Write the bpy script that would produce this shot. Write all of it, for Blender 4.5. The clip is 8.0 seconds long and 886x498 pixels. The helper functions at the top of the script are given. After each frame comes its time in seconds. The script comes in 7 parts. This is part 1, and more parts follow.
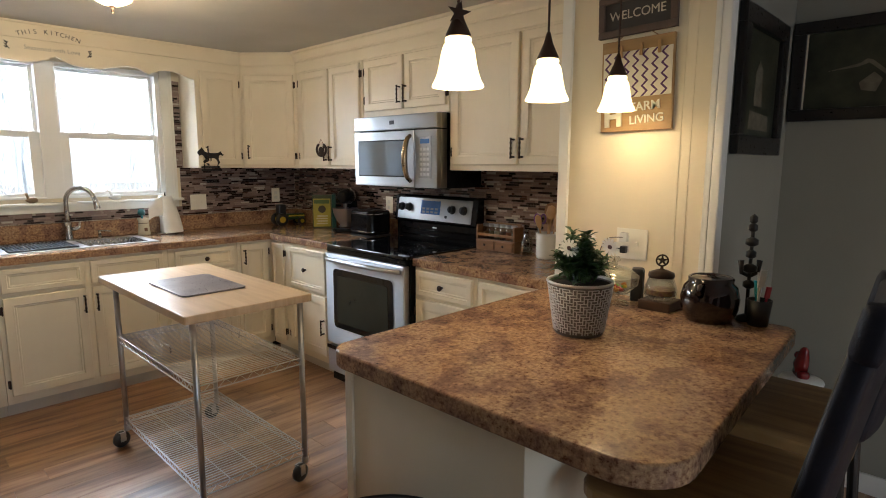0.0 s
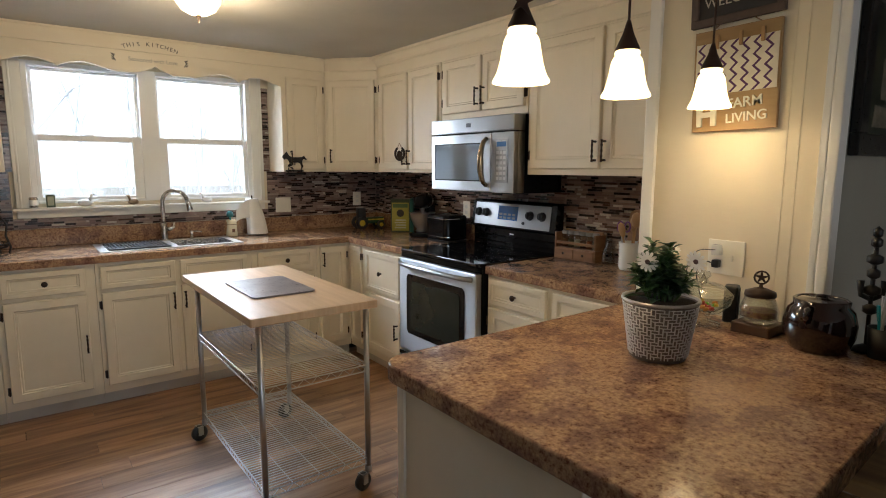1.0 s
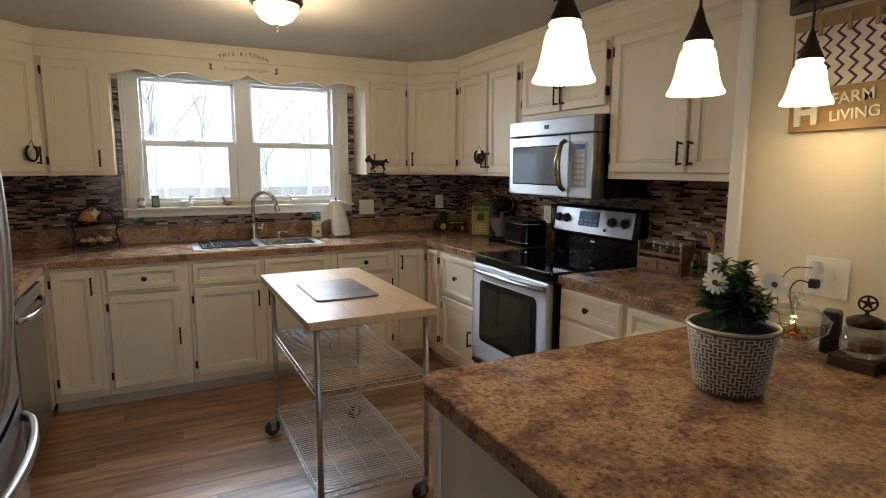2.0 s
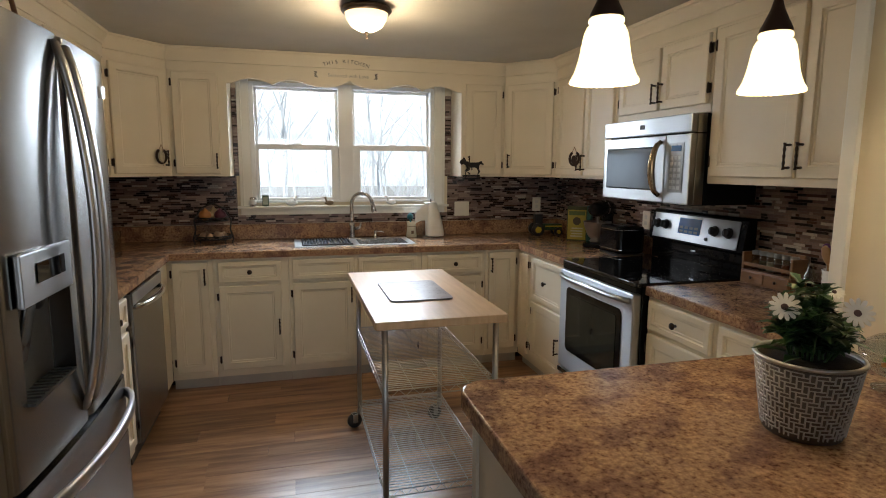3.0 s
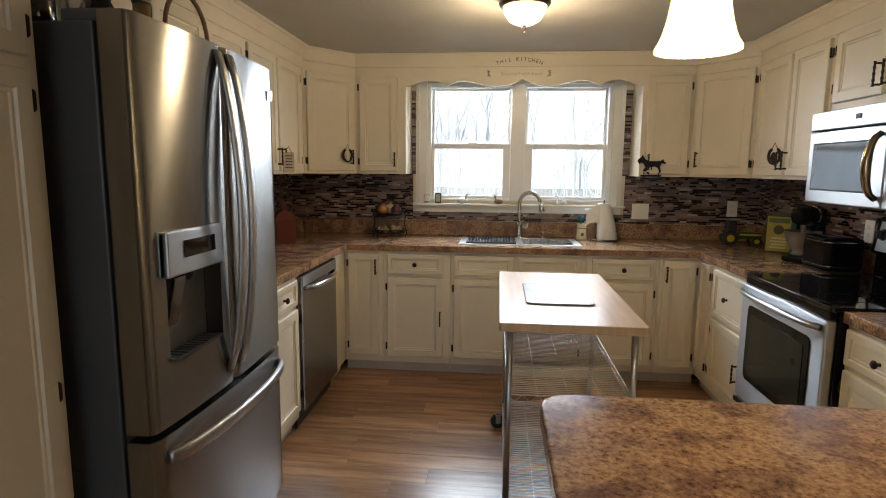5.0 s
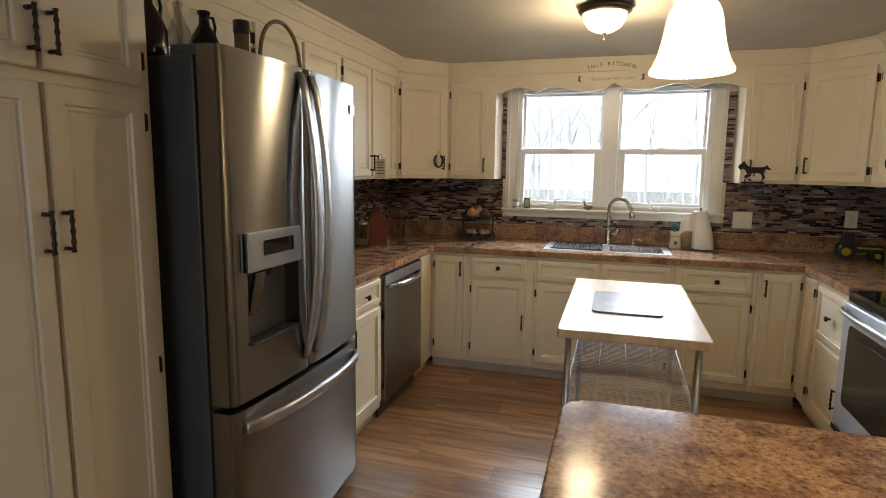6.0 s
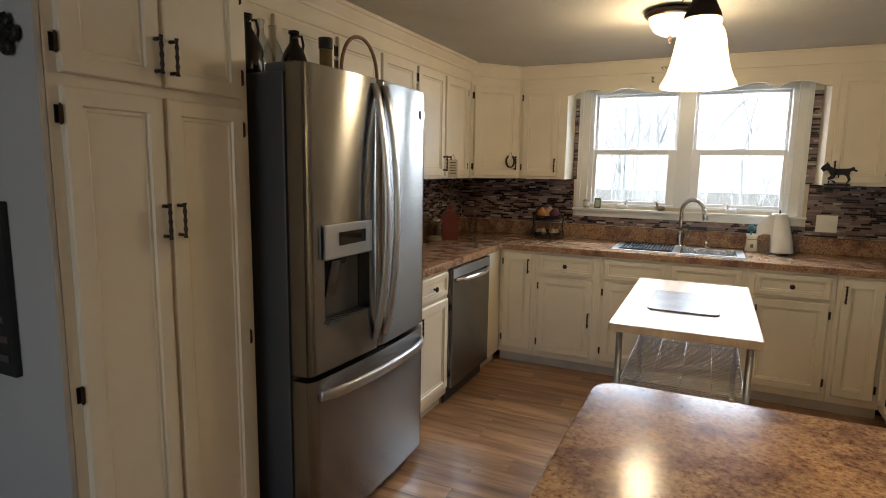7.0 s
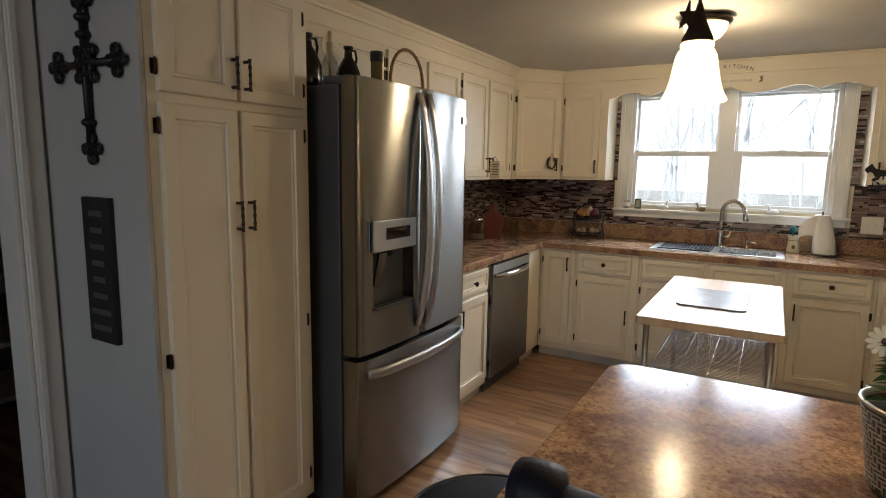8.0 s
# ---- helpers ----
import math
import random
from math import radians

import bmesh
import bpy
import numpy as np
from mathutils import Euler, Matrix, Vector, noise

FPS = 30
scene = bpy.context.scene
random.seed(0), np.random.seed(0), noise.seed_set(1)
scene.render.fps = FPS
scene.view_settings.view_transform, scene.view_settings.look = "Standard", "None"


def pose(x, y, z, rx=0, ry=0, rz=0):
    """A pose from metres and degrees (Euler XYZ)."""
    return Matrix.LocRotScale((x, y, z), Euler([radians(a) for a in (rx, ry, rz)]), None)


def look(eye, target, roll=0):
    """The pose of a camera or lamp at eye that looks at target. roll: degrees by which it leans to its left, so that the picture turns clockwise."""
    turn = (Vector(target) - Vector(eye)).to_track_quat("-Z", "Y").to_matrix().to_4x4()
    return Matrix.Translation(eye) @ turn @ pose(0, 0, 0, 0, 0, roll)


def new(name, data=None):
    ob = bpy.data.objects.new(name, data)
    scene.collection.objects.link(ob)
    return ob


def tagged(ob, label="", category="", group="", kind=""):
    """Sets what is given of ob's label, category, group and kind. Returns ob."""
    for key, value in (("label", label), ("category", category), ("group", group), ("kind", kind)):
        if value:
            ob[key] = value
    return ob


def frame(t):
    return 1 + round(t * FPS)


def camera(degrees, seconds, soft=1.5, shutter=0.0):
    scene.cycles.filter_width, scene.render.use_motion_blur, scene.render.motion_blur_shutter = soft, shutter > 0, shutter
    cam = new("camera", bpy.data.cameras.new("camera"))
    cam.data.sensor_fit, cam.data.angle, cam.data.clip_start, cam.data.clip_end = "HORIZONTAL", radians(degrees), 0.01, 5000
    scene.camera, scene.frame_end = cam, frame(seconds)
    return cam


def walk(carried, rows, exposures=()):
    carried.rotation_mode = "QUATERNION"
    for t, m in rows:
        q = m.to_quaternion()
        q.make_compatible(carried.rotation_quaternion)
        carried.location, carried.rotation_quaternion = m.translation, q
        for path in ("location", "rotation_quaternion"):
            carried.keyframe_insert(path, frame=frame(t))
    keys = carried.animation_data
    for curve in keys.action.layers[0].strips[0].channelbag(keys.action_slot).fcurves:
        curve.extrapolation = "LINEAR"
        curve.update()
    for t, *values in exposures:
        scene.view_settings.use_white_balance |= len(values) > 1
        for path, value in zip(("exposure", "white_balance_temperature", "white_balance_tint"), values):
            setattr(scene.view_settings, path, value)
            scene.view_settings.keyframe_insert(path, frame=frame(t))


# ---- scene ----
cam = camera(76.1, 8.0, soft=1.0)
PATH = [
    (0, (0.138, 0.115, 1.433), (1.557, 1.492, 1.133), 0.2),
    (0.5, (0.205, 0.138, 1.435), (1.512, 1.623, 1.143), 0.2),
    (1, (0.274, 0.149, 1.43), (1.463, 1.732, 1.144), 0.2),
    (2.5, (0.549, 0.128, 1.454), (1.259, 1.976, 1.17), 0.2),
    (3, (0.633, 0.104, 1.459), (1.145, 2.016, 1.175), 0.3),
    (3.5, (0.682, 0.112, 1.438), (1.02, 2.063, 1.156), 0.4),
    (4, (0.75, 0.139, 1.425), (0.94, 2.11, 1.141), 0.5),
    (4.5, (0.829, 0.154, 1.427), (0.839, 2.134, 1.145), 0.5),
    (6, (1.122, 0.084, 1.462), (0.545, 1.979, 1.183), 0.7),
    (6.5, (1.216, 0.021, 1.475), (0.49, 1.863, 1.192), 0.7),
    (7, (1.268, -0.055, 1.469), (0.423, 1.735, 1.184), 0.9),
    (7.5, (1.343, -0.146, 1.47), (0.408, 1.599, 1.184), 0.9),
    (8, (1.395, -0.222, 1.476), (0.402, 1.49, 1.19), 0.9),
]
walk(cam, [(t, look(eye, target, roll)) for t, eye, target, roll in PATH], [(0, 0.68, 6100, 10), (1, 0.48, 6050, 10), (2.5, 0.08, 6150, 10), (4.5, 0.22, 6350, 10), (6, 0.34, 6400, 10), (8, 0.36, 6300, 10)])
DAY, DAY2, SHADE, DOMEG, PEND, CEILP, HAZE_GLOW = 72.0, 13.5, 2.2, 1.8, 1.2, 14.5, 1.9   # light strengths

# ---- world and light ----
world = bpy.data.worlds.new("world")
scene.world = world
world.use_nodes = True
wn = world.node_tree.nodes
sky = wn.new("ShaderNodeTexSky")
sky.sky_type = "NISHITA"
sky.sun_disc = False
sky.sun_elevation = radians(40)
sky.sun_rotation = radians(-147)
world.node_tree.links.new(sky.outputs[0], wn["Background"].inputs[0])
wn["Background"].inputs[1].default_value = 0.15


def lamp(name, kind, m, energy, color, **more):
    data = bpy.data.lights.new(name, kind)
    data.energy, data.color = energy, color
    for key, value in more.items():
        if key == "angle":
            data.angle = value
        elif key == "spread":
            data.spread = value
        elif key == "radius":
            data.shadow_soft_size = value
        elif key == "size":
            data.shape = "RECTANGLE"
            data.size, data.size_y = value
    ob = new(name, data)
    ob.matrix_basis = m
    return ob


lamp("sun", "SUN", look((-7, -7, 9), (0, 4, 0)), 5.0, (1.0, 0.96, 0.90), angle=radians(8))
lamp("window_daylight", "AREA", pose(1.055, 5.22, 2.22, -52, 0, 0), DAY, (0.76, 0.88, 1.0), size=(1.6, 1.0), spread=radians(130))
lamp("dining_daylight", "AREA", pose(0.7, -3.21, 1.45, 90, 0, 0), DAY2, (0.80, 0.90, 1.0), size=(1.78, 1.18))

# ---- materials ----


def nodes_of(name):
    m = bpy.data.materials.new(name)
    m.use_nodes = True
    return m, m.node_tree.nodes, m.node_tree.links, m.node_tree.nodes["Principled BSDF"]


def ramp(n, stops, constant=False):
    r = n.new("ShaderNodeValToRGB")
    r.color_ramp.interpolation = "CONSTANT" if constant else "LINEAR"
    e = r.color_ramp.elements
    while len(e) < len(stops):
        e.new(0.5)
    for el, (p, c) in zip(e, stops):
        el.position, el.color = p, (*c, 1)
    return r


def noise_at(n, l, scale, stretch=(1, 1, 1), detail=4, rough=0.55, offset=None):
    tc = n.new("ShaderNodeTexCoord")
    mp = n.new("ShaderNodeMapping")
    mp.inputs["Scale"].default_value = stretch
    l.new(tc.outputs["Object"], mp.inputs[0])
    if offset is not None:
        l.new(offset, mp.inputs["Location"])
    t = n.new("ShaderNodeTexNoise")
    t.inputs["Scale"].default_value, t.inputs["Detail"].default_value, t.inputs["Roughness"].default_value = scale, detail, rough
    l.new(mp.outputs[0], t.inputs[0])
    return t


def mat(name, c1, c2=None, rough=0.5, metal=0.0, scale=6, stretch=(1, 1, 1), bump=0.0, bscale=80, bstretch=(1, 1, 1), wear=0.08, coat=0.0, spec=0.5):
    """Paint, wood, metal or stone: two tones by a broad noise, fine relief and uneven gloss."""
    m, n, l, b = nodes_of(name)
    c2 = c2 or tuple(v * 0.88 for v in c1)
    t = noise_at(n, l, scale, stretch)
    r = ramp(n, [(0.3, c1), (0.72, c2)])
    l.new(t.outputs["Fac"], r.inputs[0])
    l.new(r.outputs[0], b.inputs["Base Color"])
    b.inputs["Metallic"].default_value = metal
    b.inputs["Coat Weight"].default_value = coat
    b.inputs["Specular IOR Level"].default_value = spec
    f = noise_at(n, l, bscale, bstretch, 3)
    mr = n.new("ShaderNodeMapRange")
    mr.inputs["To Min"].default_value, mr.inputs["To Max"].default_value = max(0.02, rough - wear), min(1, rough + wear)
    l.new(f.outputs["Fac"], mr.inputs[0])
    l.new(mr.outputs[0], b.inputs["Roughness"])
    if bump:
        bp = n.new("ShaderNodeBump")
        bp.inputs["Strength"].default_value, bp.inputs["Distance"].default_value = bump, 0.002
        l.new(f.outputs["Fac"], bp.inputs["Height"])
        l.new(bp.outputs[0], b.inputs["Normal"])
    return m


def glow(name, color, strength, base=(0.9, 0.85, 0.75)):
    m, n, l, b = nodes_of(name)
    b.inputs["Base Color"].default_value = (*base, 1)
    b.inputs["Roughness"].default_value = 0.35
    b.inputs["Emission Color"].default_value = (*color, 1)
    b.inputs["Emission Strength"].default_value = strength
    return m


def glass(name, color=(1, 1, 1), rough=0.02, ior=1.45):
    m, n, l, b = nodes_of(name)
    b.inputs["Base Color"].default_value = (*color, 1)
    b.inputs["Transmission Weight"].default_value = 1
    b.inputs["Roughness"].default_value = rough
    b.inputs["IOR"].default_value = ior
    return m


def pane_glass():
    """Thin window glass: clear with a faint mirror."""
    m, n, l, b = nodes_of("window_glass")
    tr, gl, mx, fr = n.new("ShaderNodeBsdfTransparent"), n.new("ShaderNodeBsdfGlossy"), n.new("ShaderNodeMixShader"), n.new("ShaderNodeFresnel")
    gl.inputs["Roughness"].default_value = 0.01
    l.new(fr.outputs[0], mx.inputs[0]), l.new(tr.outputs[0], mx.inputs[1]), l.new(gl.outputs[0], mx.inputs[2])
    l.new(mx.outputs[0], n["Material Output"].inputs[0])
    return m


def laminate():
    """Mottled brown stone-look laminate: blotches, crystals and dark flecks."""
    m, n, l, b = nodes_of("laminate")
    a = noise_at(n, l, 9, (1, 1, 1), 5, 0.65)
    r1 = ramp(n, [(0.30, (0.145, 0.080, 0.064)), (0.43, (0.24, 0.142, 0.098)), (0.55, (0.40, 0.256, 0.150)), (0.72, (0.29, 0.180, 0.127))])
    l.new(a.outputs["Fac"], r1.inputs[0])
    c = noise_at(n, l, 85, (1, 1, 1), 6, 0.72)
    r2 = ramp(n, [(0.36, (0.36, 0.24, 0.22)), (0.44, (0.80, 0.73, 0.70)), (0.54, (1.05, 1.04, 1.01)), (0.67, (1.5, 1.46, 1.36))])
    l.new(c.outputs["Fac"], r2.inputs[0])
    mx = n.new("ShaderNodeMix")
    mx.data_type, mx.blend_type = "RGBA", "MULTIPLY"
    mx.inputs[0].default_value = 1
    l.new(r1.outputs[0], mx.inputs[6]), l.new(r2.outputs[0], mx.inputs[7])
    l.new(mx.outputs[2], b.inputs["Base Color"])
    b.inputs["Specular IOR Level"].default_value = 0.21
    f = noise_at(n, l, 160, (1, 1, 1), 2)
    mr = n.new("ShaderNodeMapRange")
    mr.inputs["To Min"].default_value, mr.inputs["To Max"].default_value = 0.12, 0.21
    l.new(f.outputs["Fac"], mr.inputs[0]), l.new(mr.outputs[0], b.inputs["Roughness"])
    bp = n.new("ShaderNodeBump")
    bp.inputs["Strength"].default_value, bp.inputs["Distance"].default_value = 0.18, 0.001
    l.new(f.outputs["Fac"], bp.inputs["Height"]), l.new(bp.outputs[0], b.inputs["Normal"])
    return m


def plank_wood():
    """Laminate floor planks: streaks along the plank, a tone of its own for each."""
    m, n, l, b = nodes_of("plank_wood")
    oi = n.new("ShaderNodeObjectInfo")
    off = n.new("ShaderNodeVectorMath")
    off.operation = "SCALE"
    off.inputs[0].default_value = (37, 91, 13)
    l.new(oi.outputs["Random"], off.inputs["Scale"])
    a = noise_at(n, l, 7, (0.28, 2.6, 1), 5, 0.58, off.outputs[0])
    r = ramp(n, [(0.26, (0.11, 0.045, 0.021)), (0.42, (0.235, 0.118, 0.056)), (0.56, (0.36, 0.202, 0.102)), (0.74, (0.47, 0.288, 0.158))])
    l.new(a.outputs["Fac"], r.inputs[0])
    tone = ramp(n, [(0, (0.74, 0.72, 0.70)), (0.5, (1.0, 0.98, 0.95)), (1, (1.22, 1.2, 1.16))])
    l.new(oi.outputs["Random"], tone.inputs[0])
    mx = n.new("ShaderNodeMix")
    mx.data_type, mx.blend_type = "RGBA", "MULTIPLY"
    mx.inputs[0].default_value = 1
    l.new(r.outputs[0], mx.inputs[6]), l.new(tone.outputs[0], mx.inputs[7])
    l.new(mx.outputs[2], b.inputs["Base Color"])
    f = noise_at(n, l, 60, (0.3, 6, 1), 3, 0.5, off.outputs[0])
    mr = n.new("ShaderNodeMapRange")
    b.inputs["Specular IOR Level"].default_value = 0.5
    b.inputs["Coat Weight"].default_value, b.inputs["Coat Roughness"].default_value, b.inputs["Coat IOR"].default_value = 0.35, 0.24, 1.6
    mr.inputs["To Min"].default_value, mr.inputs["To Max"].default_value = 0.24, 0.38
    l.new(f.outputs["Fac"], mr.inputs[0]), l.new(mr.outputs[0], b.inputs["Roughness"])
    bp = n.new("ShaderNodeBump")
    bp.inputs["Strength"].default_value, bp.inputs["Distance"].default_value = 0.14, 0.001
    l.new(f.outputs["Fac"], bp.inputs["Height"]), l.new(bp.outputs[0], b.inputs["Normal"])
    return m


def island_tones(name, stops, rough=0.25):
    m, n, l, b = nodes_of(name)
    g = n.new("ShaderNodeNewGeometry")
    r = ramp(n, stops, True)
    l.new(g.outputs["Random Per Island"], r.inputs[0])
    t = noise_at(n, l, 120)
    mx = n.new("ShaderNodeMix")
    mx.data_type, mx.blend_type = "RGBA", "OVERLAY"
    mx.inputs[0].default_value = 0.35
    l.new(r.outputs[0], mx.inputs[6]), l.new(t.outputs["Fac"], mx.inputs[7])
    l.new(mx.outputs[2], b.inputs["Base Color"])
    b.inputs["Roughness"].default_value = rough
    return m


def brushed(name, c, rough, aniso=0.75):
    """Brushed stainless steel: the grain runs level, so that lights draw out upright."""
    m = mat(name, c, tuple(v * 0.92 for v in c), rough, 1.0, scale=2.5, bscale=30, bstretch=(0.3, 0.3, 30), wear=0.012)
    n, l = m.node_tree.nodes, m.node_tree.links
    b = n["Principled BSDF"]
    b.inputs["Anisotropic"].default_value = aniso
    b.inputs["Anisotropic Rotation"].default_value = 0.25
    tg = n.new("ShaderNodeTangent")
    tg.direction_type, tg.axis = "RADIAL", "Z"
    l.new(tg.outputs[0], b.inputs["Tangent"])
    return m


CREAM = mat("cream_paint", (0.81, 0.728, 0.575), (0.75, 0.665, 0.515), 0.42, scale=3, bump=0.12, bscale=45)
CREAM_WALL = mat("cream_wall", (0.76, 0.68, 0.52), (0.70, 0.62, 0.47), 0.6, scale=2, bump=0.25, bscale=60, bstretch=(1, 0.25, 1))
WHITE = mat("white_trim_paint", (0.82, 0.80, 0.74), (0.76, 0.74, 0.68), 0.38, scale=4, bump=0.08)
VINYL = mat("window_vinyl", (0.86, 0.86, 0.85), (0.82, 0.82, 0.80), 0.3, scale=4)
# Darker copy of the grey wall: the dining corner's shade put into its colour.
SHADED_WALL = mat("shaded_grey_wall_paint", (0.30, 0.285, 0.235), (0.265, 0.25, 0.205), 0.65, scale=2, bump=0.2, bscale=120)
GREY_WALL = mat("grey_wall_paint", (0.50, 0.495, 0.475), (0.45, 0.445, 0.43), 0.65, scale=2, bump=0.2, bscale=120)
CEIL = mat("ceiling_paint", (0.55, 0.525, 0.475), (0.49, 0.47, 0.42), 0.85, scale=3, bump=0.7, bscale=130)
TOE = mat("grey_vinyl_base", (0.58, 0.54, 0.47), (0.50, 0.46, 0.40), 0.5, scale=6)
LAM = laminate()
PLANK = plank_wood()
GAP = mat("dark_joint", (0.03, 0.022, 0.016), rough=0.8)
GROUT = mat("grout", (0.24, 0.195, 0.175), (0.19, 0.155, 0.14), 0.85, scale=30, bump=0.3)
TILE = island_tones("mosaic_glass", [(0, (0.25, 0.178, 0.155)), (0.25, (0.195, 0.135, 0.118)), (0.45, (0.31, 0.235, 0.205)), (0.63, (0.022, 0.012, 0.010)), (0.86, (0.085, 0.045, 0.034)), (0.93, (0.48, 0.42, 0.36))], 0.16)
BRONZE = mat("dark_bronze", (0.035, 0.022, 0.016), (0.055, 0.035, 0.025), 0.38, 0.75, scale=40, bump=0.2)
IRON = mat("black_iron", (0.018, 0.016, 0.015), (0.03, 0.027, 0.025), 0.45, 0.5, scale=30, bump=0.25)
STEEL = brushed("brushed_steel", (0.275, 0.266, 0.252), 0.22, 1.0)
HANDLE = mat("satin_handle_steel", (0.60, 0.595, 0.59), (0.54, 0.535, 0.53), 0.36, 1.0, scale=12, bscale=60, bstretch=(1, 1, 6), wear=0.04)
CART = mat("dull_chrome", (0.56, 0.565, 0.59), (0.47, 0.475, 0.50), 0.34, 1.0, scale=12, wear=0.06)
# Sink steel copied darker and bluer: shade inside the bowls put into colour.
SHADED_BOWL = mat("shaded_sink_bowl_steel", (0.30, 0.31, 0.335), (0.24, 0.25, 0.27), 0.27, 1.0, scale=5, wear=0.05)
STEEL_H = brushed("brushed_steel_bright", (0.42, 0.418, 0.415), 0.29, 0.9)
STEEL_R = brushed("brushed_steel_range", (0.56, 0.585, 0.62), 0.36, 0.9)
CHROME = mat("polished_chrome", (0.75, 0.75, 0.76), (0.7, 0.7, 0.71), 0.14, 1.0, scale=8, wear=0.05)
NICKEL = mat("brushed_nickel", (0.58, 0.56, 0.53), (0.52, 0.50, 0.47), 0.25, 1.0, scale=10, wear=0.06)
FRIDGE_SIDE = mat("grey_appliance_paint", (0.075, 0.077, 0.08), (0.06, 0.062, 0.065), 0.42, 0.0, scale=3, bump=0.15, bscale=220)
BLACK = mat("black_enamel", (0.007, 0.007, 0.008), (0.011, 0.011, 0.012), 0.11, scale=20, wear=0.03, spec=0.2)
BLACK_GLASS = mat("black_glass", (0.006, 0.006, 0.007), (0.008, 0.008, 0.009), 0.05, scale=10, wear=0.03)
OVEN_GLASS = mat("oven_glass", (0.030, 0.034, 0.028), (0.022, 0.025, 0.021), 0.06, scale=4, wear=0.03)
PLASTIC_BLACK = mat("black_plastic", (0.014, 0.014, 0.015), (0.02, 0.02, 0.02), 0.4, scale=30)
DISPLAY = mat("lcd_blue", (0.07, 0.17, 0.38), (0.05, 0.12, 0.30), 0.12, scale=6)
BUTCHER = mat("butcher_block", (0.68, 0.50, 0.33), (0.54, 0.37, 0.22), 0.32, scale=5, stretch=(7, 0.6, 1), bump=0.08, bscale=60, bstretch=(6, 0.5, 1))
BOARD = mat("cutting_board_grey", (0.27, 0.24, 0.25), (0.13, 0.115, 0.125), 0.28, scale=8, wear=0.02)
BULB = glow("lit_frosted_glass", (1.0, 0.77, 0.38), SHADE)
DOME = glow("lit_dome_glass", (1.0, 0.74, 0.38), DOMEG)
PANE = pane_glass()


def jar_glass():
    """Thin clear glassware with brighter rims."""
    m, n, l, b = nodes_of("clear_glassware")
    tr, gl, mx, lw, mt = n.new("ShaderNodeBsdfTransparent"), n.new("ShaderNodeBsdfGlossy"), n.new("ShaderNodeMixShader"), n.new("ShaderNodeLayerWeight"), n.new("ShaderNodeMath")
    tr.inputs[0].default_value = (0.93, 0.95, 0.94, 1)
    gl.inputs["Roughness"].default_value = 0.06
    lw.inputs[0].default_value = 0.25
    mt.operation = "MULTIPLY"
    mt.inputs[1].default_value = 0.85
    l.new(lw.outputs["Facing"], mt.inputs[0]), l.new(mt.outputs[0], mx.inputs[0])
    l.new(tr.outputs[0], mx.inputs[1]), l.new(gl.outputs[0], mx.inputs[2])
    l.new(mx.outputs[0], n["Material Output"].inputs[0])
    return m


CLEAR = jar_glass()
SINK_STEEL = mat("satin_steel", (0.50, 0.50, 0.50), (0.42, 0.42, 0.42), 0.30, 1.0, scale=5, wear=0.05)
OAK = mat("brown_wood", (0.30, 0.16, 0.075), (0.20, 0.10, 0.045), 0.42, scale=7, stretch=(1, 1, 6), bump=0.15)
WICKER = mat("woven_wicker", (0.30, 0.17, 0.08), (0.18, 0.09, 0.04), 0.65, scale=60, bump=0.6, bscale=150)
BROWN_GLAZE = mat("brown_glazed_stoneware", (0.013, 0.005, 0.004), (0.022, 0.008, 0.006), 0.08, scale=9, coat=0.5)
LEATHER = mat("black_leather", (0.007, 0.008, 0.014), (0.012, 0.013, 0.022), 0.55, scale=9, bump=0.35, bscale=190, spec=0.28)
SEAT_WOOD = mat("striped_acacia", (0.50, 0.32, 0.13), (0.17, 0.085, 0.03), 0.4, scale=4, stretch=(5, 0.45, 1), bump=0.1)
PAPER = mat("paper_white", (0.84, 0.83, 0.80), (0.78, 0.77, 0.74), 0.8, scale=20, bump=0.3, bscale=200)
CREAMWARE = mat("cream_ceramic", (0.72, 0.66, 0.50), (0.64, 0.57, 0.42), 0.25, scale=12)
WHITEWARE = mat("white_ceramic", (0.80, 0.79, 0.76), (0.74, 0.73, 0.70), 0.2, scale=12)
PLATE = mat("ivory_plastic", (0.86, 0.83, 0.74), (0.82, 0.79, 0.70), 0.35, scale=12)


def flat(name, c, rough=0.5, metal=0.0):
    return mat(name, c, tuple(v * 0.85 for v in c), rough, metal, scale=25)


# ---- mesh helpers ----


def part(name, bm, material, parent=None, label="", smooth=False):
    me = bpy.data.meshes.new(name)
    bmesh.ops.recalc_face_normals(bm, faces=bm.faces)
    bm.to_mesh(me)
    bm.free()
    me.materials.append(material)
    if smooth:
        for p in me.polygons:
            p.use_smooth = True
    ob = new(name, me)
    if parent is not None:
        ob.parent = parent
    if label:
        ob["label"] = label
    return ob


def thing(name, m, label, category, group="", kind=""):
    ob = new(name)
    ob.empty_display_size = 0.05
    ob.matrix_basis = m if isinstance(m, Matrix) else pose(*m)
    return tagged(ob, label, category, group, kind)


def box(bm, x0, x1, y0, y1, z0, z1, bevel=0.0):
    r = bmesh.ops.create_cube(bm, size=1)
    vs = r["verts"]
    for v in vs:
        v.co = Vector((x0 + (v.co.x + 0.5) * (x1 - x0), y0 + (v.co.y + 0.5) * (y1 - y0), z0 + (v.co.z + 0.5) * (z1 - z0)))
    if bevel:
        es = list({e for v in vs for e in v.link_edges})
        bmesh.ops.bevel(bm, geom=es, offset=bevel, segments=2, profile=0.6, affect="EDGES")
    return bm


def B(*a, bevel=0.0):
    return box(bmesh.new(), *a, bevel=bevel)


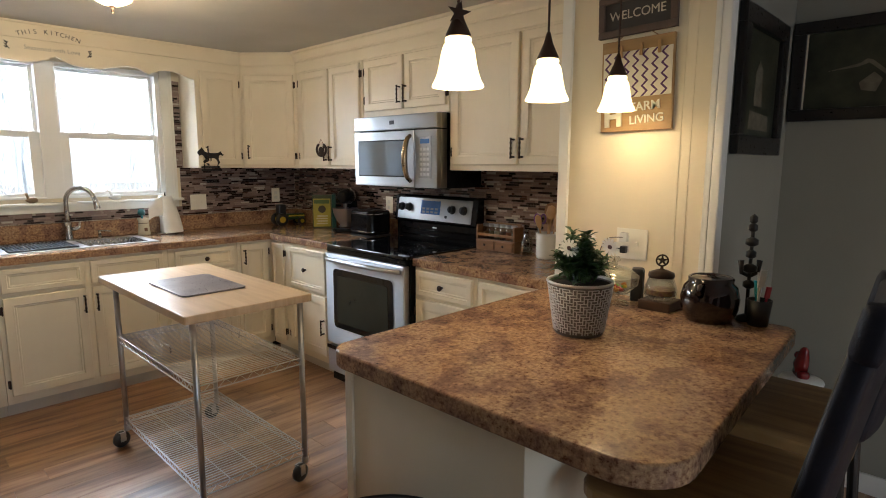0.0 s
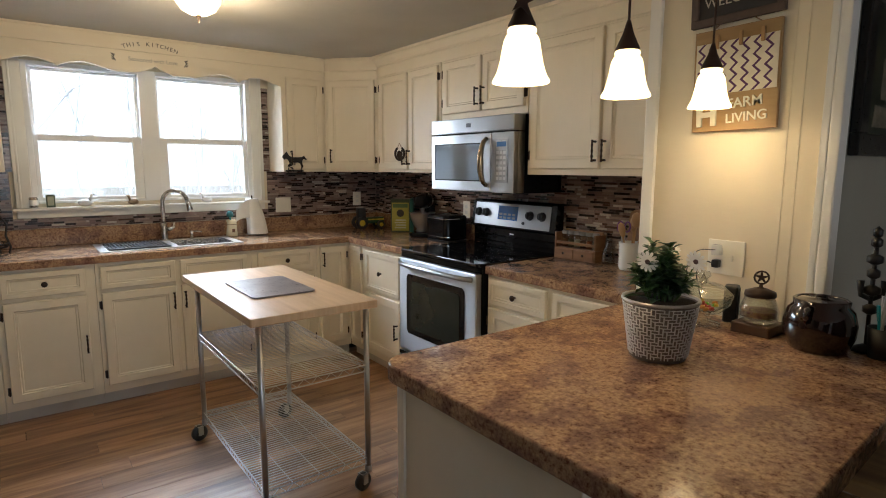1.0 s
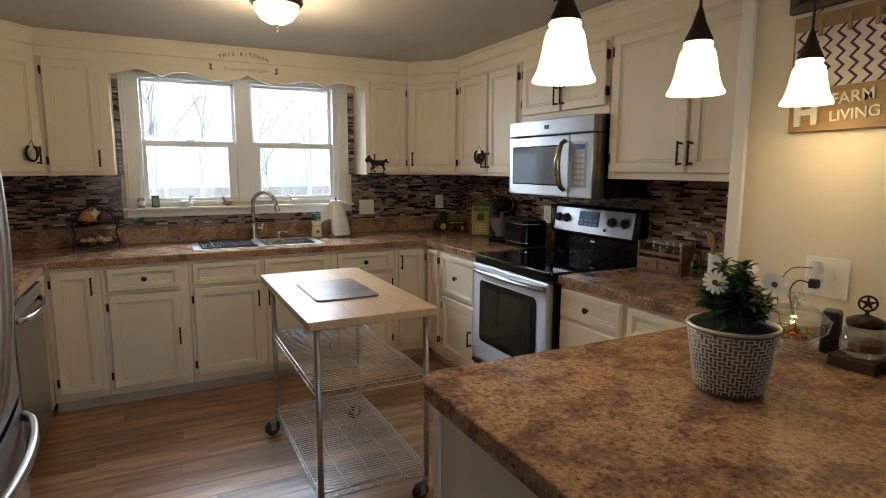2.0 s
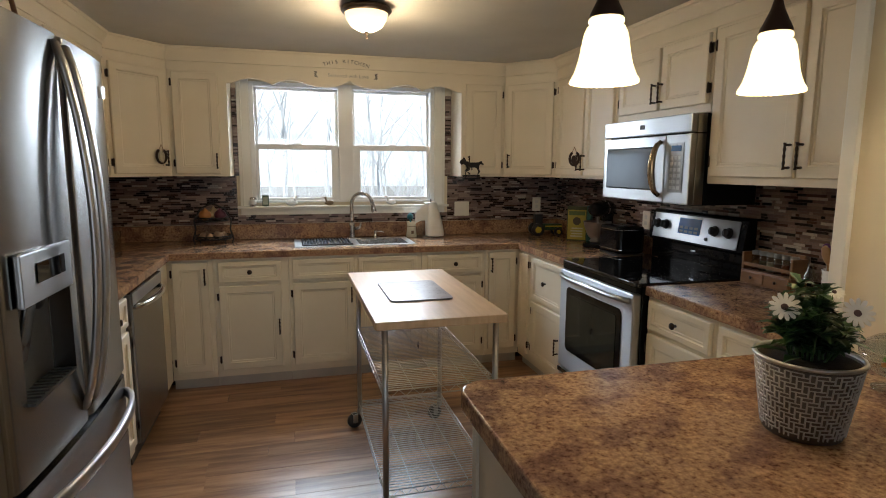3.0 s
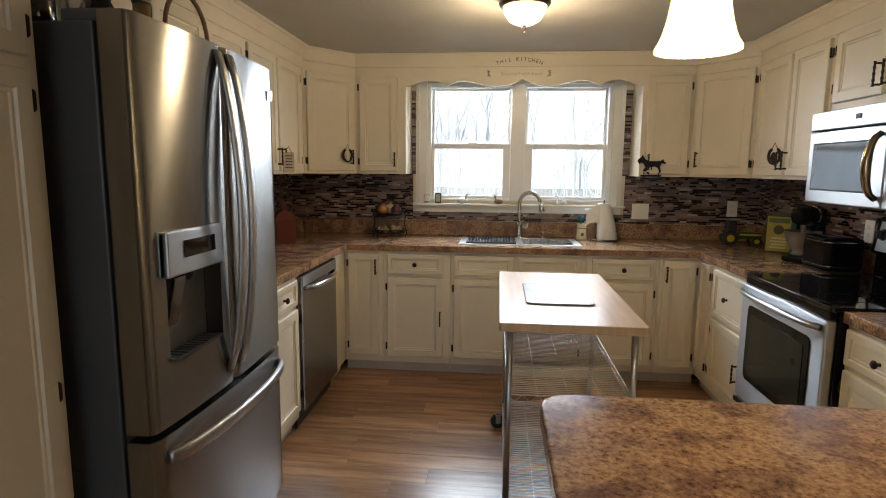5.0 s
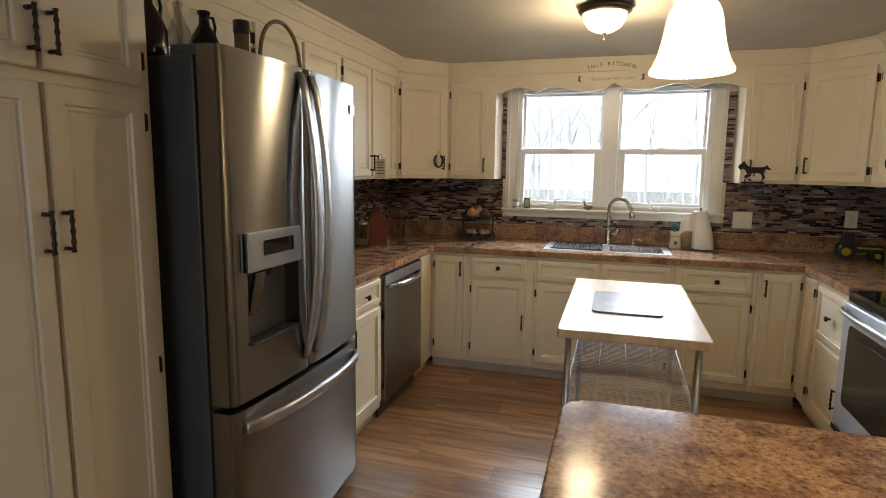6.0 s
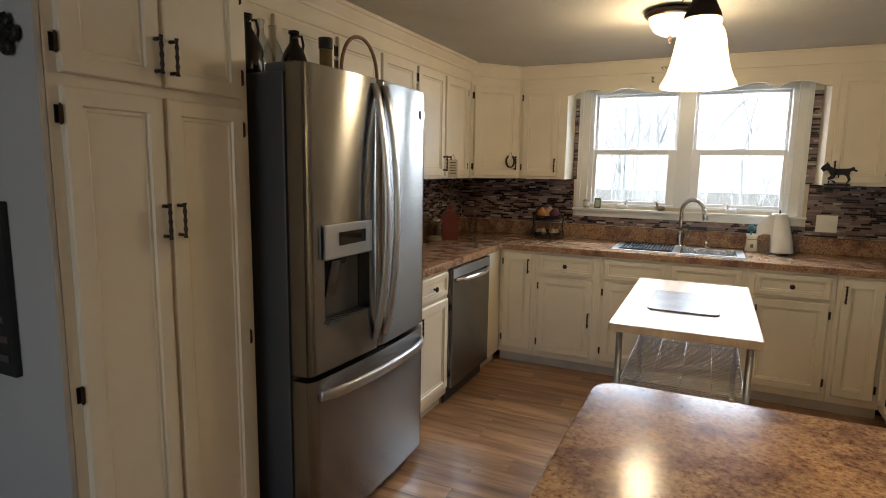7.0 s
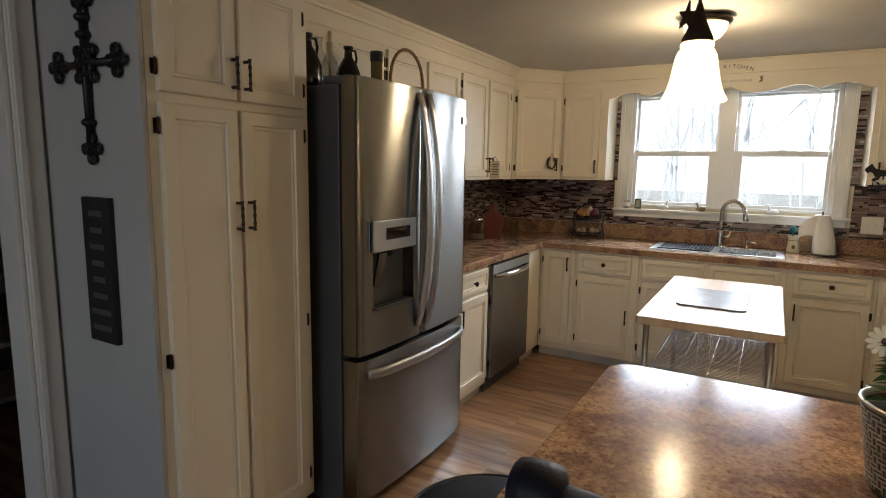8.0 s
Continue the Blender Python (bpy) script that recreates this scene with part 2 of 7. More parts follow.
def lathe(bm, profile, seg=24, m=None):
    """A turned form from (radius, height) pairs."""
    m = m or Matrix()
    rings = []
    for r, z in profile:
        if r < 1e-5:
            rings.append([bm.verts.new(m @ Vector((0, 0, z)))])
        else:
            rings.append([bm.verts.new(m @ Vector((r * math.cos(2 * math.pi * i / seg), r * math.sin(2 * math.pi * i / seg), z))) for i in range(seg)])
    for a, b in zip(rings, rings[1:]):
        for i in range(seg):
            j = (i + 1) % seg
            q = [a[i % len(a)], a[j % len(a)], b[j % len(b)], b[i % len(b)]]
            q = list(dict.fromkeys(q))
            if len(q) > 2:
                bm.faces.new(q)
    return bm


def sweep(bm, pts, r, seg=8, closed=False):
    """A tube along points; r: one radius or one for each point."""
    pts = [Vector(p) for p in pts]
    rs = r if isinstance(r, (list, tuple)) else [r] * len(pts)
    n = len(pts)
    rings, ref = [], None
    for i, p in enumerate(pts):
        a = pts[(i - 1) % n] if (i or closed) else p
        b = pts[(i + 1) % n] if (i < n - 1 or closed) else p
        d = (b - a).normalized()
        if ref is None:
            ref = d.orthogonal().normalized()
        ref = (ref - d * ref.dot(d))
        ref = ref.normalized() if ref.length > 1e-6 else d.orthogonal().normalized()
        o = d.cross(ref)
        rings.append([bm.verts.new(p + rs[i] * (math.cos(2 * math.pi * k / seg) * ref + math.sin(2 * math.pi * k / seg) * o)) for k in range(seg)])
    pairs = list(zip(rings, rings[1:])) + ([(rings[-1], rings[0])] if closed else [])
    for a, b in pairs:
        for k in range(seg):
            bm.faces.new((a[k], a[(k + 1) % seg], b[(k + 1) % seg], b[k]))
    if not closed:
        bm.faces.new(rings[0][::-1])
        bm.faces.new(rings[-1])
    return bm


def slab(pts, z0, z1, bevel=0.0, seg=2):
    """A flat plate with the outline pts (x, y)."""
    bm = bmesh.new()
    f = bm.faces.new([bm.verts.new((x, y, z0)) for x, y in pts])
    r = bmesh.ops.extrude_face_region(bm, geom=[f])
    top = [v for v in r["geom"] if isinstance(v, bmesh.types.BMVert)]
    bmesh.ops.translate(bm, verts=top, vec=(0, 0, z1 - z0))
    if bevel:
        bm.edges.ensure_lookup_table()
        es = [e for e in bm.edges if abs(e.verts[0].co.z - e.verts[1].co.z) < 1e-6]
        bmesh.ops.bevel(bm, geom=es, offset=bevel, segments=seg, profile=0.5, affect="EDGES")
    return bm


def moved(bm, m):
    bmesh.ops.transform(bm, matrix=m, verts=bm.verts)
    return bm


def rounded(x0, x1, y0, y1, radii, n=6):
    """Outline of a rectangle; radii for the corners (x0,y0), (x1,y0), (x1,y1), (x0,y1)."""
    out = []
    for (cx, cy, a0), r in zip(((x0, y0, 180), (x1, y0, 270), (x1, y1, 0), (x0, y1, 90)), radii):
        sx, sy = (1 if cx == x0 else -1), (1 if cy == y0 else -1)
        if r <= 0:
            out.append((cx, cy))
            continue
        for k in range(n + 1):
            a = radians(a0 + 90 * k / n)
            out.append((cx + sx * r + r * math.cos(a), cy + sy * r + r * math.sin(a)))
    return out


def writing(text, size, depth=0.0006, bold=0.0):
    """A mesh of letters in the built-in font, upright in the xz plane, facing -y, centred."""
    cu = bpy.data.curves.new("writing", "FONT")
    cu.body, cu.size, cu.extrude, cu.offset, cu.align_x, cu.align_y = text, size, depth, bold, "CENTER", "CENTER"
    ob = bpy.data.objects.new("writing", cu)
    scene.collection.objects.link(ob)
    me = bpy.data.meshes.new_from_object(ob.evaluated_get(bpy.context.evaluated_depsgraph_get()))
    bpy.data.objects.remove(ob)
    bm = bmesh.new()
    bm.from_mesh(me)
    bpy.data.meshes.remove(me)
    return moved(bm, pose(0, 0, 0, 90, 0, 0))

# ---- setting ----
CH = 2.252          # ceiling height
NY, EX, WX = 4.61, 2.865, -0.756   # kitchen walls: window side, range side, fridge side


def setting(name, bm, material, label, category):
    return tagged(part(name, bm, material), label, category, kind="structure")


floor = setting("floor", B(-4.2, 4.2, -3.2, 4.75, -0.08, -0.006), GAP, "wood-look laminate plank floor in warm brown streaks", "floor")
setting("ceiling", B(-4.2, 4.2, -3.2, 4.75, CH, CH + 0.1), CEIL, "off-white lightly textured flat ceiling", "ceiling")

bm = bmesh.new()
for a in ((WX - 0.12, 0.36, 0, CH), (1.75, EX + 0.12, 0, CH), (0.36, 1.75, 0, 1.19), (0.36, 1.75, 2.08, CH)):
    box(bm, a[0], a[1], NY, NY + 0.14, a[2], a[3])
setting("wall_north", bm, CREAM_WALL, "cream painted kitchen wall with the window opening", "wall")
setting("wall_east", B(EX, EX + 0.12, 1.46, NY, 0, CH), CREAM_WALL, "cream painted kitchen wall behind the range", "wall")
setting("wall_west", B(WX - 0.12, WX, 0.80, NY, 0, CH), CREAM_WALL, "cream painted kitchen wall behind the refrigerator", "wall")
# closet block beside the range counter, with the sign wall on it
setting("wall_partition", B(2.262, 3.10, 0.84, 1.458, 0, CH), CREAM_WALL, "warm cream panelled wall end beside the peninsula", "wall")
setting("wall_dining_east", B(3.10, 3.22, -3.2, 0.84, 0, CH), SHADED_WALL, "dining room wall, its shade put into a dark olive grey", "wall")
setting("wall_dining_return", B(2.30, 3.10, 0.826, 0.838, 0, CH), SHADED_WALL, "return wall beside the peninsula, its shade put into a dark olive grey", "wall")
bm = bmesh.new()
for a in ((-4.2, -0.2, 0, CH), (1.6, 3.22, 0, CH), (-0.2, 1.6, 0, 0.85), (-0.2, 1.6, 2.05, CH)):
    box(bm, a[0], a[1], -3.2, -3.08, a[2], a[3])
setting("wall_south", bm, GREY_WALL, "grey painted wall across the dining room", "wall")
bm = bmesh.new()
box(bm, WX - 0.12, WX, -3.08, -0.20, 0, CH)
box(bm, WX - 0.12, WX, -0.20, 0.692, 2.06, CH)
box(bm, WX - 0.12, WX, 0.692, 0.79, 0, CH)
setting("wall_dining_west", bm, GREY_WALL, "pale grey wall with a cased doorway", "wall")
setting("wall_far_room", B(-3.0, -2.88, -3.08, 2.4, 0, CH), GREY_WALL, "grey wall of the room past the doorway", "wall")
setting("wall_far_room_end", B(-2.88, WX - 0.12, 1.9, 2.0, 0, CH), GREY_WALL, "grey end wall of the room past the doorway", "wall")
# trims
bm = bmesh.new()
box(bm, 2.243, 2.262, 1.425, 1.472, 0.914, CH, 0.004)
box(bm, 2.240, 2.30, 0.808, 0.84, 0, CH, 0.006)
box(bm, 2.240, 2.262, 0.84, 0.862, 0.914, CH, 0.004)
setting("trim_corner", bm, WHITE, "white painted wooden corner trim", "trim")
bm = bmesh.new()
for y0 in (0.925, 0.962):
    box(bm, 2.2600, 2.2625, y0, y0 + 0.007, 0.92, CH, 0.001)
setting("trim_groove", bm, CREAM_WALL, "narrow vertical panel beads on the cream wall", "trim")
bm = bmesh.new()
box(bm, WX, WX + 0.02, 0.692, 0.772, 0, 2.14, 0.006)
box(bm, WX + 0.02, WX + 0.03, 0.697, 0.717, 0, 2.13, 0.003)
box(bm, WX, WX + 0.02, -0.28, -0.20, 0, 2.14, 0.006)
box(bm, WX, WX + 0.02, -0.20, 0.692, 2.06, 2.14, 0.006)
box(bm, WX - 0.12, WX, 0.677, 0.692, 0, 2.06, 0.003)
box(bm, WX - 0.12, WX, -0.20, -0.185, 0, 2.06, 0.003)
setting("trim_doorway", bm, WHITE, "white painted door casing around the open doorway", "trim")
bm = bmesh.new()
box(bm, 3.085, 3.10, -3.08, 0.82, 0, 0.09, 0.003)
box(bm, WX - 0.015 + 0.015, WX + 0.015, -3.08, -0.28, 0, 0.09, 0.003)
setting("baseboard", bm, WHITE, "white painted low baseboard along the walls", "baseboard")

# crown and fascia along the tops of the wall cabinets
def crown(bm, a, b, plain=False):
    """Crown moulding along the line a-b; the room lies to its right."""
    a, b = Vector((*a, 0)), Vector((*b, 0))
    d = (b - a).normalized()
    o = Vector((d.y, -d.x, 0))
    prof = [(0.0, 2.10), (0.006, 2.10), (0.006, 2.172), (0.012, 2.176), (0.014, 2.188), (0.034, 2.220), (0.038, 2.230), (0.046, 2.233), (0.046, CH - 0.001), (0.0, CH - 0.001)]
    if plain:
        prof = [(0.0, 2.10), (0.003, 2.10), (0.003, 2.152), (0.012, 2.155), (0.012, 2.236), (0.018, 2.240), (0.018, CH - 0.001), (0.0, CH - 0.001)]
    ra = [bm.verts.new(a + o * u + Vector((0, 0, z))) for u, z in prof]
    rb = [bm.verts.new(b + o * u + Vector((0, 0, z))) for u, z in prof]
    k = len(prof)
    for i in range(k):
        bm.faces.new((ra[i], ra[(i + 1) % k], rb[(i + 1) % k], rb[i]))
    bm.faces.new(ra[::-1]), bm.faces.new(rb)


UX, UY, LX = 2.537, 4.325, -0.43   # faces of the wall cabinets
bm = bmesh.new()
crown(bm, (LX, 1.46), (LX, 4.0))
crown(bm, (LX, 4.0), (-0.145, UY), True)
crown(bm, (-0.145, UY), (2.255, UY), True)
crown(bm, (2.255, UY), (UX, 4.0), True)
crown(bm, (UX, 4.0), (UX, 1.46))
crown(bm, (-0.20, 0.80), (-0.20, 1.46))
setting("trim_crown", bm, CREAM, "cream painted crown moulding above the wall cabinets", "trim")

# scalloped valance over the window
half = [(0.0, 2.075), (0.02, 2.062), (0.05, 2.045), (0.10, 2.028), (0.17, 2.020), (0.25, 2.024), (0.33, 2.046), (0.40, 2.060), (0.46, 2.056), (0.51, 2.036), (0.535, 2.022), (0.56, 2.036), (0.62, 2.058), (0.68, 2.062), (0.74, 2.050), (0.79, 2.028), (0.838, 2.020)]
line = [(1.065 - u, z) for u, z in half[::-1]] + [(1.065 + u, z) for u, z in half[1:]]
bm = bmesh.new()
lower = [bm.verts.new((x, UY, z)) for x, z in line]
upper = [bm.verts.new((x, UY, 2.13)) for x, z in line]
fs = [bm.faces.new((lower[i], lower[i + 1], upper[i + 1], upper[i])) for i in range(len(line) - 1)]
r = bmesh.ops.extrude_face_region(bm, geom=fs)
bmesh.ops.translate(bm, verts=[v for v in r["geom"] if isinstance(v, bmesh.types.BMVert)], vec=(0, 0.02, 0))
setting("trim_valance", bm, CREAM, "cream painted scalloped wooden valance over the window", "trim")

INK = flat("wall_lettering_black", (0.05, 0.045, 0.04))
SILVER_INK = flat("wall_lettering_silver", (0.36, 0.33, 0.28), 0.35, 0.4)
sign = thing("wall_lettering", (1.04, UY - 0.0045, 2.15), "black and silver lettering reading this kitchen seasoned with love", "lettering")
word = "THIS KITCHEN"
for i, ch in enumerate(word):
    if ch != " ":
        u = (i - (len(word) - 1) / 2) * 0.0275
        part("letter", moved(writing(ch, 0.036), pose(u, -0.0085, 0.052 - 1.1 * u * u, 0, math.degrees(2.2 * u), 0)), INK, sign)
part("script_line", moved(writing("Seasoned with Love", 0.036), pose(0.015, 0, -0.046)), SILVER_INK, sign, "silver script words")
for s in (-1, 1):
    bm = bmesh.new()
    sweep(bm, [(s * 0.20, 0, -0.065), (s * 0.215, 0, -0.045), (s * 0.205, 0, -0.025)], 0.003, 5)
    for k in range(3):
        sweep(bm, [(s * (0.212), 0, -0.06 + 0.015 * k), (s * 0.226, 0, -0.05 + 0.015 * k)], [0.006, 0.001], 5)
    part("flourish", bm, INK, sign)

# ---- window ----
win = tagged(thing("window_1", (1.055, NY, 1.19), "", ""), "white twin double-hung window with bright winter woods outside", "window", kind="structure")
W0 = Vector((1.055, NY, 1.19))


def wpart(name, boxes, material, parent=win, bevel=0.004, label=""):
    bm = bmesh.new()
    for a in boxes:
        box(bm, a[0] - W0.x, a[1] - W0.x, a[2] - W0.y, a[3] - W0.y, a[4] - W0.z, a[5] - W0.z, bevel)
    return part(name, bm, material, parent, label)


wpart("casing", [(0.265, 0.352, 4.588, 4.609, 1.165, 2.12), (1.758, 1.845, 4.588, 4.609, 1.165, 2.12), (0.265, 1.845, 4.588, 4.609, 2.122, 2.20)], WHITE)
wpart("casing_bead", [(0.285, 0.297, 4.579, 4.588, 1.165, 2.12), (1.813, 1.825, 4.579, 4.588, 1.165, 2.12)], WHITE)
wpart("window_frame", [(0.352, 0.384, 4.60, 4.74, 1.19, 2.08), (1.726, 1.758, 4.60, 4.74, 1.19, 2.08), (1.0, 1.11, 4.60, 4.74, 1.19, 2.08), (0.384, 1.0, 4.60, 4.74, 2.05, 2.08), (1.11, 1.726, 4.60, 4.74, 2.05, 2.08), (0.384, 1.0, 4.60, 4.74, 1.19, 1.205), (1.11, 1.726, 4.60, 4.74, 1.19, 1.205)], VINYL, bevel=0.003)
for x0, x1, sl, sr in ((0.385, 0.999, 0.024, 0.056), (1.111, 1.725, 0.056, 0.024)):
    low = wpart("lower_sash", [(x0, x0 + sl, 4.622, 4.652, 1.206, 1.63), (x1 - sr, x1, 4.622, 4.652, 1.206, 1.63), (x0 + sl, x1 - sr, 4.622, 4.652, 1.206, 1.228), (x0 + sl, x1 - sr, 4.622, 4.652, 1.59, 1.63)], VINYL, bevel=0.003)
    p = wpart("pane", [(x0 + sl, x1 - sr, 4.636, 4.639, 1.228, 1.59)], PANE, low, 0)
    p.visible_shadow = False
    up = wpart("upper_sash", [(x0, x0 + 0.022, 4.668, 4.698, 1.60, 2.05), (x1 - 0.022, x1, 4.668, 4.698, 1.60, 2.05), (x0 + 0.022, x1 - 0.022, 4.668, 4.698, 2.03, 2.05), (x0 + 0.022, x1 - 0.022, 4.668, 4.698, 1.60, 1.635)], VINYL, bevel=0.003)
    p = wpart("pane", [(x0 + 0.022, x1 - 0.022, 4.682, 4.685, 1.635, 2.03)], PANE, up, 0)
    p.visible_shadow = False
    wpart("sash_lock", [((x0 + x1) / 2 - 0.03, (x0 + x1) / 2 + 0.03, 4.61, 4.622, 1.625, 1.64)], VINYL, low, 0.003)
wpart("window_sill", [(0.245, 1.870, 4.545, 4.60, 1.148, 1.166)], WHITE, bevel=0.006)
wpart("apron", [(0.265, 1.845, 4.590, 4.609, 1.098, 1.147)], WHITE)

# ---- mosaic backsplash: grout bed and small strips ----
def mosaic(name, spans, m, seed, label):
    """Strips laid in rows on a wall; spans: (u0, u1, z0, z1) with u along the wall. The wall face is y = 0, the room at -y."""
    rnd = random.Random(seed)
    bed = bmesh.new()
    verts, faces = [], []
    for u0, u1, z0, z1 in spans:
        box(bed, u0, u1, -0.004, 0, z0, z1)
        rows = max(1, round((z1 - z0) / 0.0132))
        h = (z1 - z0) / rows
        for r in range(rows):
            u = u0 + 0.001
            first = rnd.uniform(0.01, 0.1)
            while u < u1 - 0.012:
                w = first if first else rnd.choice((0.02, 0.035, 0.05, 0.06, 0.075, 0.10))
                first = 0
                e = min(u + w, u1)
                d = -0.007 - rnd.random() * 0.0012
                a, b, c, t = u, e - 0.0018, z0 + r * h + 0.0008, z0 + (r + 1) * h - 0.0008
                k = len(verts)
                verts += [(a, d, c), (b, d, c), (b, d, t), (a, d, t), (a, -0.003, c), (b, -0.003, c), (b, -0.003, t), (a, -0.003, t)]
                faces += [(k, k + 1, k + 2, k + 3), (k, k + 4, k + 5, k + 1), (k + 1, k + 5, k + 6, k + 2), (k + 2, k + 6, k + 7, k + 3), (k + 3, k + 7, k + 4, k)]
                u = e
    wall = part(name, bed, GROUT)
    wall.matrix_basis = m
    tagged(wall, label, "backsplash", kind="structure")
    me = bpy.data.meshes.new("mosaic_tiles")
    me.from_pydata(verts, [], faces)
    me.materials.append(TILE)
    t = new("mosaic_tiles", me)
    t.parent = wall
    t["kind"] = "stuff"
    return wall


SPL = "brown and beige glass mosaic strip tile backsplash"
mosaic("backsplash_window", [(-0.75, 0.243, 1.03, 1.392), (0.243, 1.872, 1.03, 1.097), (1.872, 2.86, 1.03, 1.392), (0.228, 0.2645, 1.392, 2.03), (1.8455, 1.90, 1.392, 2.03)], pose(0, NY, 0), 1, SPL)
mosaic("backsplash_range", [(-NY + 0.01, -3.17, 1.03, 1.392), (-3.17, -2.38, 0.95, 1.392), (-2.38, -1.46, 0.916, 1.392)], pose(EX, 0, 0, 0, 0, -90), 2, SPL)
mosaic("backsplash_side", [(2.45, NY - 0.01, 1.03, 1.392)], pose(WX, 0, 0, 0, 0, 90), 3, SPL)

# ---- cabinets ----


def door_mesh(w, h, frame_w=0.05, t=0.019):
    """A framed door or drawer front: w by h, front at y = -t, with a recessed panel and a moulded inner edge."""
    bm = bmesh.new()

    def ring(ins, y):
        return [bm.verts.new((a, y, b)) for a, b in ((ins, ins), (w - ins, ins), (w - ins, h - ins), (ins, h - ins))]

    rings = [ring(0, 0), ring(0, -t + 0.004), ring(0.004, -t), ring(frame_w, -t), ring(frame_w + 0.004, -t + 0.007), ring(frame_w + 0.012, -t + 0.007), ring(frame_w + 0.016, -t + 0.010)]
    for a, b in zip(rings, rings[1:]):
        for i in range(4):
            bm.faces.new((a[i], a[(i + 1) % 4], b[(i + 1) % 4], b[i]))
    bm.faces.new(rings[-1])
    bm.faces.new(rings[0][::-1])
    return bm


def pull_mesh(length=0.105, upright=True):
    """Rustic bar pull with turned rings and two posts."""
    bm = bmesh.new()
    n = 13
    pts = [(0, -0.028, -length / 2 + length * i / (n - 1)) for i in range(n)]
    rad = [0.0045 if i % 3 else 0.0068 for i in range(n)]
    sweep(bm, pts, rad, 7)
    for s in (-1, 1):
        sweep(bm, [(0, 0.0, s * length * 0.42), (0, -0.028, s * length * 0.42)], [0.006, 0.0045], 6)
    if not upright:
        moved(bm, pose(0, 0, 0, 0, 90, 0))
    return bm


PULL = None


def pull(parent, x, z):
    global PULL
    if PULL is None:
        ob = part("handle", pull_mesh(), BRONZE, parent, "dark bronze bar pull", True)
        PULL = ob.data
    else:
        ob = new("handle", PULL)
        ob.parent = parent
        ob["label"] = "dark bronze bar pull"
    ob.location = (x, -0.019, z)
    return ob


def knob(parent, x, z):
    bm = lathe(bmesh.new(), [(0, 0), (0.007, 0), (0.006, 0.012), (0.015, 0.017), (0.016, 0.023), (0.011, 0.028), (0, 0.029)], 14, pose(0, 0, 0, 90, 0, 0))
    ob = part("knob", bm, BRONZE, parent, "round dark bronze knob", True)
    ob.location = (x, -0.019, z)


def cabinet(name, m, w, depth, z0, z1, fronts, label, toe=0.0, material=None):
    """A cabinet unit. m: pose of the face's lower corner, with the face in the plane y = 0 and the body behind it.
    fronts: (x0, x1, z0, z1, fittings), fittings: L or R for the hinge side, k knob, h/t/m pull near the foot, top or middle."""
    material = material or CREAM
    cab = thing(name, m, label, "cabinet")
    bm = bmesh.new()
    box(bm, 0.001, w - 0.001, 0, depth, z0 + toe, z1, 0.002)
    if toe:
        box(bm, 0.001, w - 0.001, 0.05, depth, z0 + 0.001, z0 + toe)
    part("body", bm, material, cab)
    if toe:
        part("toe_kick", B(0.001, w - 0.001, 0.042, 0.049, z0, z0 + toe - 0.001), TOE, cab, "grey vinyl toe kick")
    for x0, x1, a, b, fit in fronts:
        drawer = "k" in fit or "n" in fit
        d = part("drawer_front" if drawer else "door", door_mesh(x1 - x0, b - a, 0.028 if drawer else 0.046), material, cab)
        d.location = (x0, -0.0005, a)
        if "k" in fit:
            knob(d, (x1 - x0) / 2, (b - a) / 2)
        side = "L" if "L" in fit else "R" if "R" in fit else ""
        if side:
            hx = 0.018 if side == "R" else (x1 - x0) - 0.018
            hz = 1.30 - a if "p" in fit else 0.085 if "h" in fit else (b - a) - 0.09 if "t" in fit else (b - a) / 2 if "m" in fit else None
            if hz:
                pull(d, hx, hz)
            ex = -0.006 if side == "L" else (x1 - x0) + 0.006
            for hz2 in ((0.07, 0.73, b - a - 0.07) if "p" in fit else (0.07, b - a - 0.07)):
                hb = bmesh.new()
                sweep(hb, [(ex, -0.012, hz2 - 0.026), (ex, -0.014, hz2 - 0.02), (ex, -0.014, hz2 + 0.02), (ex, -0.012, hz2 + 0.026)], [0.002, 0.0055, 0.0055, 0.002], 6)
                box(hb, ex - 0.009, ex + 0.009, -0.004, -0.001, hz2 - 0.022, hz2 + 0.022)
                part("hinge", hb, BRONZE, d, "dark bronze hinge")
    return cab


BASE_L = "cream painted base cabinet with framed door and drawer"
WALL_L = "cream painted wall cabinet with framed doors and dark pulls"
BY, BX, BLX = 3.965, 2.257, -0.145   # faces of the base cabinets
# under the window
runs = [("base_cabinet", -0.145, 0.13, [(0.03, 0.245, 0.124, 0.85, "Lt")]),
        ("base_cabinet", 0.13, 0.60, [(0.03, 0.42, 0.712, 0.848, "k"), (0.03, 0.42, 0.124, 0.688, "Lm")]),
        ("sink_cabinet", 0.60, 1.51, [(0.025, 0.43, 0.712, 0.848, "n"), (0.46, 0.875, 0.712, 0.848, "n"), (0.025, 0.43, 0.124, 0.688, "Lt"), (0.46, 0.875, 0.124, 0.688, "Rt")]),
        ("base_cabinet", 1.51, 1.985, [(0.04, 0.445, 0.712, 0.848, "k"), (0.04, 0.445, 0.124, 0.688, "Rt")]),
        ("base_cabinet", 1.985, 2.257, [(0.025, 0.235, 0.124, 0.85, "Rt")])]
for nm, x0, x1, fr in runs:
    cabinet(nm, pose(x0, BY, 0), x1 - x0, NY - BY - 0.005, 0, 0.868, fr, BASE_L if nm == "base_cabinet" else "cream painted sink cabinet with false drawer fronts", 0.075)
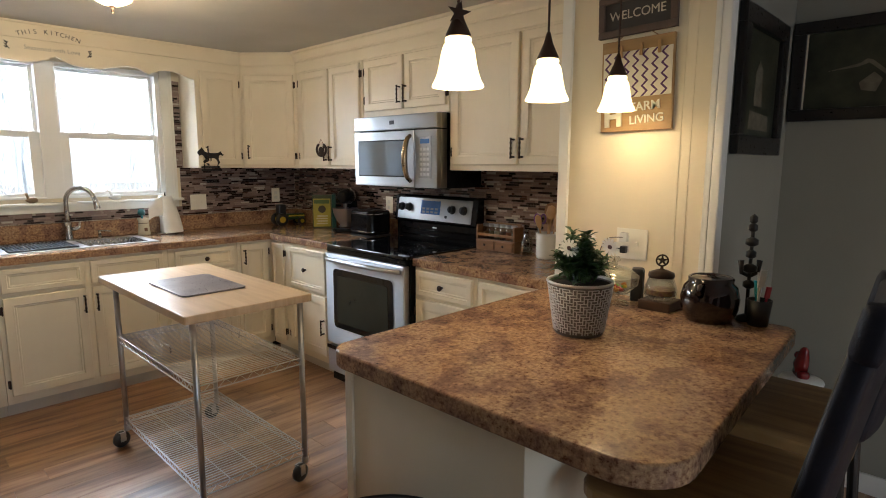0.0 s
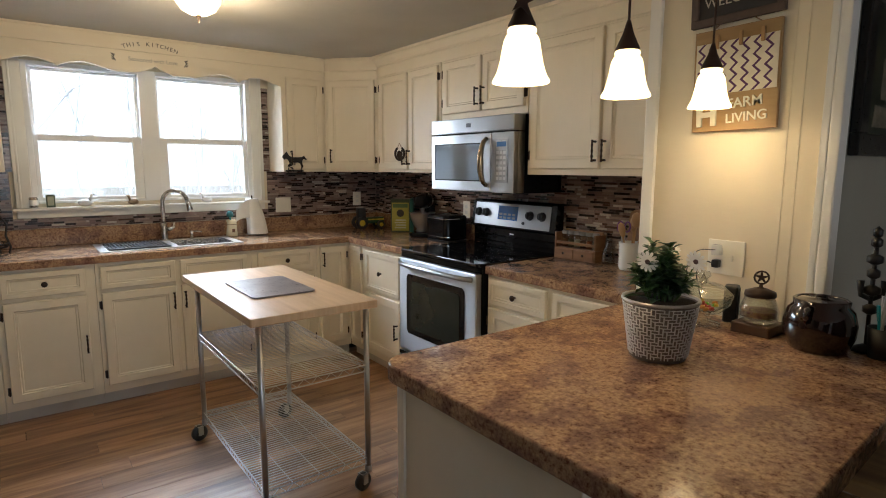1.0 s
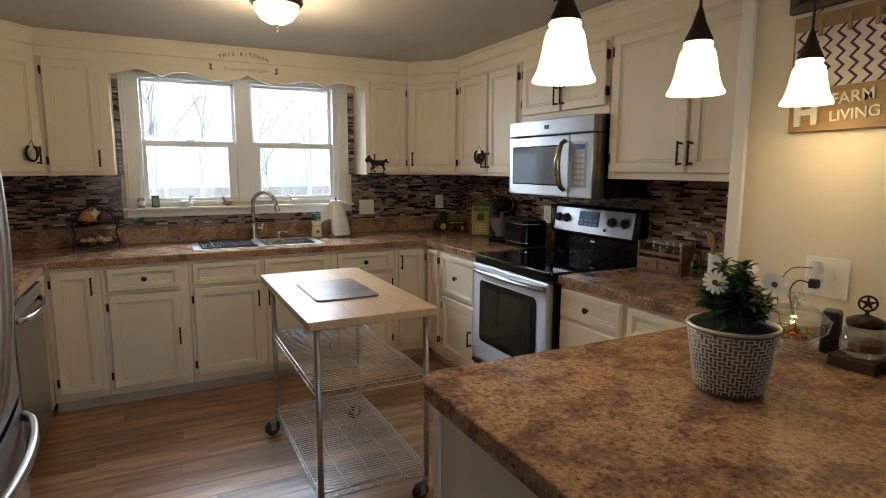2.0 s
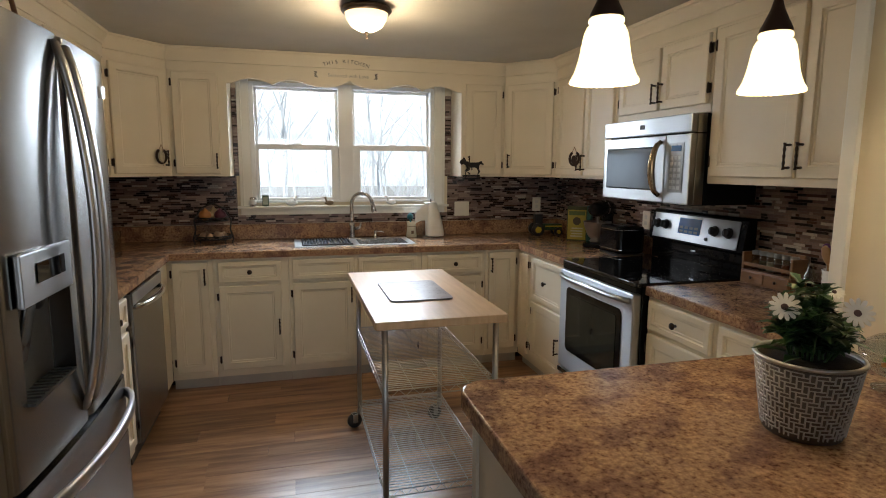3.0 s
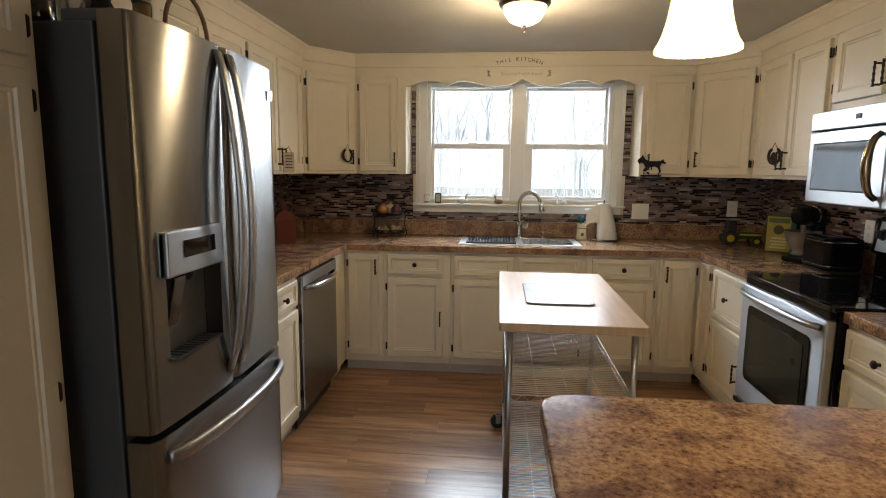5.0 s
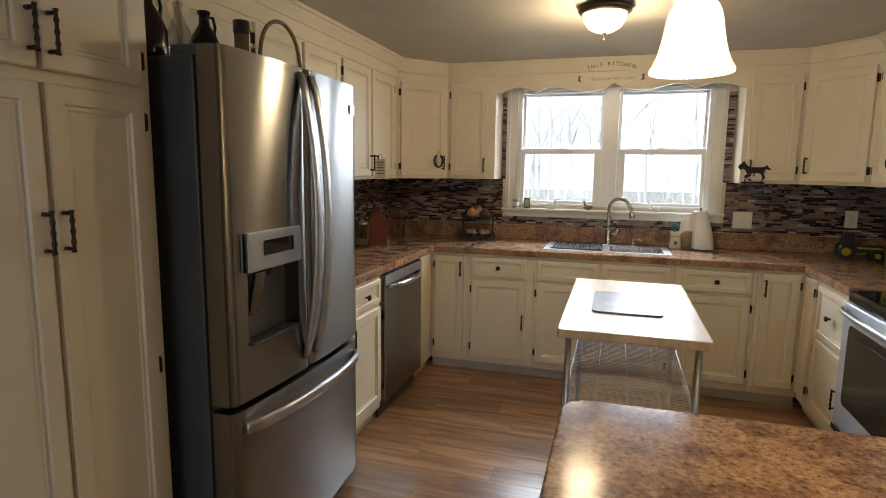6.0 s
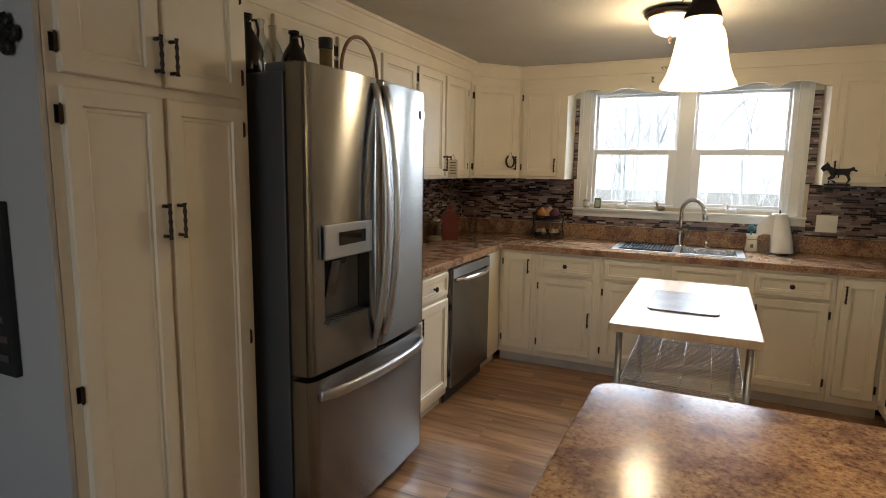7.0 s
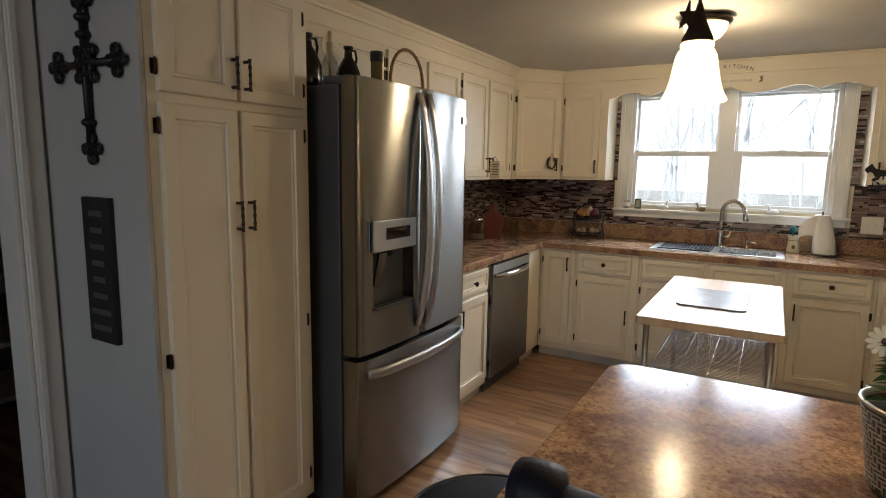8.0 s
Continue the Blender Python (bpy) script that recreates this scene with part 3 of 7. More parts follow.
# range side
cabinet("base_cabinet", pose(BX, BY - 0.0, 0, 0, 0, -90), 0.80, EX - BX - 0.005, 0, 0.868, [(0.025, 0.19, 0.124, 0.85, "Rn"), (0.265, 0.715, 0.56, 0.84, "k"), (0.265, 0.715, 0.13, 0.535, "Lm")], "cream painted base cabinet beside the range", 0.075)
cabinet("base_cabinet", pose(BX, 2.385, 0, 0, 0, -90), 0.455, EX - BX - 0.005, 0, 0.868, [(0.02, 0.43, 0.71, 0.848, "k"), (0.02, 0.43, 0.124, 0.688, "Lt")], BASE_L, 0.075)
cabinet("base_cabinet", pose(BX, 1.93, 0, 0, 0, -90), 0.465, EX - BX - 0.005, 0, 0.868, [(0.02, 0.43, 0.71, 0.848, "k"), (0.02, 0.43, 0.124, 0.688, "Rt")], BASE_L, 0.075)
# fridge side
cabinet("base_cabinet", pose(BLX, 2.455, 0, 0, 0, 90), 0.555, BLX - WX - 0.005, 0, 0.868, [(0.13, 0.53, 0.712, 0.848, "k"), (0.13, 0.53, 0.124, 0.688, "Rt")], BASE_L, 0.075)
cabinet("corner_cabinet", pose(BLX, 3.655, 0, 0, 0, 90), BY - 3.655 - 0.002, BLX - WX - 0.005, 0, 0.868, [], "cream painted blind corner base cabinet panel", 0.075)
# wall cabinets
cabinet("wall_cabinet", pose(-0.145, UY, 0), 0.375, NY - UY - 0.012, 1.392, 2.12, [(0.03, 0.315, 1.412, 2.085, "Lh")], WALL_L)
cabinet("wall_cabinet", pose(1.902, UY, 0), 0.353, NY - UY - 0.012, 1.392, 2.12, [(0.035, 0.325, 1.412, 2.085, "Rh")], WALL_L)


def corner_cabinet(m, mirror, fit):
    """Diagonal corner wall cabinet with one wide door."""
    cab = thing("corner_wall_cabinet", m, "cream painted diagonal corner wall cabinet", "cabinet")
    w = 0.432
    pts = [(0, 0), (w, 0), (w + 0.19, 0.19), (w / 2, 0.60), (-0.19, 0.19)]
    part("body", slab(pts, 1.392, 2.12), CREAM, cab)
    d = part("door", door_mesh(w - 0.05, 0.673, 0.046), CREAM, cab)
    d.location = (0.025, -0.0005, 1.412)
    side = fit
    pull(d, 0.03 if side == "R" else w - 0.08, 0.10)
    ex = (w - 0.044) if side == "R" else -0.006
    for hz2 in (0.07, 0.60):
        hb = bmesh.new()
        sweep(hb, [(ex, -0.012, hz2 - 0.026), (ex, -0.014, hz2 - 0.02), (ex, -0.014, hz2 + 0.02), (ex, -0.012, hz2 + 0.026)], [0.002, 0.0055, 0.0055, 0.002], 6)
        box(hb, ex - 0.009, ex + 0.009, -0.004, -0.001, hz2 - 0.022, hz2 + 0.022)
        part("hinge", hb, BRONZE, d, "dark bronze hinge")


ang = math.degrees(math.atan2(4.325 - 4.0, 2.537 - 2.255))
corner_cabinet(pose(2.255, UY, 0, 0, 0, -ang), False, "R")
corner_cabinet(pose(LX, 4.0, 0, 0, 0, math.degrees(math.atan2(0.325, 0.285))), True, "L")
D = EX - UX - 0.012
cabinet("wall_cabinet", pose(UX, 4.0, 0, 0, 0, -90), 0.815, D, 1.392, 2.12, [(0.05, 0.425, 1.412, 2.085, "Lh"), (0.45, 0.79, 1.412, 2.085, "Rh")], WALL_L)
cabinet("wall_cabinet", pose(UX, 3.18, 0, 0, 0, -90), 0.785, D, 1.725, 2.12, [(0.03, 0.40, 1.765, 2.085, "Lh"), (0.42, 0.765, 1.765, 2.085, "Rh")], "short cream wall cabinet above the microwave")
cabinet("wall_cabinet", pose(UX, 2.39, 0, 0, 0, -90), 0.925, D, 1.392, 2.12, [(0.03, 0.49, 1.425, 2.085, "Lh"), (0.51, 0.90, 1.425, 2.085, "Rh")], WALL_L)
D = LX - WX - 0.012
cabinet("wall_cabinet", pose(LX, 1.475, 0, 0, 0, 90), 0.80, D, 1.86, 2.12, [(0.02, 0.33, 1.88, 2.085, "L"), (0.37, 0.78, 1.88, 2.085, "R")], "short cream wall cabinet above the refrigerator")
cabinet("wall_cabinet", pose(LX, 2.275, 0, 0, 0, 90), 0.83, D, 1.86, 2.12, [(0.015, 0.40, 1.88, 2.085, "L"), (0.425, 0.815, 1.88, 2.085, "R")], "short cream wall cabinet above the refrigerator")
cabinet("wall_cabinet", pose(LX, 3.105, 0, 0, 0, 90), 0.885, D, 1.392, 2.12, [(0.02, 0.40, 1.412, 2.085, "Lh"), (0.425, 0.80, 1.412, 2.085, "Rh")], WALL_L)

# pantry tower and its side wall
cabinet("pantry_cabinet", pose(-0.20, 0.80, 0, 0, 0, 90), 0.66, 0.54, 0, 2.12, [(0.03, 0.31, 1.685, 2.085, "Lh"), (0.325, 0.62, 1.685, 2.085, "Rh"), (0.03, 0.31, 0.13, 1.655, "Lp"), (0.325, 0.62, 0.13, 1.655, "Rp")], "tall cream painted pantry cabinet with double doors", 0.09)
setting("wall_pantry_side", B(WX, -0.20, 0.784, 0.799, 0, CH), GREY_WALL, "pale grey painted panel at the pantry's side", "wall")

# ---- worktops ----
def worktop(cells_x, cells_y, inside, z0, z1, bevel):
    bm = bmesh.new()
    vs = {}
    faces = []
    for i in range(len(cells_x) - 1):
        for j in range(len(cells_y) - 1):
            if inside((cells_x[i] + cells_x[i + 1]) / 2, (cells_y[j] + cells_y[j + 1]) / 2):
                q = []
                for a, b in ((i, j), (i + 1, j), (i + 1, j + 1), (i, j + 1)):
                    if (a, b) not in vs:
                        vs[a, b] = bm.verts.new((cells_x[a], cells_y[b], z0))
                    q.append(vs[a, b])
                faces.append(bm.faces.new(q))
    r = bmesh.ops.extrude_face_region(bm, geom=faces)
    bmesh.ops.translate(bm, verts=[v for v in r["geom"] if isinstance(v, bmesh.types.BMVert)], vec=(0, 0, z1 - z0))
    bmesh.ops.recalc_face_normals(bm, faces=bm.faces)
    es = [e for e in bm.edges if len(e.link_faces) == 2 and e.calc_face_angle() > 1 and min(v.co.z for v in e.verts) > z1 - 1e-4]
    bmesh.ops.bevel(bm, geom=es, offset=bevel, segments=2, profile=0.5, affect="EDGES")
    return bm


CT, CB = 0.914, 0.870
SX0, SX1, SY0, SY1 = 0.665, 1.475, 4.065, 4.47   # sink cut-out
def in_main(x, y):
    if SX0 < x < SX1 and SY0 < y < SY1:
        return False
    return y > 3.942 or (x < -0.121 and y > 2.445) or (x > 2.233 and y > 3.162)


counter = tagged(part("worktop", worktop([WX + 0.002, -0.121, SX0, SX1, 2.233, EX - 0.002], [2.445, 3.162, 3.942, SY0, SY1, NY - 0.002], in_main, CB, CT, 0.006), LAM), "mottled brown stone-look laminate kitchen worktop", "worktop")
bm = bmesh.new()
box(bm, WX + 0.003, EX - 0.003, NY - 0.024, NY - 0.003, CT + 0.0005, 1.028, 0.004)
box(bm, WX + 0.003, WX + 0.024, 2.45, NY - 0.025, CT + 0.0005, 1.028, 0.004)
box(bm, EX - 0.024, EX - 0.003, 3.17, NY - 0.025, CT + 0.0005, 1.028, 0.004)
part("upstand", bm, LAM, counter, "brown laminate upstand")
tagged(part("worktop", worktop([2.233, EX - 0.002], [1.4605, 2.382], lambda x, y: True, CB, CT, 0.006), LAM), "mottled brown laminate worktop beside the range", "worktop")

# ---- peninsula ----
pen = thing("peninsula", (1.02, 0.44, 0), "large brown laminate breakfast peninsula on a cream base", "counter")
def P(bm):
    return moved(bm, Matrix.Translation((-1.02, -0.44, 0)))
out = rounded(1.022, 2.195, 0.445, 1.44, (0.13, 0.05, 0.0, 0.075), 7)
out = [(x, y + 0.075 * (x - 1.1) / 1.1 if y < 0.62 and x > 1.1 else y) for x, y in out if (x, y) != (2.195, 1.44)]
pts = list(out)
i = max(range(len(pts)), key=lambda q: pts[q][0] + 0.001 * pts[q][1])
pts = pts[:i + 1] + [(2.195, 0.80), (2.238, 0.806), (2.238, 1.44)] + pts[i + 1:]
part("countertop", P(slab(pts, 0.864, CT, 0.007, 3)), LAM, pen, "mottled brown stone-look laminate top")
bm = bmesh.new()
box(bm, 1.072, 2.232, 0.775, 1.405, 0.0, 0.863, 0.003)
part("base", P(bm), CREAM, pen)
part("corner_trim", P(B(1.062, 1.0715, 1.375, 1.405, 0.0, 0.863, bevel=0.002)), CREAM, pen)

# ---- refrigerator ----
fr = thing("refrigerator", (-0.75, 1.515, 0), "stainless steel french door refrigerator with ice and water dispenser", "refrigerator")
FW = 0.895   # along y


part("body", B(0.02, 0.66, 0.0, FW, 0.03, 1.79, bevel=0.006), FRIDGE_SIDE, fr, "dark grey painted cabinet")
part("top_hinge_cover", B(0.56, 0.70, 0.02, 0.10, 1.791, 1.825, bevel=0.008), FRIDGE_SIDE, fr)
part("top_hinge_cover", B(0.56, 0.70, FW - 0.10, FW - 0.02, 1.791, 1.825, bevel=0.008), FRIDGE_SIDE, fr)
part("kick_plate", B(0.60, 0.68, 0.02, FW - 0.02, 0.005, 0.055), PLASTIC_BLACK, fr)


def bowed_door(y0, y1, z0, z1, bow, hole=None, deep=0.055):
    """Door with a gently bowed front; hole: (y0, y1, z0, z1) pressed in for the dispenser."""
    ys = sorted({y0 + (y1 - y0) * i / 32 for i in range(33)} | (set(hole[:2]) if hole else set()))
    zs = sorted({z0, z1} | (set(hole[2:]) if hole else set()))
    bm = bmesh.new()

    def fx(y):
        u = (y / FW - 0.5) * 2
        e = min(y - y0, y1 - y) / 0.022
        return 0.752 + bow * (1 - u * u) - (0.014 * (1 - min(1, e)) ** 2)

    g = {(i, j): bm.verts.new((fx(y), y, z)) for i, y in enumerate(ys) for j, z in enumerate(zs)}
    back = {(i, j): bm.verts.new((0.672, y, z)) for i, y in enumerate(ys) for j, z in enumerate(zs) if i in (0, len(ys) - 1) or j in (0, len(zs) - 1)}
    inner = []
    for i in range(len(ys) - 1):
        for j in range(len(zs) - 1):
            f = bm.faces.new((g[i, j], g[i + 1, j], g[i + 1, j + 1], g[i, j + 1]))
            if hole and hole[0] - 1e-6 <= ys[i] and ys[i + 1] <= hole[1] + 1e-6 and hole[2] - 1e-6 <= zs[j] and zs[j + 1] <= hole[3] + 1e-6:
                inner.append(f)
    m, n = len(ys) - 1, len(zs) - 1
    for i in range(m):
        bm.faces.new((g[i, 0], back[i, 0], back[i + 1, 0], g[i + 1, 0]))
        bm.faces.new((g[i, n], g[i + 1, n], back[i + 1, n], back[i, n]))
    for j in range(n):
        bm.faces.new((g[0, j], g[0, j + 1], back[0, j + 1], back[0, j]))
        bm.faces.new((g[m, j], back[m, j], back[m, j + 1], g[m, j + 1]))
    for f in bm.faces:
        f.smooth = len({round(v.co.x, 4) for v in f.verts}) < 3 and abs(f.calc_center_median().x - 0.755) < 0.03 and min(v.co.x for v in f.verts) > 0.70
    if inner:
        r = bmesh.ops.extrude_face_region(bm, geom=inner)
        bmesh.ops.delete(bm, geom=inner, context="FACES_ONLY")
        bmesh.ops.translate(bm, verts=[v for v in r["geom"] if isinstance(v, bmesh.types.BMVert)], vec=(-deep, 0, 0))
    for e in bm.edges:
        if len({f.smooth for f in e.link_faces}) > 1 or (len(e.link_faces) == 2 and e.calc_face_angle() > 0.9):
            e.smooth = False
    return bm


HOLE = (0.085, 0.365, 0.885, 1.125)
ld = part("door", bowed_door(0.0, 0.438, 0.705, 1.815, 0.022, HOLE), STEEL, fr)
rd = part("door", bowed_door(0.446, FW, 0.705, 1.815, 0.022), STEEL, fr)
dz = part("freezer_drawer", bowed_door(0.0, FW, 0.062, 0.682, 0.022), STEEL, fr)
# dispenser
part("dispenser_panel", B(0.762, 0.779, 0.070, 0.380, 1.128, 1.255, bevel=0.005), STEEL_H, ld, "bright steel control panel")
part("dispenser_display", B(0.7795, 0.782, 0.15, 0.325, 1.175, 1.225, bevel=0.001), BLACK_GLASS, ld, "black display")
part("dispenser_recess", B(0.7155, 0.7185, 0.09, 0.36, 0.89, 1.12), flat("dispenser_grey", (0.10, 0.10, 0.10), 0.35), ld, "dark grey recess lining")
part("dispenser_paddle", moved(B(-0.006, 0.006, -0.03, 0.03, -0.075, 0.075, bevel=0.004), pose(0.735, 0.165, 1.045, 0, 12, 0)), STEEL, ld)
bm = lathe(bmesh.new(), [(0.02, 0), (0.018, -0.02), (0.012, -0.03), (0, -0.03)], 14, pose(0.745, 0.22, 1.128))
part("dispenser_spout", bm, PLASTIC_BLACK, ld, smooth=True)
bm = bmesh.new()
box(bm, 0.715, 0.775, 0.09, 0.36, 0.8855, 0.893)
for i in range(11):
    box(bm, 0.72, 0.772, 0.105 + i * 0.023, 0.112 + i * 0.023, 0.893, 0.897)
part("drip_tray", bm, flat("drip_tray_grey", (0.07, 0.07, 0.07), 0.4), ld, "slotted drip tray")
part("badge", B(0.764, 0.7655, FW - 0.072, FW - 0.038, 1.69, 1.73), HANDLE, rd, "small silver badge")


def band(pts, ha, hb, a, b):
    """A flat bar with eased edges along pts; its half sizes ha and hb lie along a and b."""
    a, b, bm, rings = Vector(a), Vector(b), bmesh.new(), []
    sec = [(1, 0.65), (0.55, 1), (-0.55, 1), (-1, 0.65), (-1, -0.65), (-0.55, -1), (0.55, -1), (1, -0.65)]
    for p in pts:
        rings.append([bm.verts.new(Vector(p) + a * ha * u + b * hb * v) for u, v in sec])
    for q, r in zip(rings, rings[1:]):
        for i in range(8):
            bm.faces.new((q[i], q[(i + 1) % 8], r[(i + 1) % 8], r[i]))
    bm.faces.new(rings[0]), bm.faces.new(rings[-1])
    bmesh.ops.recalc_face_normals(bm, faces=bm.faces)
    return bm


def bowed_handle(y, z0, z1):
    pts = []
    for i in range(17):
        u = i / 16
        out = 0.775 + 0.062 * math.sin(math.pi * u) ** 0.7
        pts.append((out, y, z0 + (z1 - z0) * u))
    return band(pts, 0.009, 0.0185, (1, 0, 0), (0, 1, 0))


part("handle", bowed_handle(0.402, 0.75, 1.795), HANDLE, ld, "long bowed steel handle", True)
part("handle", bowed_handle(0.480, 0.75, 1.795), HANDLE, rd, "long bowed steel handle", True)
pts = [(0.765 + 0.075 * math.sin(math.pi * i / 16) ** 0.6, 0.045 + (FW - 0.09) * i / 16, 0.622 + 0.012 * math.sin(math.pi * i / 16)) for i in range(17)]
part("handle", band(pts, 0.010, 0.019, (1, 0, 0), (0, 0, 1)), HANDLE, dz, "bowed steel drawer handle", True)

# ---- dishwasher ----
dw = thing("dishwasher", (BLX, 3.015, 0), "stainless steel built-in dishwasher with a bar handle", "dishwasher")
part("tub", B(-0.58, -0.001, 0.004, 0.632, 0.10, 0.862), FRIDGE_SIDE, dw)
part("door", B(0.0, 0.032, 0.004, 0.632, 0.105, 0.862, bevel=0.006), STEEL, dw)
part("control_strip", B(0.0325, 0.034, 0.01, 0.626, 0.80, 0.856), STEEL_H, dw)
bm = sweep(bmesh.new(), [(0.03 + 0.05 * math.sin(math.pi * i / 12) ** 0.5, 0.05 + 0.536 * i / 12, 0.785) for i in range(13)], [0.012 + 0.005 * math.sin(math.pi * i / 12) for i in range(13)], 10)
part("handle", bm, CHROME, dw, "bowed bright steel handle", True)
part("kick_plate", B(-0.03, -0.02, 0.004, 0.632, 0.0, 0.104), PLASTIC_BLACK, dw)

# ---- range ----
rg = thing("range", pose(2.205, 3.158, 0, 0, 0, -90), "stainless and black freestanding electric range with glass top", "range")
RW = 0.765
part("body", B(0.002, RW - 0.002, 0.022, 0.645, 0.012, 0.900, bevel=0.003), BLACK, rg, "black enamel sides")
part("cooktop", slab(rounded(0.0, RW, -0.012, 0.60, (0.02, 0.02, 0.005, 0.005), 4), 0.901, 0.922, 0.004), BLACK_GLASS, rg, "black ceramic glass cooktop")
for bx, by, br in ((0.19, 0.16, 0.10), (0.57, 0.16, 0.085), (0.19, 0.43, 0.075), (0.57, 0.43, 0.10)):
    bm = lathe(bmesh.new(), [(br, 0.9222), (br, 0.9226), (br - 0.004, 0.9226), (br - 0.004, 0.9222)], 32, Matrix.Translation((bx, by, 0)))
    part("burner_ring", bm, flat("burner_print", (0.014, 0.014, 0.014), 0.15), rg, "faint printed burner ring")
od = part("oven_door", B(0.006, RW - 0.006, -0.022, 0.021, 0.275, 0.868, bevel=0.008), STEEL_R, rg, "stainless steel oven door")
part("oven_window_frame", slab(rounded(0.095, 0.665, 0.395, 0.775, (0.03,) * 4, 4), 0, 0.004), BLACK_GLASS, od).matrix_basis = pose(0, -0.0225, 0, 90, 0, 0)
part("oven_window", slab(rounded(0.135, 0.625, 0.43, 0.735, (0.02,) * 4, 4), 0, 0.002), OVEN_GLASS, od, "dark greenish oven glass").matrix_basis = pose(0, -0.0268, 0, 90, 0, 0)
bm = sweep(bmesh.new(), [(0.03 + (RW - 0.06) * i / 14, -0.03 - 0.036 * math.sin(math.pi * i / 14) ** 0.35, 0.835) for i in range(15)], 0.014, 10)
part("handle", bm, STEEL_H, od, "full-width steel bar handle", True)
part("vent_strip", B(0.01, RW - 0.01, -0.008, 0.02, 0.872, 0.899), BLACK, rg)
sd = part("storage_drawer", B(0.006, RW - 0.006, -0.018, 0.021, 0.085, 0.262, bevel=0.008), STEEL_R, rg, "stainless steel storage drawer")
part("drawer_lip", B(0.006, RW - 0.006, -0.026, -0.0185, 0.238, 0.262, bevel=0.003), BLACK, sd)
for x in (0.03, RW - 0.06):
    part("foot", B(x, x + 0.03, 0.05, 0.08, 0.0, 0.012), PLASTIC_BLACK, rg)
# back guard with slanted steel panel
bm = bmesh.new()
prof = [(0.60, 0.923), (0.60, 1.03), (0.575, 1.045), (0.60, 1.205), (0.615, 1.218), (0.652, 1.218), (0.652, 0.80), (0.646, 0.80), (0.646, 0.923)]
ra = [bm.verts.new((0.004, y, z)) for y, z in prof]
rb = [bm.verts.new((RW - 0.004, y, z)) for y, z in prof]
for i in range(len(prof)):
    j = (i + 1) % len(prof)
    bm.faces.new((ra[i], ra[j], rb[j], rb[i]))
bm.faces.new(ra[::-1]), bm.faces.new(rb)
part("backguard", bm, BLACK, rg, "black enamel back guard")
for z in (0.945, 0.985):
    part("ridge", sweep(bmesh.new(), [(0.03, 0.598, z), (RW - 0.03, 0.598, z)], 0.005, 8), BLACK, rg, smooth=True)
TILT = pose(0, 0.574, 1.05, math.degrees(-math.atan2(0.025, 0.16)), 0, 0)
cp = part("control_panel", B(0.035, RW - 0.045, -0.004, 0.0, 0.004, 0.150, bevel=0.0015), STEEL_H, rg, "stainless steel control panel")
cp.matrix_basis = TILT
part("display", B(0.265, 0.445, -0.0065, -0.0045, 0.045, 0.135, bevel=0.001), DISPLAY, cp, "blue-grey display")
bm = bmesh.new()
for i in range(4):
    for j in range(2):
        box(bm, 0.278 + i * 0.04, 0.306 + i * 0.04, -0.0072, -0.0066, 0.052 + 0.022 * j, 0.066 + 0.022 * j)
part("buttons", bm, flat("button_grey", (0.16, 0.22, 0.3)), cp)
for x in (0.075, 0.15, 0.555, 0.655):
    bm = lathe(bmesh.new(), [(0.029, 0), (0.028, 0.006), (0.023, 0.010), (0.021, 0.026), (0, 0.027)], 18, pose(x, -0.005, 0.085, 90, 0, 0))
    box(bm, x - 0.004, x + 0.004, -0.040, -0.028, 0.066, 0.104, 0.001)
    part("knob", bm, PLASTIC_BLACK, cp, "black control knob")
bm = lathe(bmesh.new(), [(0.010, 0), (0.009, 0.008), (0, 0.009)], 12, pose(0.503, -0.005, 0.035, 90, 0, 0))
part("knob", bm, PLASTIC_BLACK, cp, "small black control knob")
part("badge", B(0.36, 0.395, 0.597, 0.5995, 1.0, 1.008), STEEL_H, rg, "small silver badge")

# ---- microwave ----
mw = thing("microwave", pose(2.452, 3.176, 0, 0, 0, -90), "stainless steel over-the-range microwave with bronze-lit handle", "microwave")
MW = 0.765
for z0, z1 in ((1.288, 1.626), (1.632, 1.720)):
    for x0 in (0.001, MW - 0.009):
        part("end_cap", B(x0, x0 + 0.008, 0.0345, 0.085, z0, z1, bevel=0.002), STEEL_H, mw, "stainless end cap")
part("body", B(0.010, MW - 0.010, 0.035, EX - 2.452 - 0.01, 1.285, 1.722, bevel=0.003), BLACK, mw, "black painted case")
part("vent_grille", B(0.0, MW, 0.0, 0.034, 1.632, 1.720, bevel=0.006), STEEL_H, mw, "stainless vent panel")
part("badge", B(0.355, 0.395, -0.003, -0.0005, 1.665, 1.688, bevel=0.001), IRON, mw, "dark badge")
md = part("door", B(0.0, 0.575, 0.0, 0.034, 1.288, 1.626, bevel=0.006), STEEL_H, mw, "stainless door")
part("door_window", B(0.05, 0.485, -0.004, -0.0005, 1.355, 1.565, bevel=0.001), mat("microwave_window", (0.21, 0.235, 0.27), (0.17, 0.19, 0.22), 0.09, 0.65, scale=3, wear=0.03), md, "reflective grey window")
part("window_bezel", B(0.043, 0.492, -0.0025, -0.0002, 1.348, 1.572), BLACK_GLASS, md)
kp = part("keypad_panel", B(0.580, MW, 0.0, 0.034, 1.288, 1.626, bevel=0.006), STEEL_H, mw, "stainless keypad panel")
part("keypad", B(0.615, 0.72, -0.003, -0.0005, 1.345, 1.585, bevel=0.001), flat("keypad_grey", (0.32, 0.32, 0.32), 0.3, 0.5), kp)
part("display", B(0.63, 0.705, -0.0045, -0.0032, 1.545, 1.572), DISPLAY, kp)
bm = bmesh.new()
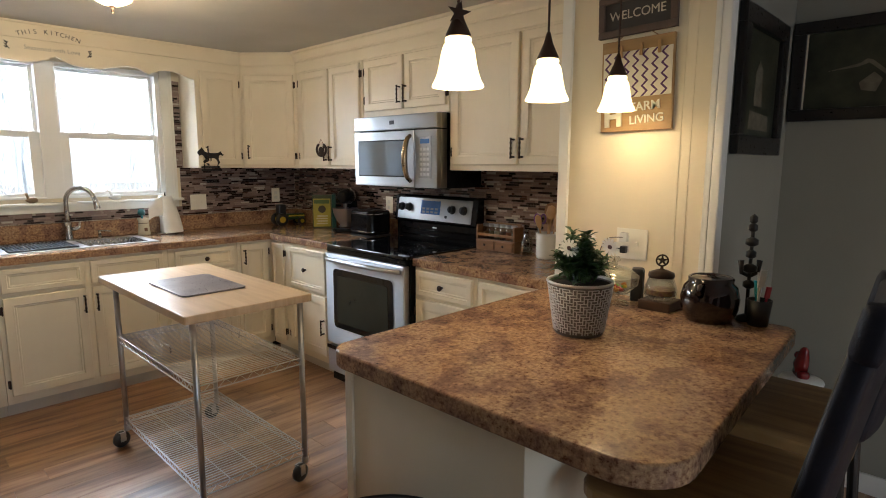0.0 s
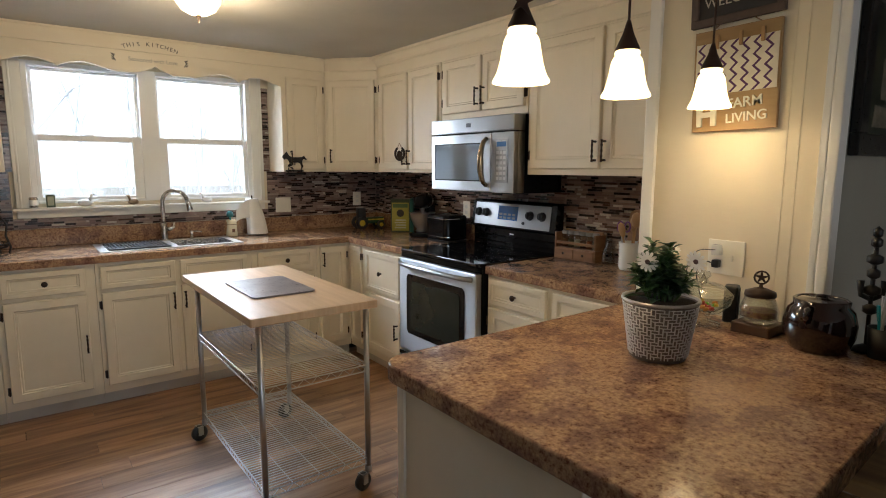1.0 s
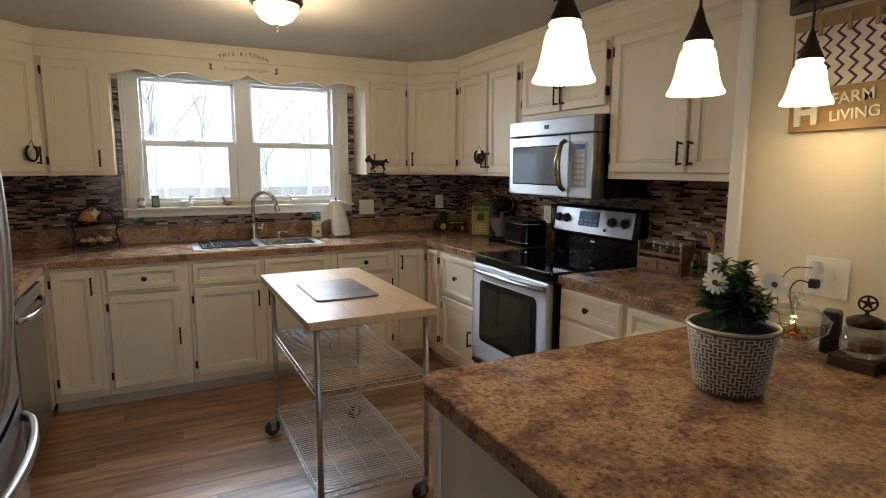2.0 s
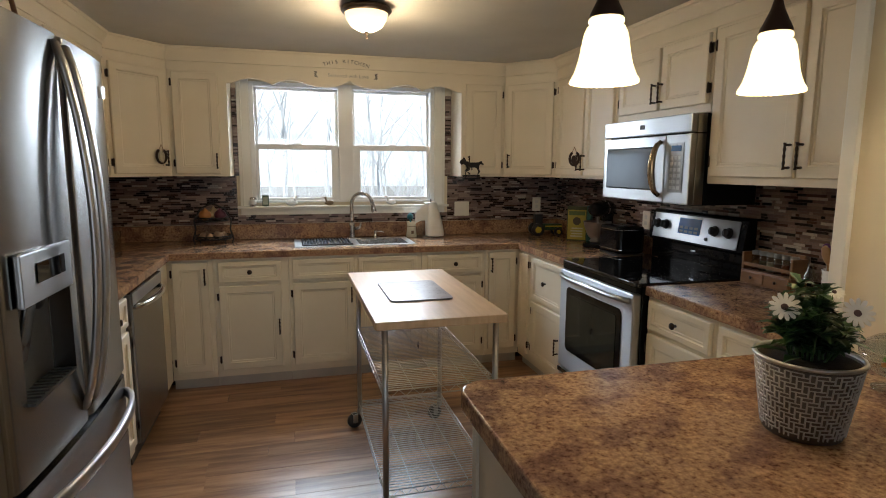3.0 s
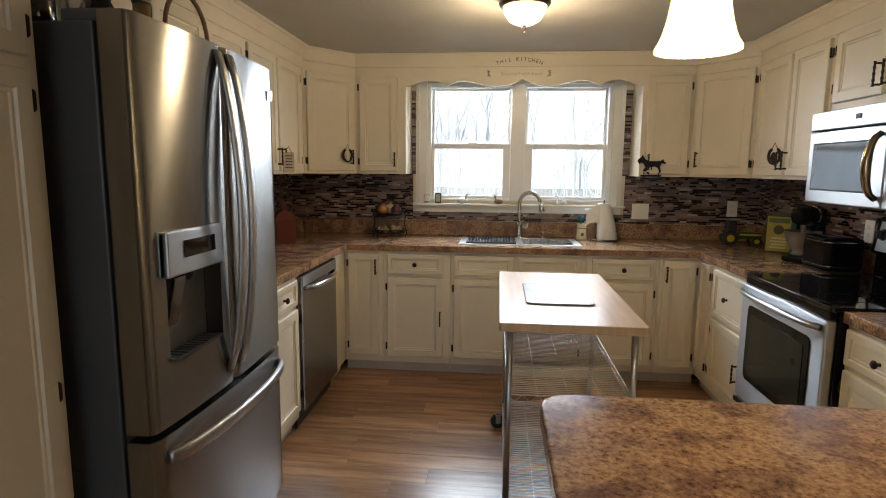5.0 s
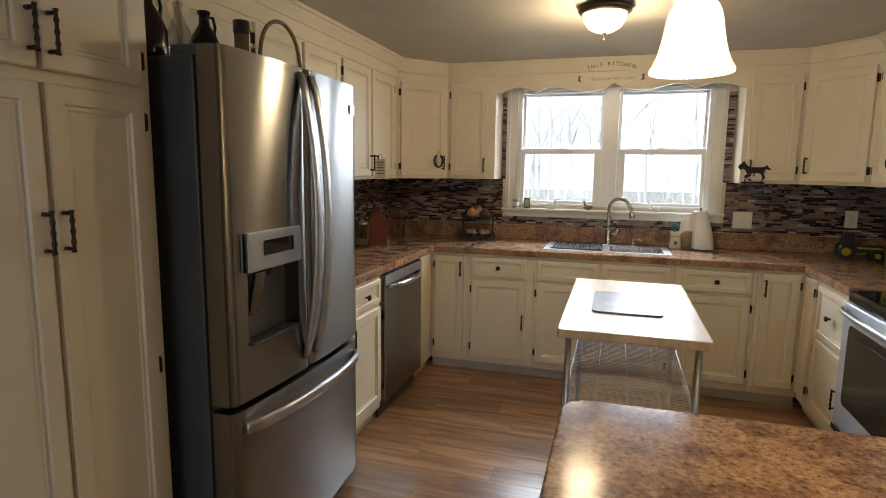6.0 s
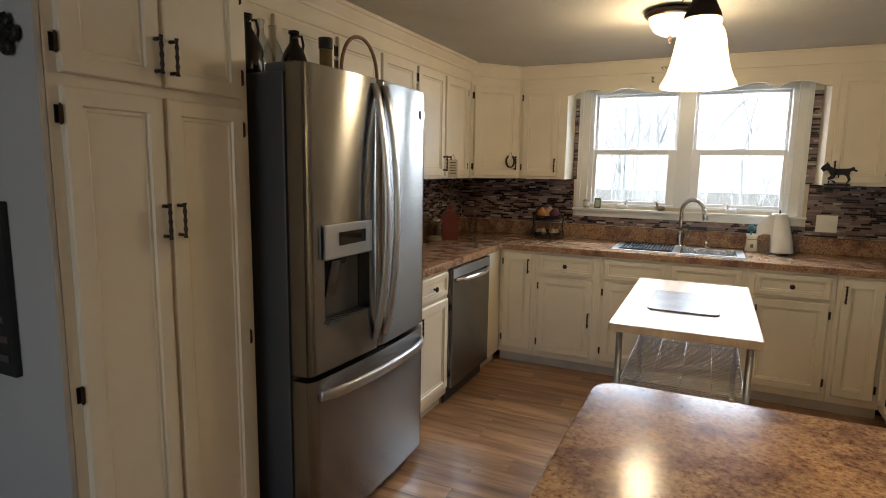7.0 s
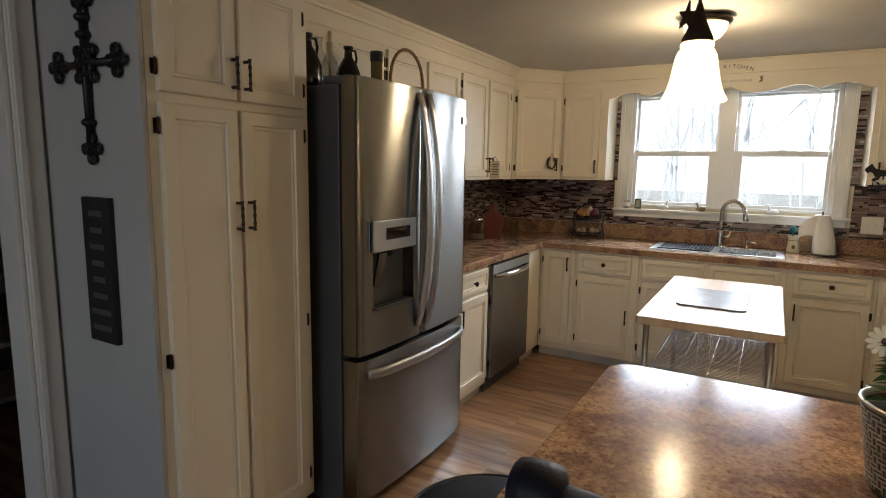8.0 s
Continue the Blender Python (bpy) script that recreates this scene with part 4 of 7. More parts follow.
for i in range(3):
    for j in range(6):
        box(bm, 0.628 + i * 0.028, 0.648 + i * 0.028, -0.0042, -0.0031, 1.36 + j * 0.029, 1.376 + j * 0.029)
part("keys", bm, flat("key_grey", (0.5, 0.5, 0.5), 0.4), kp)
bm = bmesh.new()
pts = [(0.548, -0.006 - 0.05 * math.sin(math.pi * i / 14) ** 0.5, 1.325 + 0.27 * i / 14) for i in range(15)]
sweep(bm, pts, [0.012 + 0.006 * math.sin(math.pi * i / 14) for i in range(15)], 10)
# Steel tinted bronze: warm lamplight put into the handle's colour.
part("handle", bm, mat("warm_lit_steel", (0.42, 0.33, 0.22), (0.36, 0.28, 0.18), 0.22, 1.0), md, "bowed steel handle tinted bronze as by warm light", True)
bm = bmesh.new()
for i in range(16):
    box(bm, 0.06 + i * 0.04, 0.085 + i * 0.04, 0.08, 0.20, 1.279, 1.2845)
part("underside_filter", bm, IRON, mw)

# ---- rolling cart ----
CX0, CX1, CY0, CY1, CZ = 0.930, 1.480, 2.215, 3.300, 0.866
cart = thing("rolling_cart", ((CX0 + CX1) / 2, (CY0 + CY1) / 2, 0), "rolling chrome wire cart with butcher block top", "cart")
hx, hy = (CX1 - CX0) / 2, (CY1 - CY0) / 2
top = part("tabletop", slab(rounded(-hx, hx, -hy, hy, (0.012,) * 4, 3), CZ - 0.034, CZ, 0.004), BUTCHER, cart, "butcher block wooden top")
px, py, mid = hx - 0.042, 0.46, -0.045
for sx in (-1, 1):
    for sy in (-1, 1):
        ly = mid + sy * py
        bm = sweep(bmesh.new(), [(sx * px, ly, 0.09), (sx * px, ly, CZ - 0.035)], 0.0127, 12)
        for k in range(26):
            z = 0.12 + k * 0.027
            lathe(bm, [(0.0128, z), (0.0131, z + 0.001), (0.0128, z + 0.002)], 12, Matrix.Translation((sx * px, ly, 0)))
        leg = part("leg", bm, CART, cart, "grooved chrome post", True)
        bm = lathe(bmesh.new(), [(0.0135, 0.075), (0.016, 0.08), (0.016, 0.10), (0.0135, 0.105)], 12, Matrix.Translation((sx * px, ly, 0)))
        part("collar", bm, CART, leg, smooth=True)
        cx, cy = sx * px - 0.032, ly - 0.008
        wh = part("caster", moved(lathe(bmesh.new(), [(0, -0.015), (0.034, -0.015), (0.041, -0.009), (0.041, 0.009), (0.034, 0.015), (0, 0.015)], 22), pose(cx, cy, 0.0412, 90, 0, 14)), PLASTIC_BLACK, cart, "black rubber caster wheel", True)
        part("hub", moved(lathe(bmesh.new(), [(0, -0.0165), (0.012, -0.0165), (0.012, 0.0165), (0, 0.0165)], 14), pose(cx, cy, 0.0412, 90, 0, 14)), STEEL_H, wh)
        bm = bmesh.new()
        for s in (-1, 1):
            box(bm, -0.014, 0.014, s * 0.018 - 0.0015, s * 0.018 + 0.0015, 0.0, 0.042)
        box(bm, -0.014, 0.014, -0.02, 0.02, 0.042, 0.047)
        part("fork", moved(bm, pose(cx, cy, 0.033, 0, 0, 14)), STEEL_H, wh)
for z in (0.575, 0.145):
    bm = bmesh.new()
    x, y = px + 0.006, py + 0.006
    for dz2 in (0.0, -0.028):
        sweep(bm, [(-x, -y, z + dz2), (x, -y, z + dz2), (x, y, z + dz2), (-x, y, z + dz2)], 0.0032, 6, True)
    for s in (-1, 1):
        n = 16
        sweep(bm, [(-x + 2 * x * i / n, s * y, z - (0.028 if i % 2 else 0)) for i in range(n + 1)], 0.0018, 5)
        n = 32
        sweep(bm, [(s * x, -y + 2 * y * i / n, z - (0.028 if i % 2 else 0)) for i in range(n + 1)], 0.0018, 5)
    sh = part("wire_shelf", moved(bm, Matrix.Translation((0, mid, 0))), CART, cart, "chrome wire shelf")
    n = 46
    wire = None
    for i in range(1, n):
        if wire is None:
            wire = part("wire", sweep(bmesh.new(), [(-x, 0, 0.002), (x, 0, 0.002)], 0.0018, 5), CART, sh).data
            o = sh.children[0]
        else:
            o = new("wire", wire)
            o.parent = sh
        o.location = (0, mid - y + 2 * y * i / n, z)
    for u in (-0.5, 0.0, 0.5):
        part("rib", sweep(bmesh.new(), [(u * x, mid - y, z - 0.003), (u * x, mid + y, z - 0.003)], 0.0019, 5), CART, sh)
cb = tagged(part("cutting_board", slab(rounded(1.045, 1.335, 2.52, 2.95, (0.03,) * 4, 5), CZ + 0.0005, CZ + 0.008, 0.002), BOARD), "grey cutting board lying on the cart's top", "cutting board")

# ---- pendants and ceiling light ----
STAR = flat("rust_metal", (0.05, 0.025, 0.016), 0.55, 0.4)


def pendant(x, y, zb, star=False):
    p = thing("pendant_light", (x, y, zb), "lit bell-shaped frosted glass pendant with bronze cap", "pendant light", "pendants over the peninsula")
    prof = [(0.0655, 0.0), (0.0655, 0.005), (0.0605, 0.013), (0.0550, 0.026), (0.0502, 0.043), (0.0465, 0.062), (0.0436, 0.080), (0.0405, 0.094), (0.0355, 0.104), (0.0305, 0.108), (0.0335, 0.112), (0.0335, 0.118), (0.0285, 0.123)]
    bm = lathe(bmesh.new(), prof + [(r - 0.003, z) for r, z in prof[::-1]], 80)
    for v in bm.verts:
        if v.co.z < 0.002:
            a = math.atan2(v.co.y, v.co.x)
            v.co.z -= 0.0011 * math.cos(40 * a)
    part("shade", bm, BULB, p, "glowing frosted bell shade", True)
    cap = part("cap", lathe(bmesh.new(), [(0.032, 0.1205), (0.032, 0.127), (0.023, 0.146), (0.014, 0.167), (0.0085, 0.187), (0.005, 0.199), (0, 0.199)], 20), STAR, p, "rusty bronze cap", True)
    part("rod", sweep(bmesh.new(), [(0, 0, 0.19), (0, 0, CH - zb - 0.02)], 0.0035, 8), STAR, p)
    part("canopy", lathe(bmesh.new(), [(0.0, CH - zb - 0.03), (0.03, CH - zb - 0.028), (0.055, CH - zb - 0.012), (0.06, CH - zb - 0.001), (0, CH - zb - 0.001)], 24), STAR, p, smooth=True)
    bm = lathe(bmesh.new(), [(0, 0.03), (0.02, 0.035), (0.027, 0.05), (0.021, 0.07), (0.013, 0.088), (0.013, 0.120), (0, 0.120)], 16)
    part("bulb", bm, glow("bulb_glow", (1.0, 0.78, 0.48), 20), p, "lit bulb", True)
    if star:
        bm = bmesh.new()
        vs = []
        for k in range(10):
            r = 0.030 if k % 2 == 0 else 0.012
            a = math.pi / 2 + k * math.pi / 5
            vs.append(bm.verts.new((r * math.cos(a), 0, r * math.sin(a))))
        f = bm.faces.new(vs)
        r = bmesh.ops.extrude_face_region(bm, geom=[f])
        bmesh.ops.translate(bm, verts=[v for v in r["geom"] if isinstance(v, bmesh.types.BMVert)], vec=(0, 0.003, 0))
        part("star", moved(bm, pose(-0.022, -0.022, 0.172, 0, 12, -45)), STAR, p, "rusty metal star")
    lamp("pendant_lamp", "POINT", pose(x, y, zb + 0.012), PEND, (1.0, 0.72, 0.38), radius=0.05)


pendant(1.228, 1.122, 1.624, True)
pendant(1.626, 1.122, 1.622)
pendant(2.080, 1.130, 1.622)

cl = thing("ceiling_light", (1.022, 3.05, 2.107), "lit flush-mount ceiling light with bronze ring and finial", "ceiling light")
part("dome", lathe(bmesh.new(), [(0.0, 0.020), (0.04, 0.025), (0.076, 0.044), (0.100, 0.078), (0.108, 0.115)], 36), DOME, cl, "glowing alabaster glass dome", True)
part("ring", lathe(bmesh.new(), [(0.104, 0.106), (0.120, 0.110), (0.127, 0.121), (0.120, 0.136), (0.10, CH - 2.107 - 0.001), (0, CH - 2.107 - 0.001)], 36), BRONZE, cl, "dark bronze ring", True)
part("finial", lathe(bmesh.new(), [(0, -0.014), (0.004, -0.012), (0.006, -0.004), (0.0035, 0.003), (0.009, 0.008), (0.012, 0.016), (0.008, 0.024), (0, 0.026)], 14), BRONZE, cl, "turned bronze finial", True)
lamp("ceiling_lamp", "POINT", pose(1.022, 3.05, 2.06), CEILP, (1.0, 0.78, 0.48), radius=0.07)

# ---- sink and taps ----
sink = thing("sink", (1.07, 4.27, CT), "stainless steel double bowl drop-in sink", "sink")
bm = worktop([-0.425, -0.375, -0.025, 0.025, 0.375, 0.425], [-0.215, -0.17, 0.15, 0.215], lambda x, y: not (-0.17 < y < 0.15 and (0.025 < abs(x) < 0.375)), 0.0005, 0.005, 0.002)
part("rim", bm, SINK_STEEL, sink)
for s in (-1, 1):
    bm = bmesh.new()
    x0, x1 = (-0.375, -0.025) if s < 0 else (0.025, 0.375)
    a = [bm.verts.new((x, y, 0.003)) for x, y in ((x0, -0.17), (x1, -0.17), (x1, 0.15), (x0, 0.15))]
    b = [bm.verts.new((x, y, -0.17)) for x, y in ((x0 + 0.03, -0.14), (x1 - 0.03, -0.14), (x1 - 0.03, 0.12), (x0 + 0.03, 0.12))]
    for i in range(4):
        bm.faces.new((a[i], a[(i + 1) % 4], b[(i + 1) % 4], b[i]))
    bm.faces.new(b)
    bw = part("bowl", bm, SHADED_BOWL, sink)
    part("drain", lathe(bmesh.new(), [(0.045, -0.169), (0.04, -0.166), (0.02, -0.168), (0, -0.168)], 20, Matrix.Translation(((x0 + x1) / 2, 0, 0))), CHROME, bw, smooth=True)
rack = thing("drying_rack", (0.87, 4.262, CT), "dark roll-up drying rack over the sink's bowl", "drying rack")
for i in range(16):
    part("rack_bar", sweep(bmesh.new(), [(-0.165 + i * 0.022, -0.175, 0.0105), (-0.165 + i * 0.022, 0.155, 0.0105)], 0.0045, 6), flat("rack_blue_black", (0.03, 0.045, 0.07), 0.35), rack) if i == 0 else None
bars = rack.children[0].data
for i in range(1, 16):
    o = new("rack_bar", bars)
    o.location = (i * 0.022, 0, 0)
    o.parent = rack
for yy in (-0.172, 0.152):
    part("rack_edge", B(-0.175, 0.175, yy - 0.006, yy + 0.006, 0.0055, 0.0155, bevel=0.002), PLASTIC_BLACK, rack)
fc = thing("kitchen_faucet", (1.075, 4.455, CT + 0.005), "brushed nickel gooseneck pull-down kitchen faucet", "faucet")
part("deck_plate", slab(rounded(-0.06, 0.06, -0.024, 0.024, (0.02,) * 4, 5), 0, 0.008, 0.002), NICKEL, fc)
part("column", lathe(bmesh.new(), [(0.024, 0.008), (0.024, 0.05), (0.021, 0.09), (0.021, 0.115), (0.013, 0.125), (0, 0.125)], 20), NICKEL, fc, smooth=True)
pts = [(0, 0, 0.12), (0, 0, 0.24)] + [(0.075 - 0.075 * math.cos(radians(a)), -0.03 * (1 - math.cos(radians(a))), 0.26 + 0.085 * math.sin(radians(a))) for a in range(0, 166, 15)]
part("spout", sweep(bmesh.new(), pts, 0.0140, 12), NICKEL, fc, smooth=True)
e = Vector(pts[-1])
part("spray_head", sweep(bmesh.new(), [e, e + Vector((0.008, -0.004, -0.03)), e + Vector((0.016, -0.008, -0.07)), e + Vector((0.018, -0.009, -0.078))], [0.015, 0.017, 0.021, 0.018], 14), CHROME, fc, "chrome spray head", True)
part("lever", sweep(bmesh.new(), [(0.018, 0, 0.075), (0.05, -0.01, 0.08), (0.062, -0.014, 0.088), (0.066, -0.015, 0.125)], [0.014, 0.013, 0.008, 0.006], 10), NICKEL, fc, smooth=True)
sp = thing("soap_dispenser", (1.255, 4.455, CT + 0.005), "small brushed nickel soap dispenser pump", "soap dispenser")
part("base", lathe(bmesh.new(), [(0.018, 0), (0.018, 0.008), (0.011, 0.012), (0.009, 0.04), (0.012, 0.045), (0.012, 0.055), (0, 0.056)], 16), NICKEL, sp, smooth=True)
part("spout", sweep(bmesh.new(), [(0, 0, 0.05), (0.04, -0.01, 0.05), (0.065, -0.02, 0.044)], 0.005, 8), NICKEL, sp, smooth=True)

# ---- on the window sill ----
SZ = 1.166


def bird(x, y, s, body, beak, label, turn):
    b = thing("duck_figurine", pose(x, y, SZ, 0, 0, turn), label, "figurine")
    part("body", lathe(bmesh.new(), [(0, -0.045 * s), (0.016 * s, -0.035 * s), (0.024 * s, -0.01 * s), (0.022 * s, 0.015 * s), (0.010 * s, 0.034 * s), (0.003 * s, 0.045 * s), (0, 0.045 * s)], 14, pose(0, 0, 0.024 * s, 0, 90, 0)), body, b, smooth=True)
    part("head", sweep(bmesh.new(), [(0.022 * s, 0, 0.035 * s), (0.030 * s, 0, 0.058 * s), (0.034 * s, 0, 0.072 * s), (0.042 * s, 0, 0.078 * s)], [0.010 * s, 0.008 * s, 0.011 * s, 0.008 * s], 10), body, b, smooth=True)
    part("beak", sweep(bmesh.new(), [(0.046 * s, 0, 0.076 * s), (0.060 * s, 0, 0.072 * s)], [0.005 * s, 0.002 * s], 6), beak, b)


BILL = flat("figurine_bill", (0.35, 0.16, 0.04))
bird(0.635, 4.572, 1.0, WHITEWARE, IRON, "white ceramic goose figurine on the window sill", 0)
bird(0.915, 4.572, 0.85, flat("duck_brown", (0.25, 0.17, 0.10)), BILL, "brown duck figurine on the window sill", 200)
bird(1.40, 4.572, 0.9, WHITEWARE, BILL, "white bird figurine on the window sill", 180)
c = thing("candle_jar", (0.355, 4.572, SZ), "small silver and white candle jar on the sill", "candle")
part("jar", lathe(bmesh.new(), [(0, 0), (0.022, 0), (0.024, 0.01), (0.024, 0.06), (0.02, 0.068), (0, 0.068)], 18), NICKEL, c, smooth=True)
part("label", lathe(bmesh.new(), [(0.0246, 0.015), (0.0246, 0.05)], 18), PAPER, c, "white paper label")
c = thing("tea_tin", (0.445, 4.576, SZ), "small dark green tin with pale label on the sill", "tin")
part("body", B(-0.024, 0.024, -0.012, 0.012, 0, 0.082, bevel=0.002), flat("tin_green", (0.05, 0.075, 0.035)), c)
part("label", B(-0.017, 0.017, -0.0135, -0.0122, 0.012, 0.070), flat("tin_label", (0.42, 0.43, 0.30)), c)

# ---- window side counter ----
fb = thing("fruit_stand", (0.085, 4.43, CT), "two-tier black iron stand with onions and eggs", "fruit stand")
for z, r in ((0.035, 0.125), (0.165, 0.105)):
    bm = bmesh.new()
    for k, (rr, zz) in enumerate(((r, z + 0.02), (r * 0.97, z), (r * 0.6, z - 0.004))):
        sweep(bm, [(rr * math.cos(2 * math.pi * i / 28), rr * math.sin(2 * math.pi * i / 28), zz) for i in range(28)], 0.0045, 6, True)
    for k in range(10):
        a = 2 * math.pi * k / 10
        sweep(bm, [(r * math.cos(a), r * math.sin(a), z + 0.02), (r * 0.97 * math.cos(a), r * 0.97 * math.sin(a), z), (0, 0, z - 0.005)], 0.003, 5)
    part("wire_tray", bm, IRON, fb)
bm = bmesh.new()
for s in (-1, 1):
    sweep(bm, [(s * 0.125, 0, 0), (s * 0.135, 0, 0.03), (s * 0.115, 0, 0.10), (s * 0.125, 0, 0.165), (s * 0.08, 0, 0.25), (0, 0, 0.285)], 0.006, 7)
sweep(bm, [(0.014 * math.cos(2 * math.pi * i / 14), 0, 0.298 + 0.014 * math.sin(2 * math.pi * i / 14)) for i in range(14)], 0.003, 6, True)
for a in (90, 210, 330):
    sweep(bm, [(0.09 * math.cos(radians(a)), 0.09 * math.sin(radians(a)), 0.036), (0.10 * math.cos(radians(a)), 0.10 * math.sin(radians(a)), 0.0)], 0.004, 6)
part("frame", bm, IRON, fb)
rnd = random.Random(11)
ONI = [flat("onion_gold", (0.45, 0.20, 0.06), 0.35), flat("onion_pale", (0.62, 0.48, 0.28), 0.4), flat("onion_red", (0.10, 0.02, 0.035), 0.3), flat("egg_brown", (0.50, 0.34, 0.22), 0.5)]


def round_food(name, x, y, z, r, m, label, cat, tip=True):
    prof = [(0, -r * 0.9), (r * 0.5, -r * 0.8), (r * 0.93, -r * 0.35), (r, 0.0), (r * 0.85, r * 0.45), (r * 0.45, r * 0.8), (r * 0.15, r * (1.05 if tip else 0.95)), (0, r * (1.25 if tip else 0.97))]
    o = part(name, lathe(bmesh.new(), prof, 16), m, smooth=True)
    o.matrix_basis = pose(x, y, z + r * 0.9, rnd.uniform(-15, 15), rnd.uniform(-15, 15), 0)
    tagged(o, label, cat)


for dx, dy, r, k in ((-0.045, -0.03, 0.043, 0), (0.055, -0.025, 0.042, 2), (0.0, 0.045, 0.045, 1), (-0.065, 0.05, 0.035, 1)):
    round_food("onion", 0.085 + dx, 4.43 + dy, CT + 0.167, r, ONI[k], ("golden", "pale yellow", "dark red")[k] + " onion on the iron stand's upper tray", "onion")
for i in range(6):
    a = 2 * math.pi * i / 6 + 0.3
    round_food("egg", 0.085 + 0.07 * math.cos(a), 4.43 + 0.07 * math.sin(a), CT + 0.036, 0.024, ONI[3], "brown egg on the iron stand's lower tray", "egg", False)

j = thing("brush_crock", (1.545, 4.48, CT), "cream ceramic jug holding a teal dish brush", "crock")
part("jug", lathe(bmesh.new(), [(0, 0), (0.040, 0), (0.042, 0.01), (0.036, 0.06), (0.034, 0.10), (0.040, 0.122), (0.036, 0.122), (0.030, 0.10), (0.032, 0.02), (0, 0.02)], 24), CREAMWARE, j, smooth=True)
part("print_band", lathe(bmesh.new(), [(0.0355, 0.085), (0.0352, 0.089)], 24), flat("jug_print", (0.14, 0.07, 0.04)), j, "brown printed band")
part("print_mark", B(-0.010, 0.010, -0.0425, -0.0405, 0.03, 0.055, bevel=0.003), flat("jug_print2", (0.18, 0.09, 0.05)), j, "brown printed bars")
b = thing("dish_brush", (1.545, 4.48, CT + 0.021), "teal round dish brush with bristles", "brush")
part("handle", sweep(bmesh.new(), [(0, 0, 0.0), (-0.008, 0, 0.11), (-0.010, 0, 0.125)], 0.007, 8), flat("teal_plastic", (0.02, 0.22, 0.22), 0.3), b, smooth=True)
part("head", lathe(bmesh.new(), [(0, 0.12), (0.02, 0.122), (0.026, 0.135), (0.022, 0.155), (0.01, 0.166), (0, 0.168)], 16, Matrix.Translation((-0.010, 0, 0))), flat("teal_dark", (0.015, 0.12, 0.13), 0.4), b, smooth=True)
t = thing("paper_towel_holder", (1.70, 4.47, CT), "white paper towel roll with a loose sheet on a steel stand", "paper towels")
part("base", lathe(bmesh.new(), [(0, 0), (0.075, 0), (0.077, 0.006), (0.07, 0.012), (0, 0.012)], 28), NICKEL, t, smooth=True)
part("post", sweep(bmesh.new(), [(0, 0, 0.01), (0, 0, 0.30)], 0.005, 8), IRON, t)
part("roll", lathe(bmesh.new(), [(0.02, 0.013), (0.045, 0.013), (0.045, 0.275), (0.02, 0.275)], 28), PAPER, t, smooth=True)
bm = bmesh.new()
rows = []
for i in range(9):
    z = 0.275 - 0.262 * i / 8
    out = 0.075 * (i / 8) ** 1.3 + 0.016 * math.sin(math.pi * i / 8)
    rows.append([bm.verts.new(((0.046 + out * (1 - abs(k) / 4) ** 0.5) * math.cos(radians(-50 + 22 * k)), (0.046 + out * (1 - abs(k) / 4) ** 0.5) * math.sin(radians(-50 + 22 * k)), z)) for k in range(-4, 5)])
for a, c in zip(rows, rows[1:]):
    for k in range(8):
        bm.faces.new((a[k], a[k + 1], c[k + 1], c[k]))
part("loose_sheet", bm, PAPER, t, "loose white paper sheet", True)
bm = bmesh.new()
rows = []
for i in range(7):
    u = i / 6
    rows.append([bm.verts.new((-0.030 - 0.105 * u, -0.036 - 0.012 * math.sin(2.6 * u), 0.272 - v * (0.150 - 0.07 * u) - 0.085 * u * u)) for v in (0, 0.25, 0.5, 0.75, 1)])
for a, c in zip(rows, rows[1:]):
    for k in range(4):
        bm.faces.new((a[k], a[k + 1], c[k + 1], c[k]))
part("loose_sheet", bm, PAPER, t, "torn end of the paper standing off", True)

# outlets and switches


def wall_plate(m, w, h, kind, label):
    p = thing("wall_plate", m, label, "outlet")
    part("plate", B(-w / 2, w / 2, -0.006, -0.0005, -h / 2, h / 2, bevel=0.002), PLATE, p)
    n = 2 if w > 0.09 else 1
    for i in range(n):
        x = 0 if n == 1 else (i - 0.5) * 0.046
        if kind == "switch" or (kind == "both" and i == 1):
            part("toggle", B(x - 0.005, x + 0.005, -0.016, -0.006, -0.010, 0.010, bevel=0.002), PLATE, p)
        else:
            for s in (-1, 1):
                part("socket", B(x - 0.014, x + 0.014, -0.0075, -0.0062, s * 0.02 - 0.012, s * 0.02 + 0.012, bevel=0.001), WHITEWARE, p)
    return p


wall_plate(pose(1.995, NY - 0.009, 1.125), 0.125, 0.118, "switch", "ivory double light switch plate on the mosaic")
wall_plate(pose(2.665, NY - 0.009, 1.155), 0.075, 0.118, "outlet", "ivory outlet plate on the mosaic")
wall_plate(pose(EX - 0.009, 3.30, 1.13, 0, 0, -90), 0.075, 0.118, "outlet", "ivory outlet plate beside the range")
wp = wall_plate(pose(2.2615, 1.128, 1.118, 0, 0, -90), 0.128, 0.122, "both", "ivory outlet and switch plate above the peninsula")

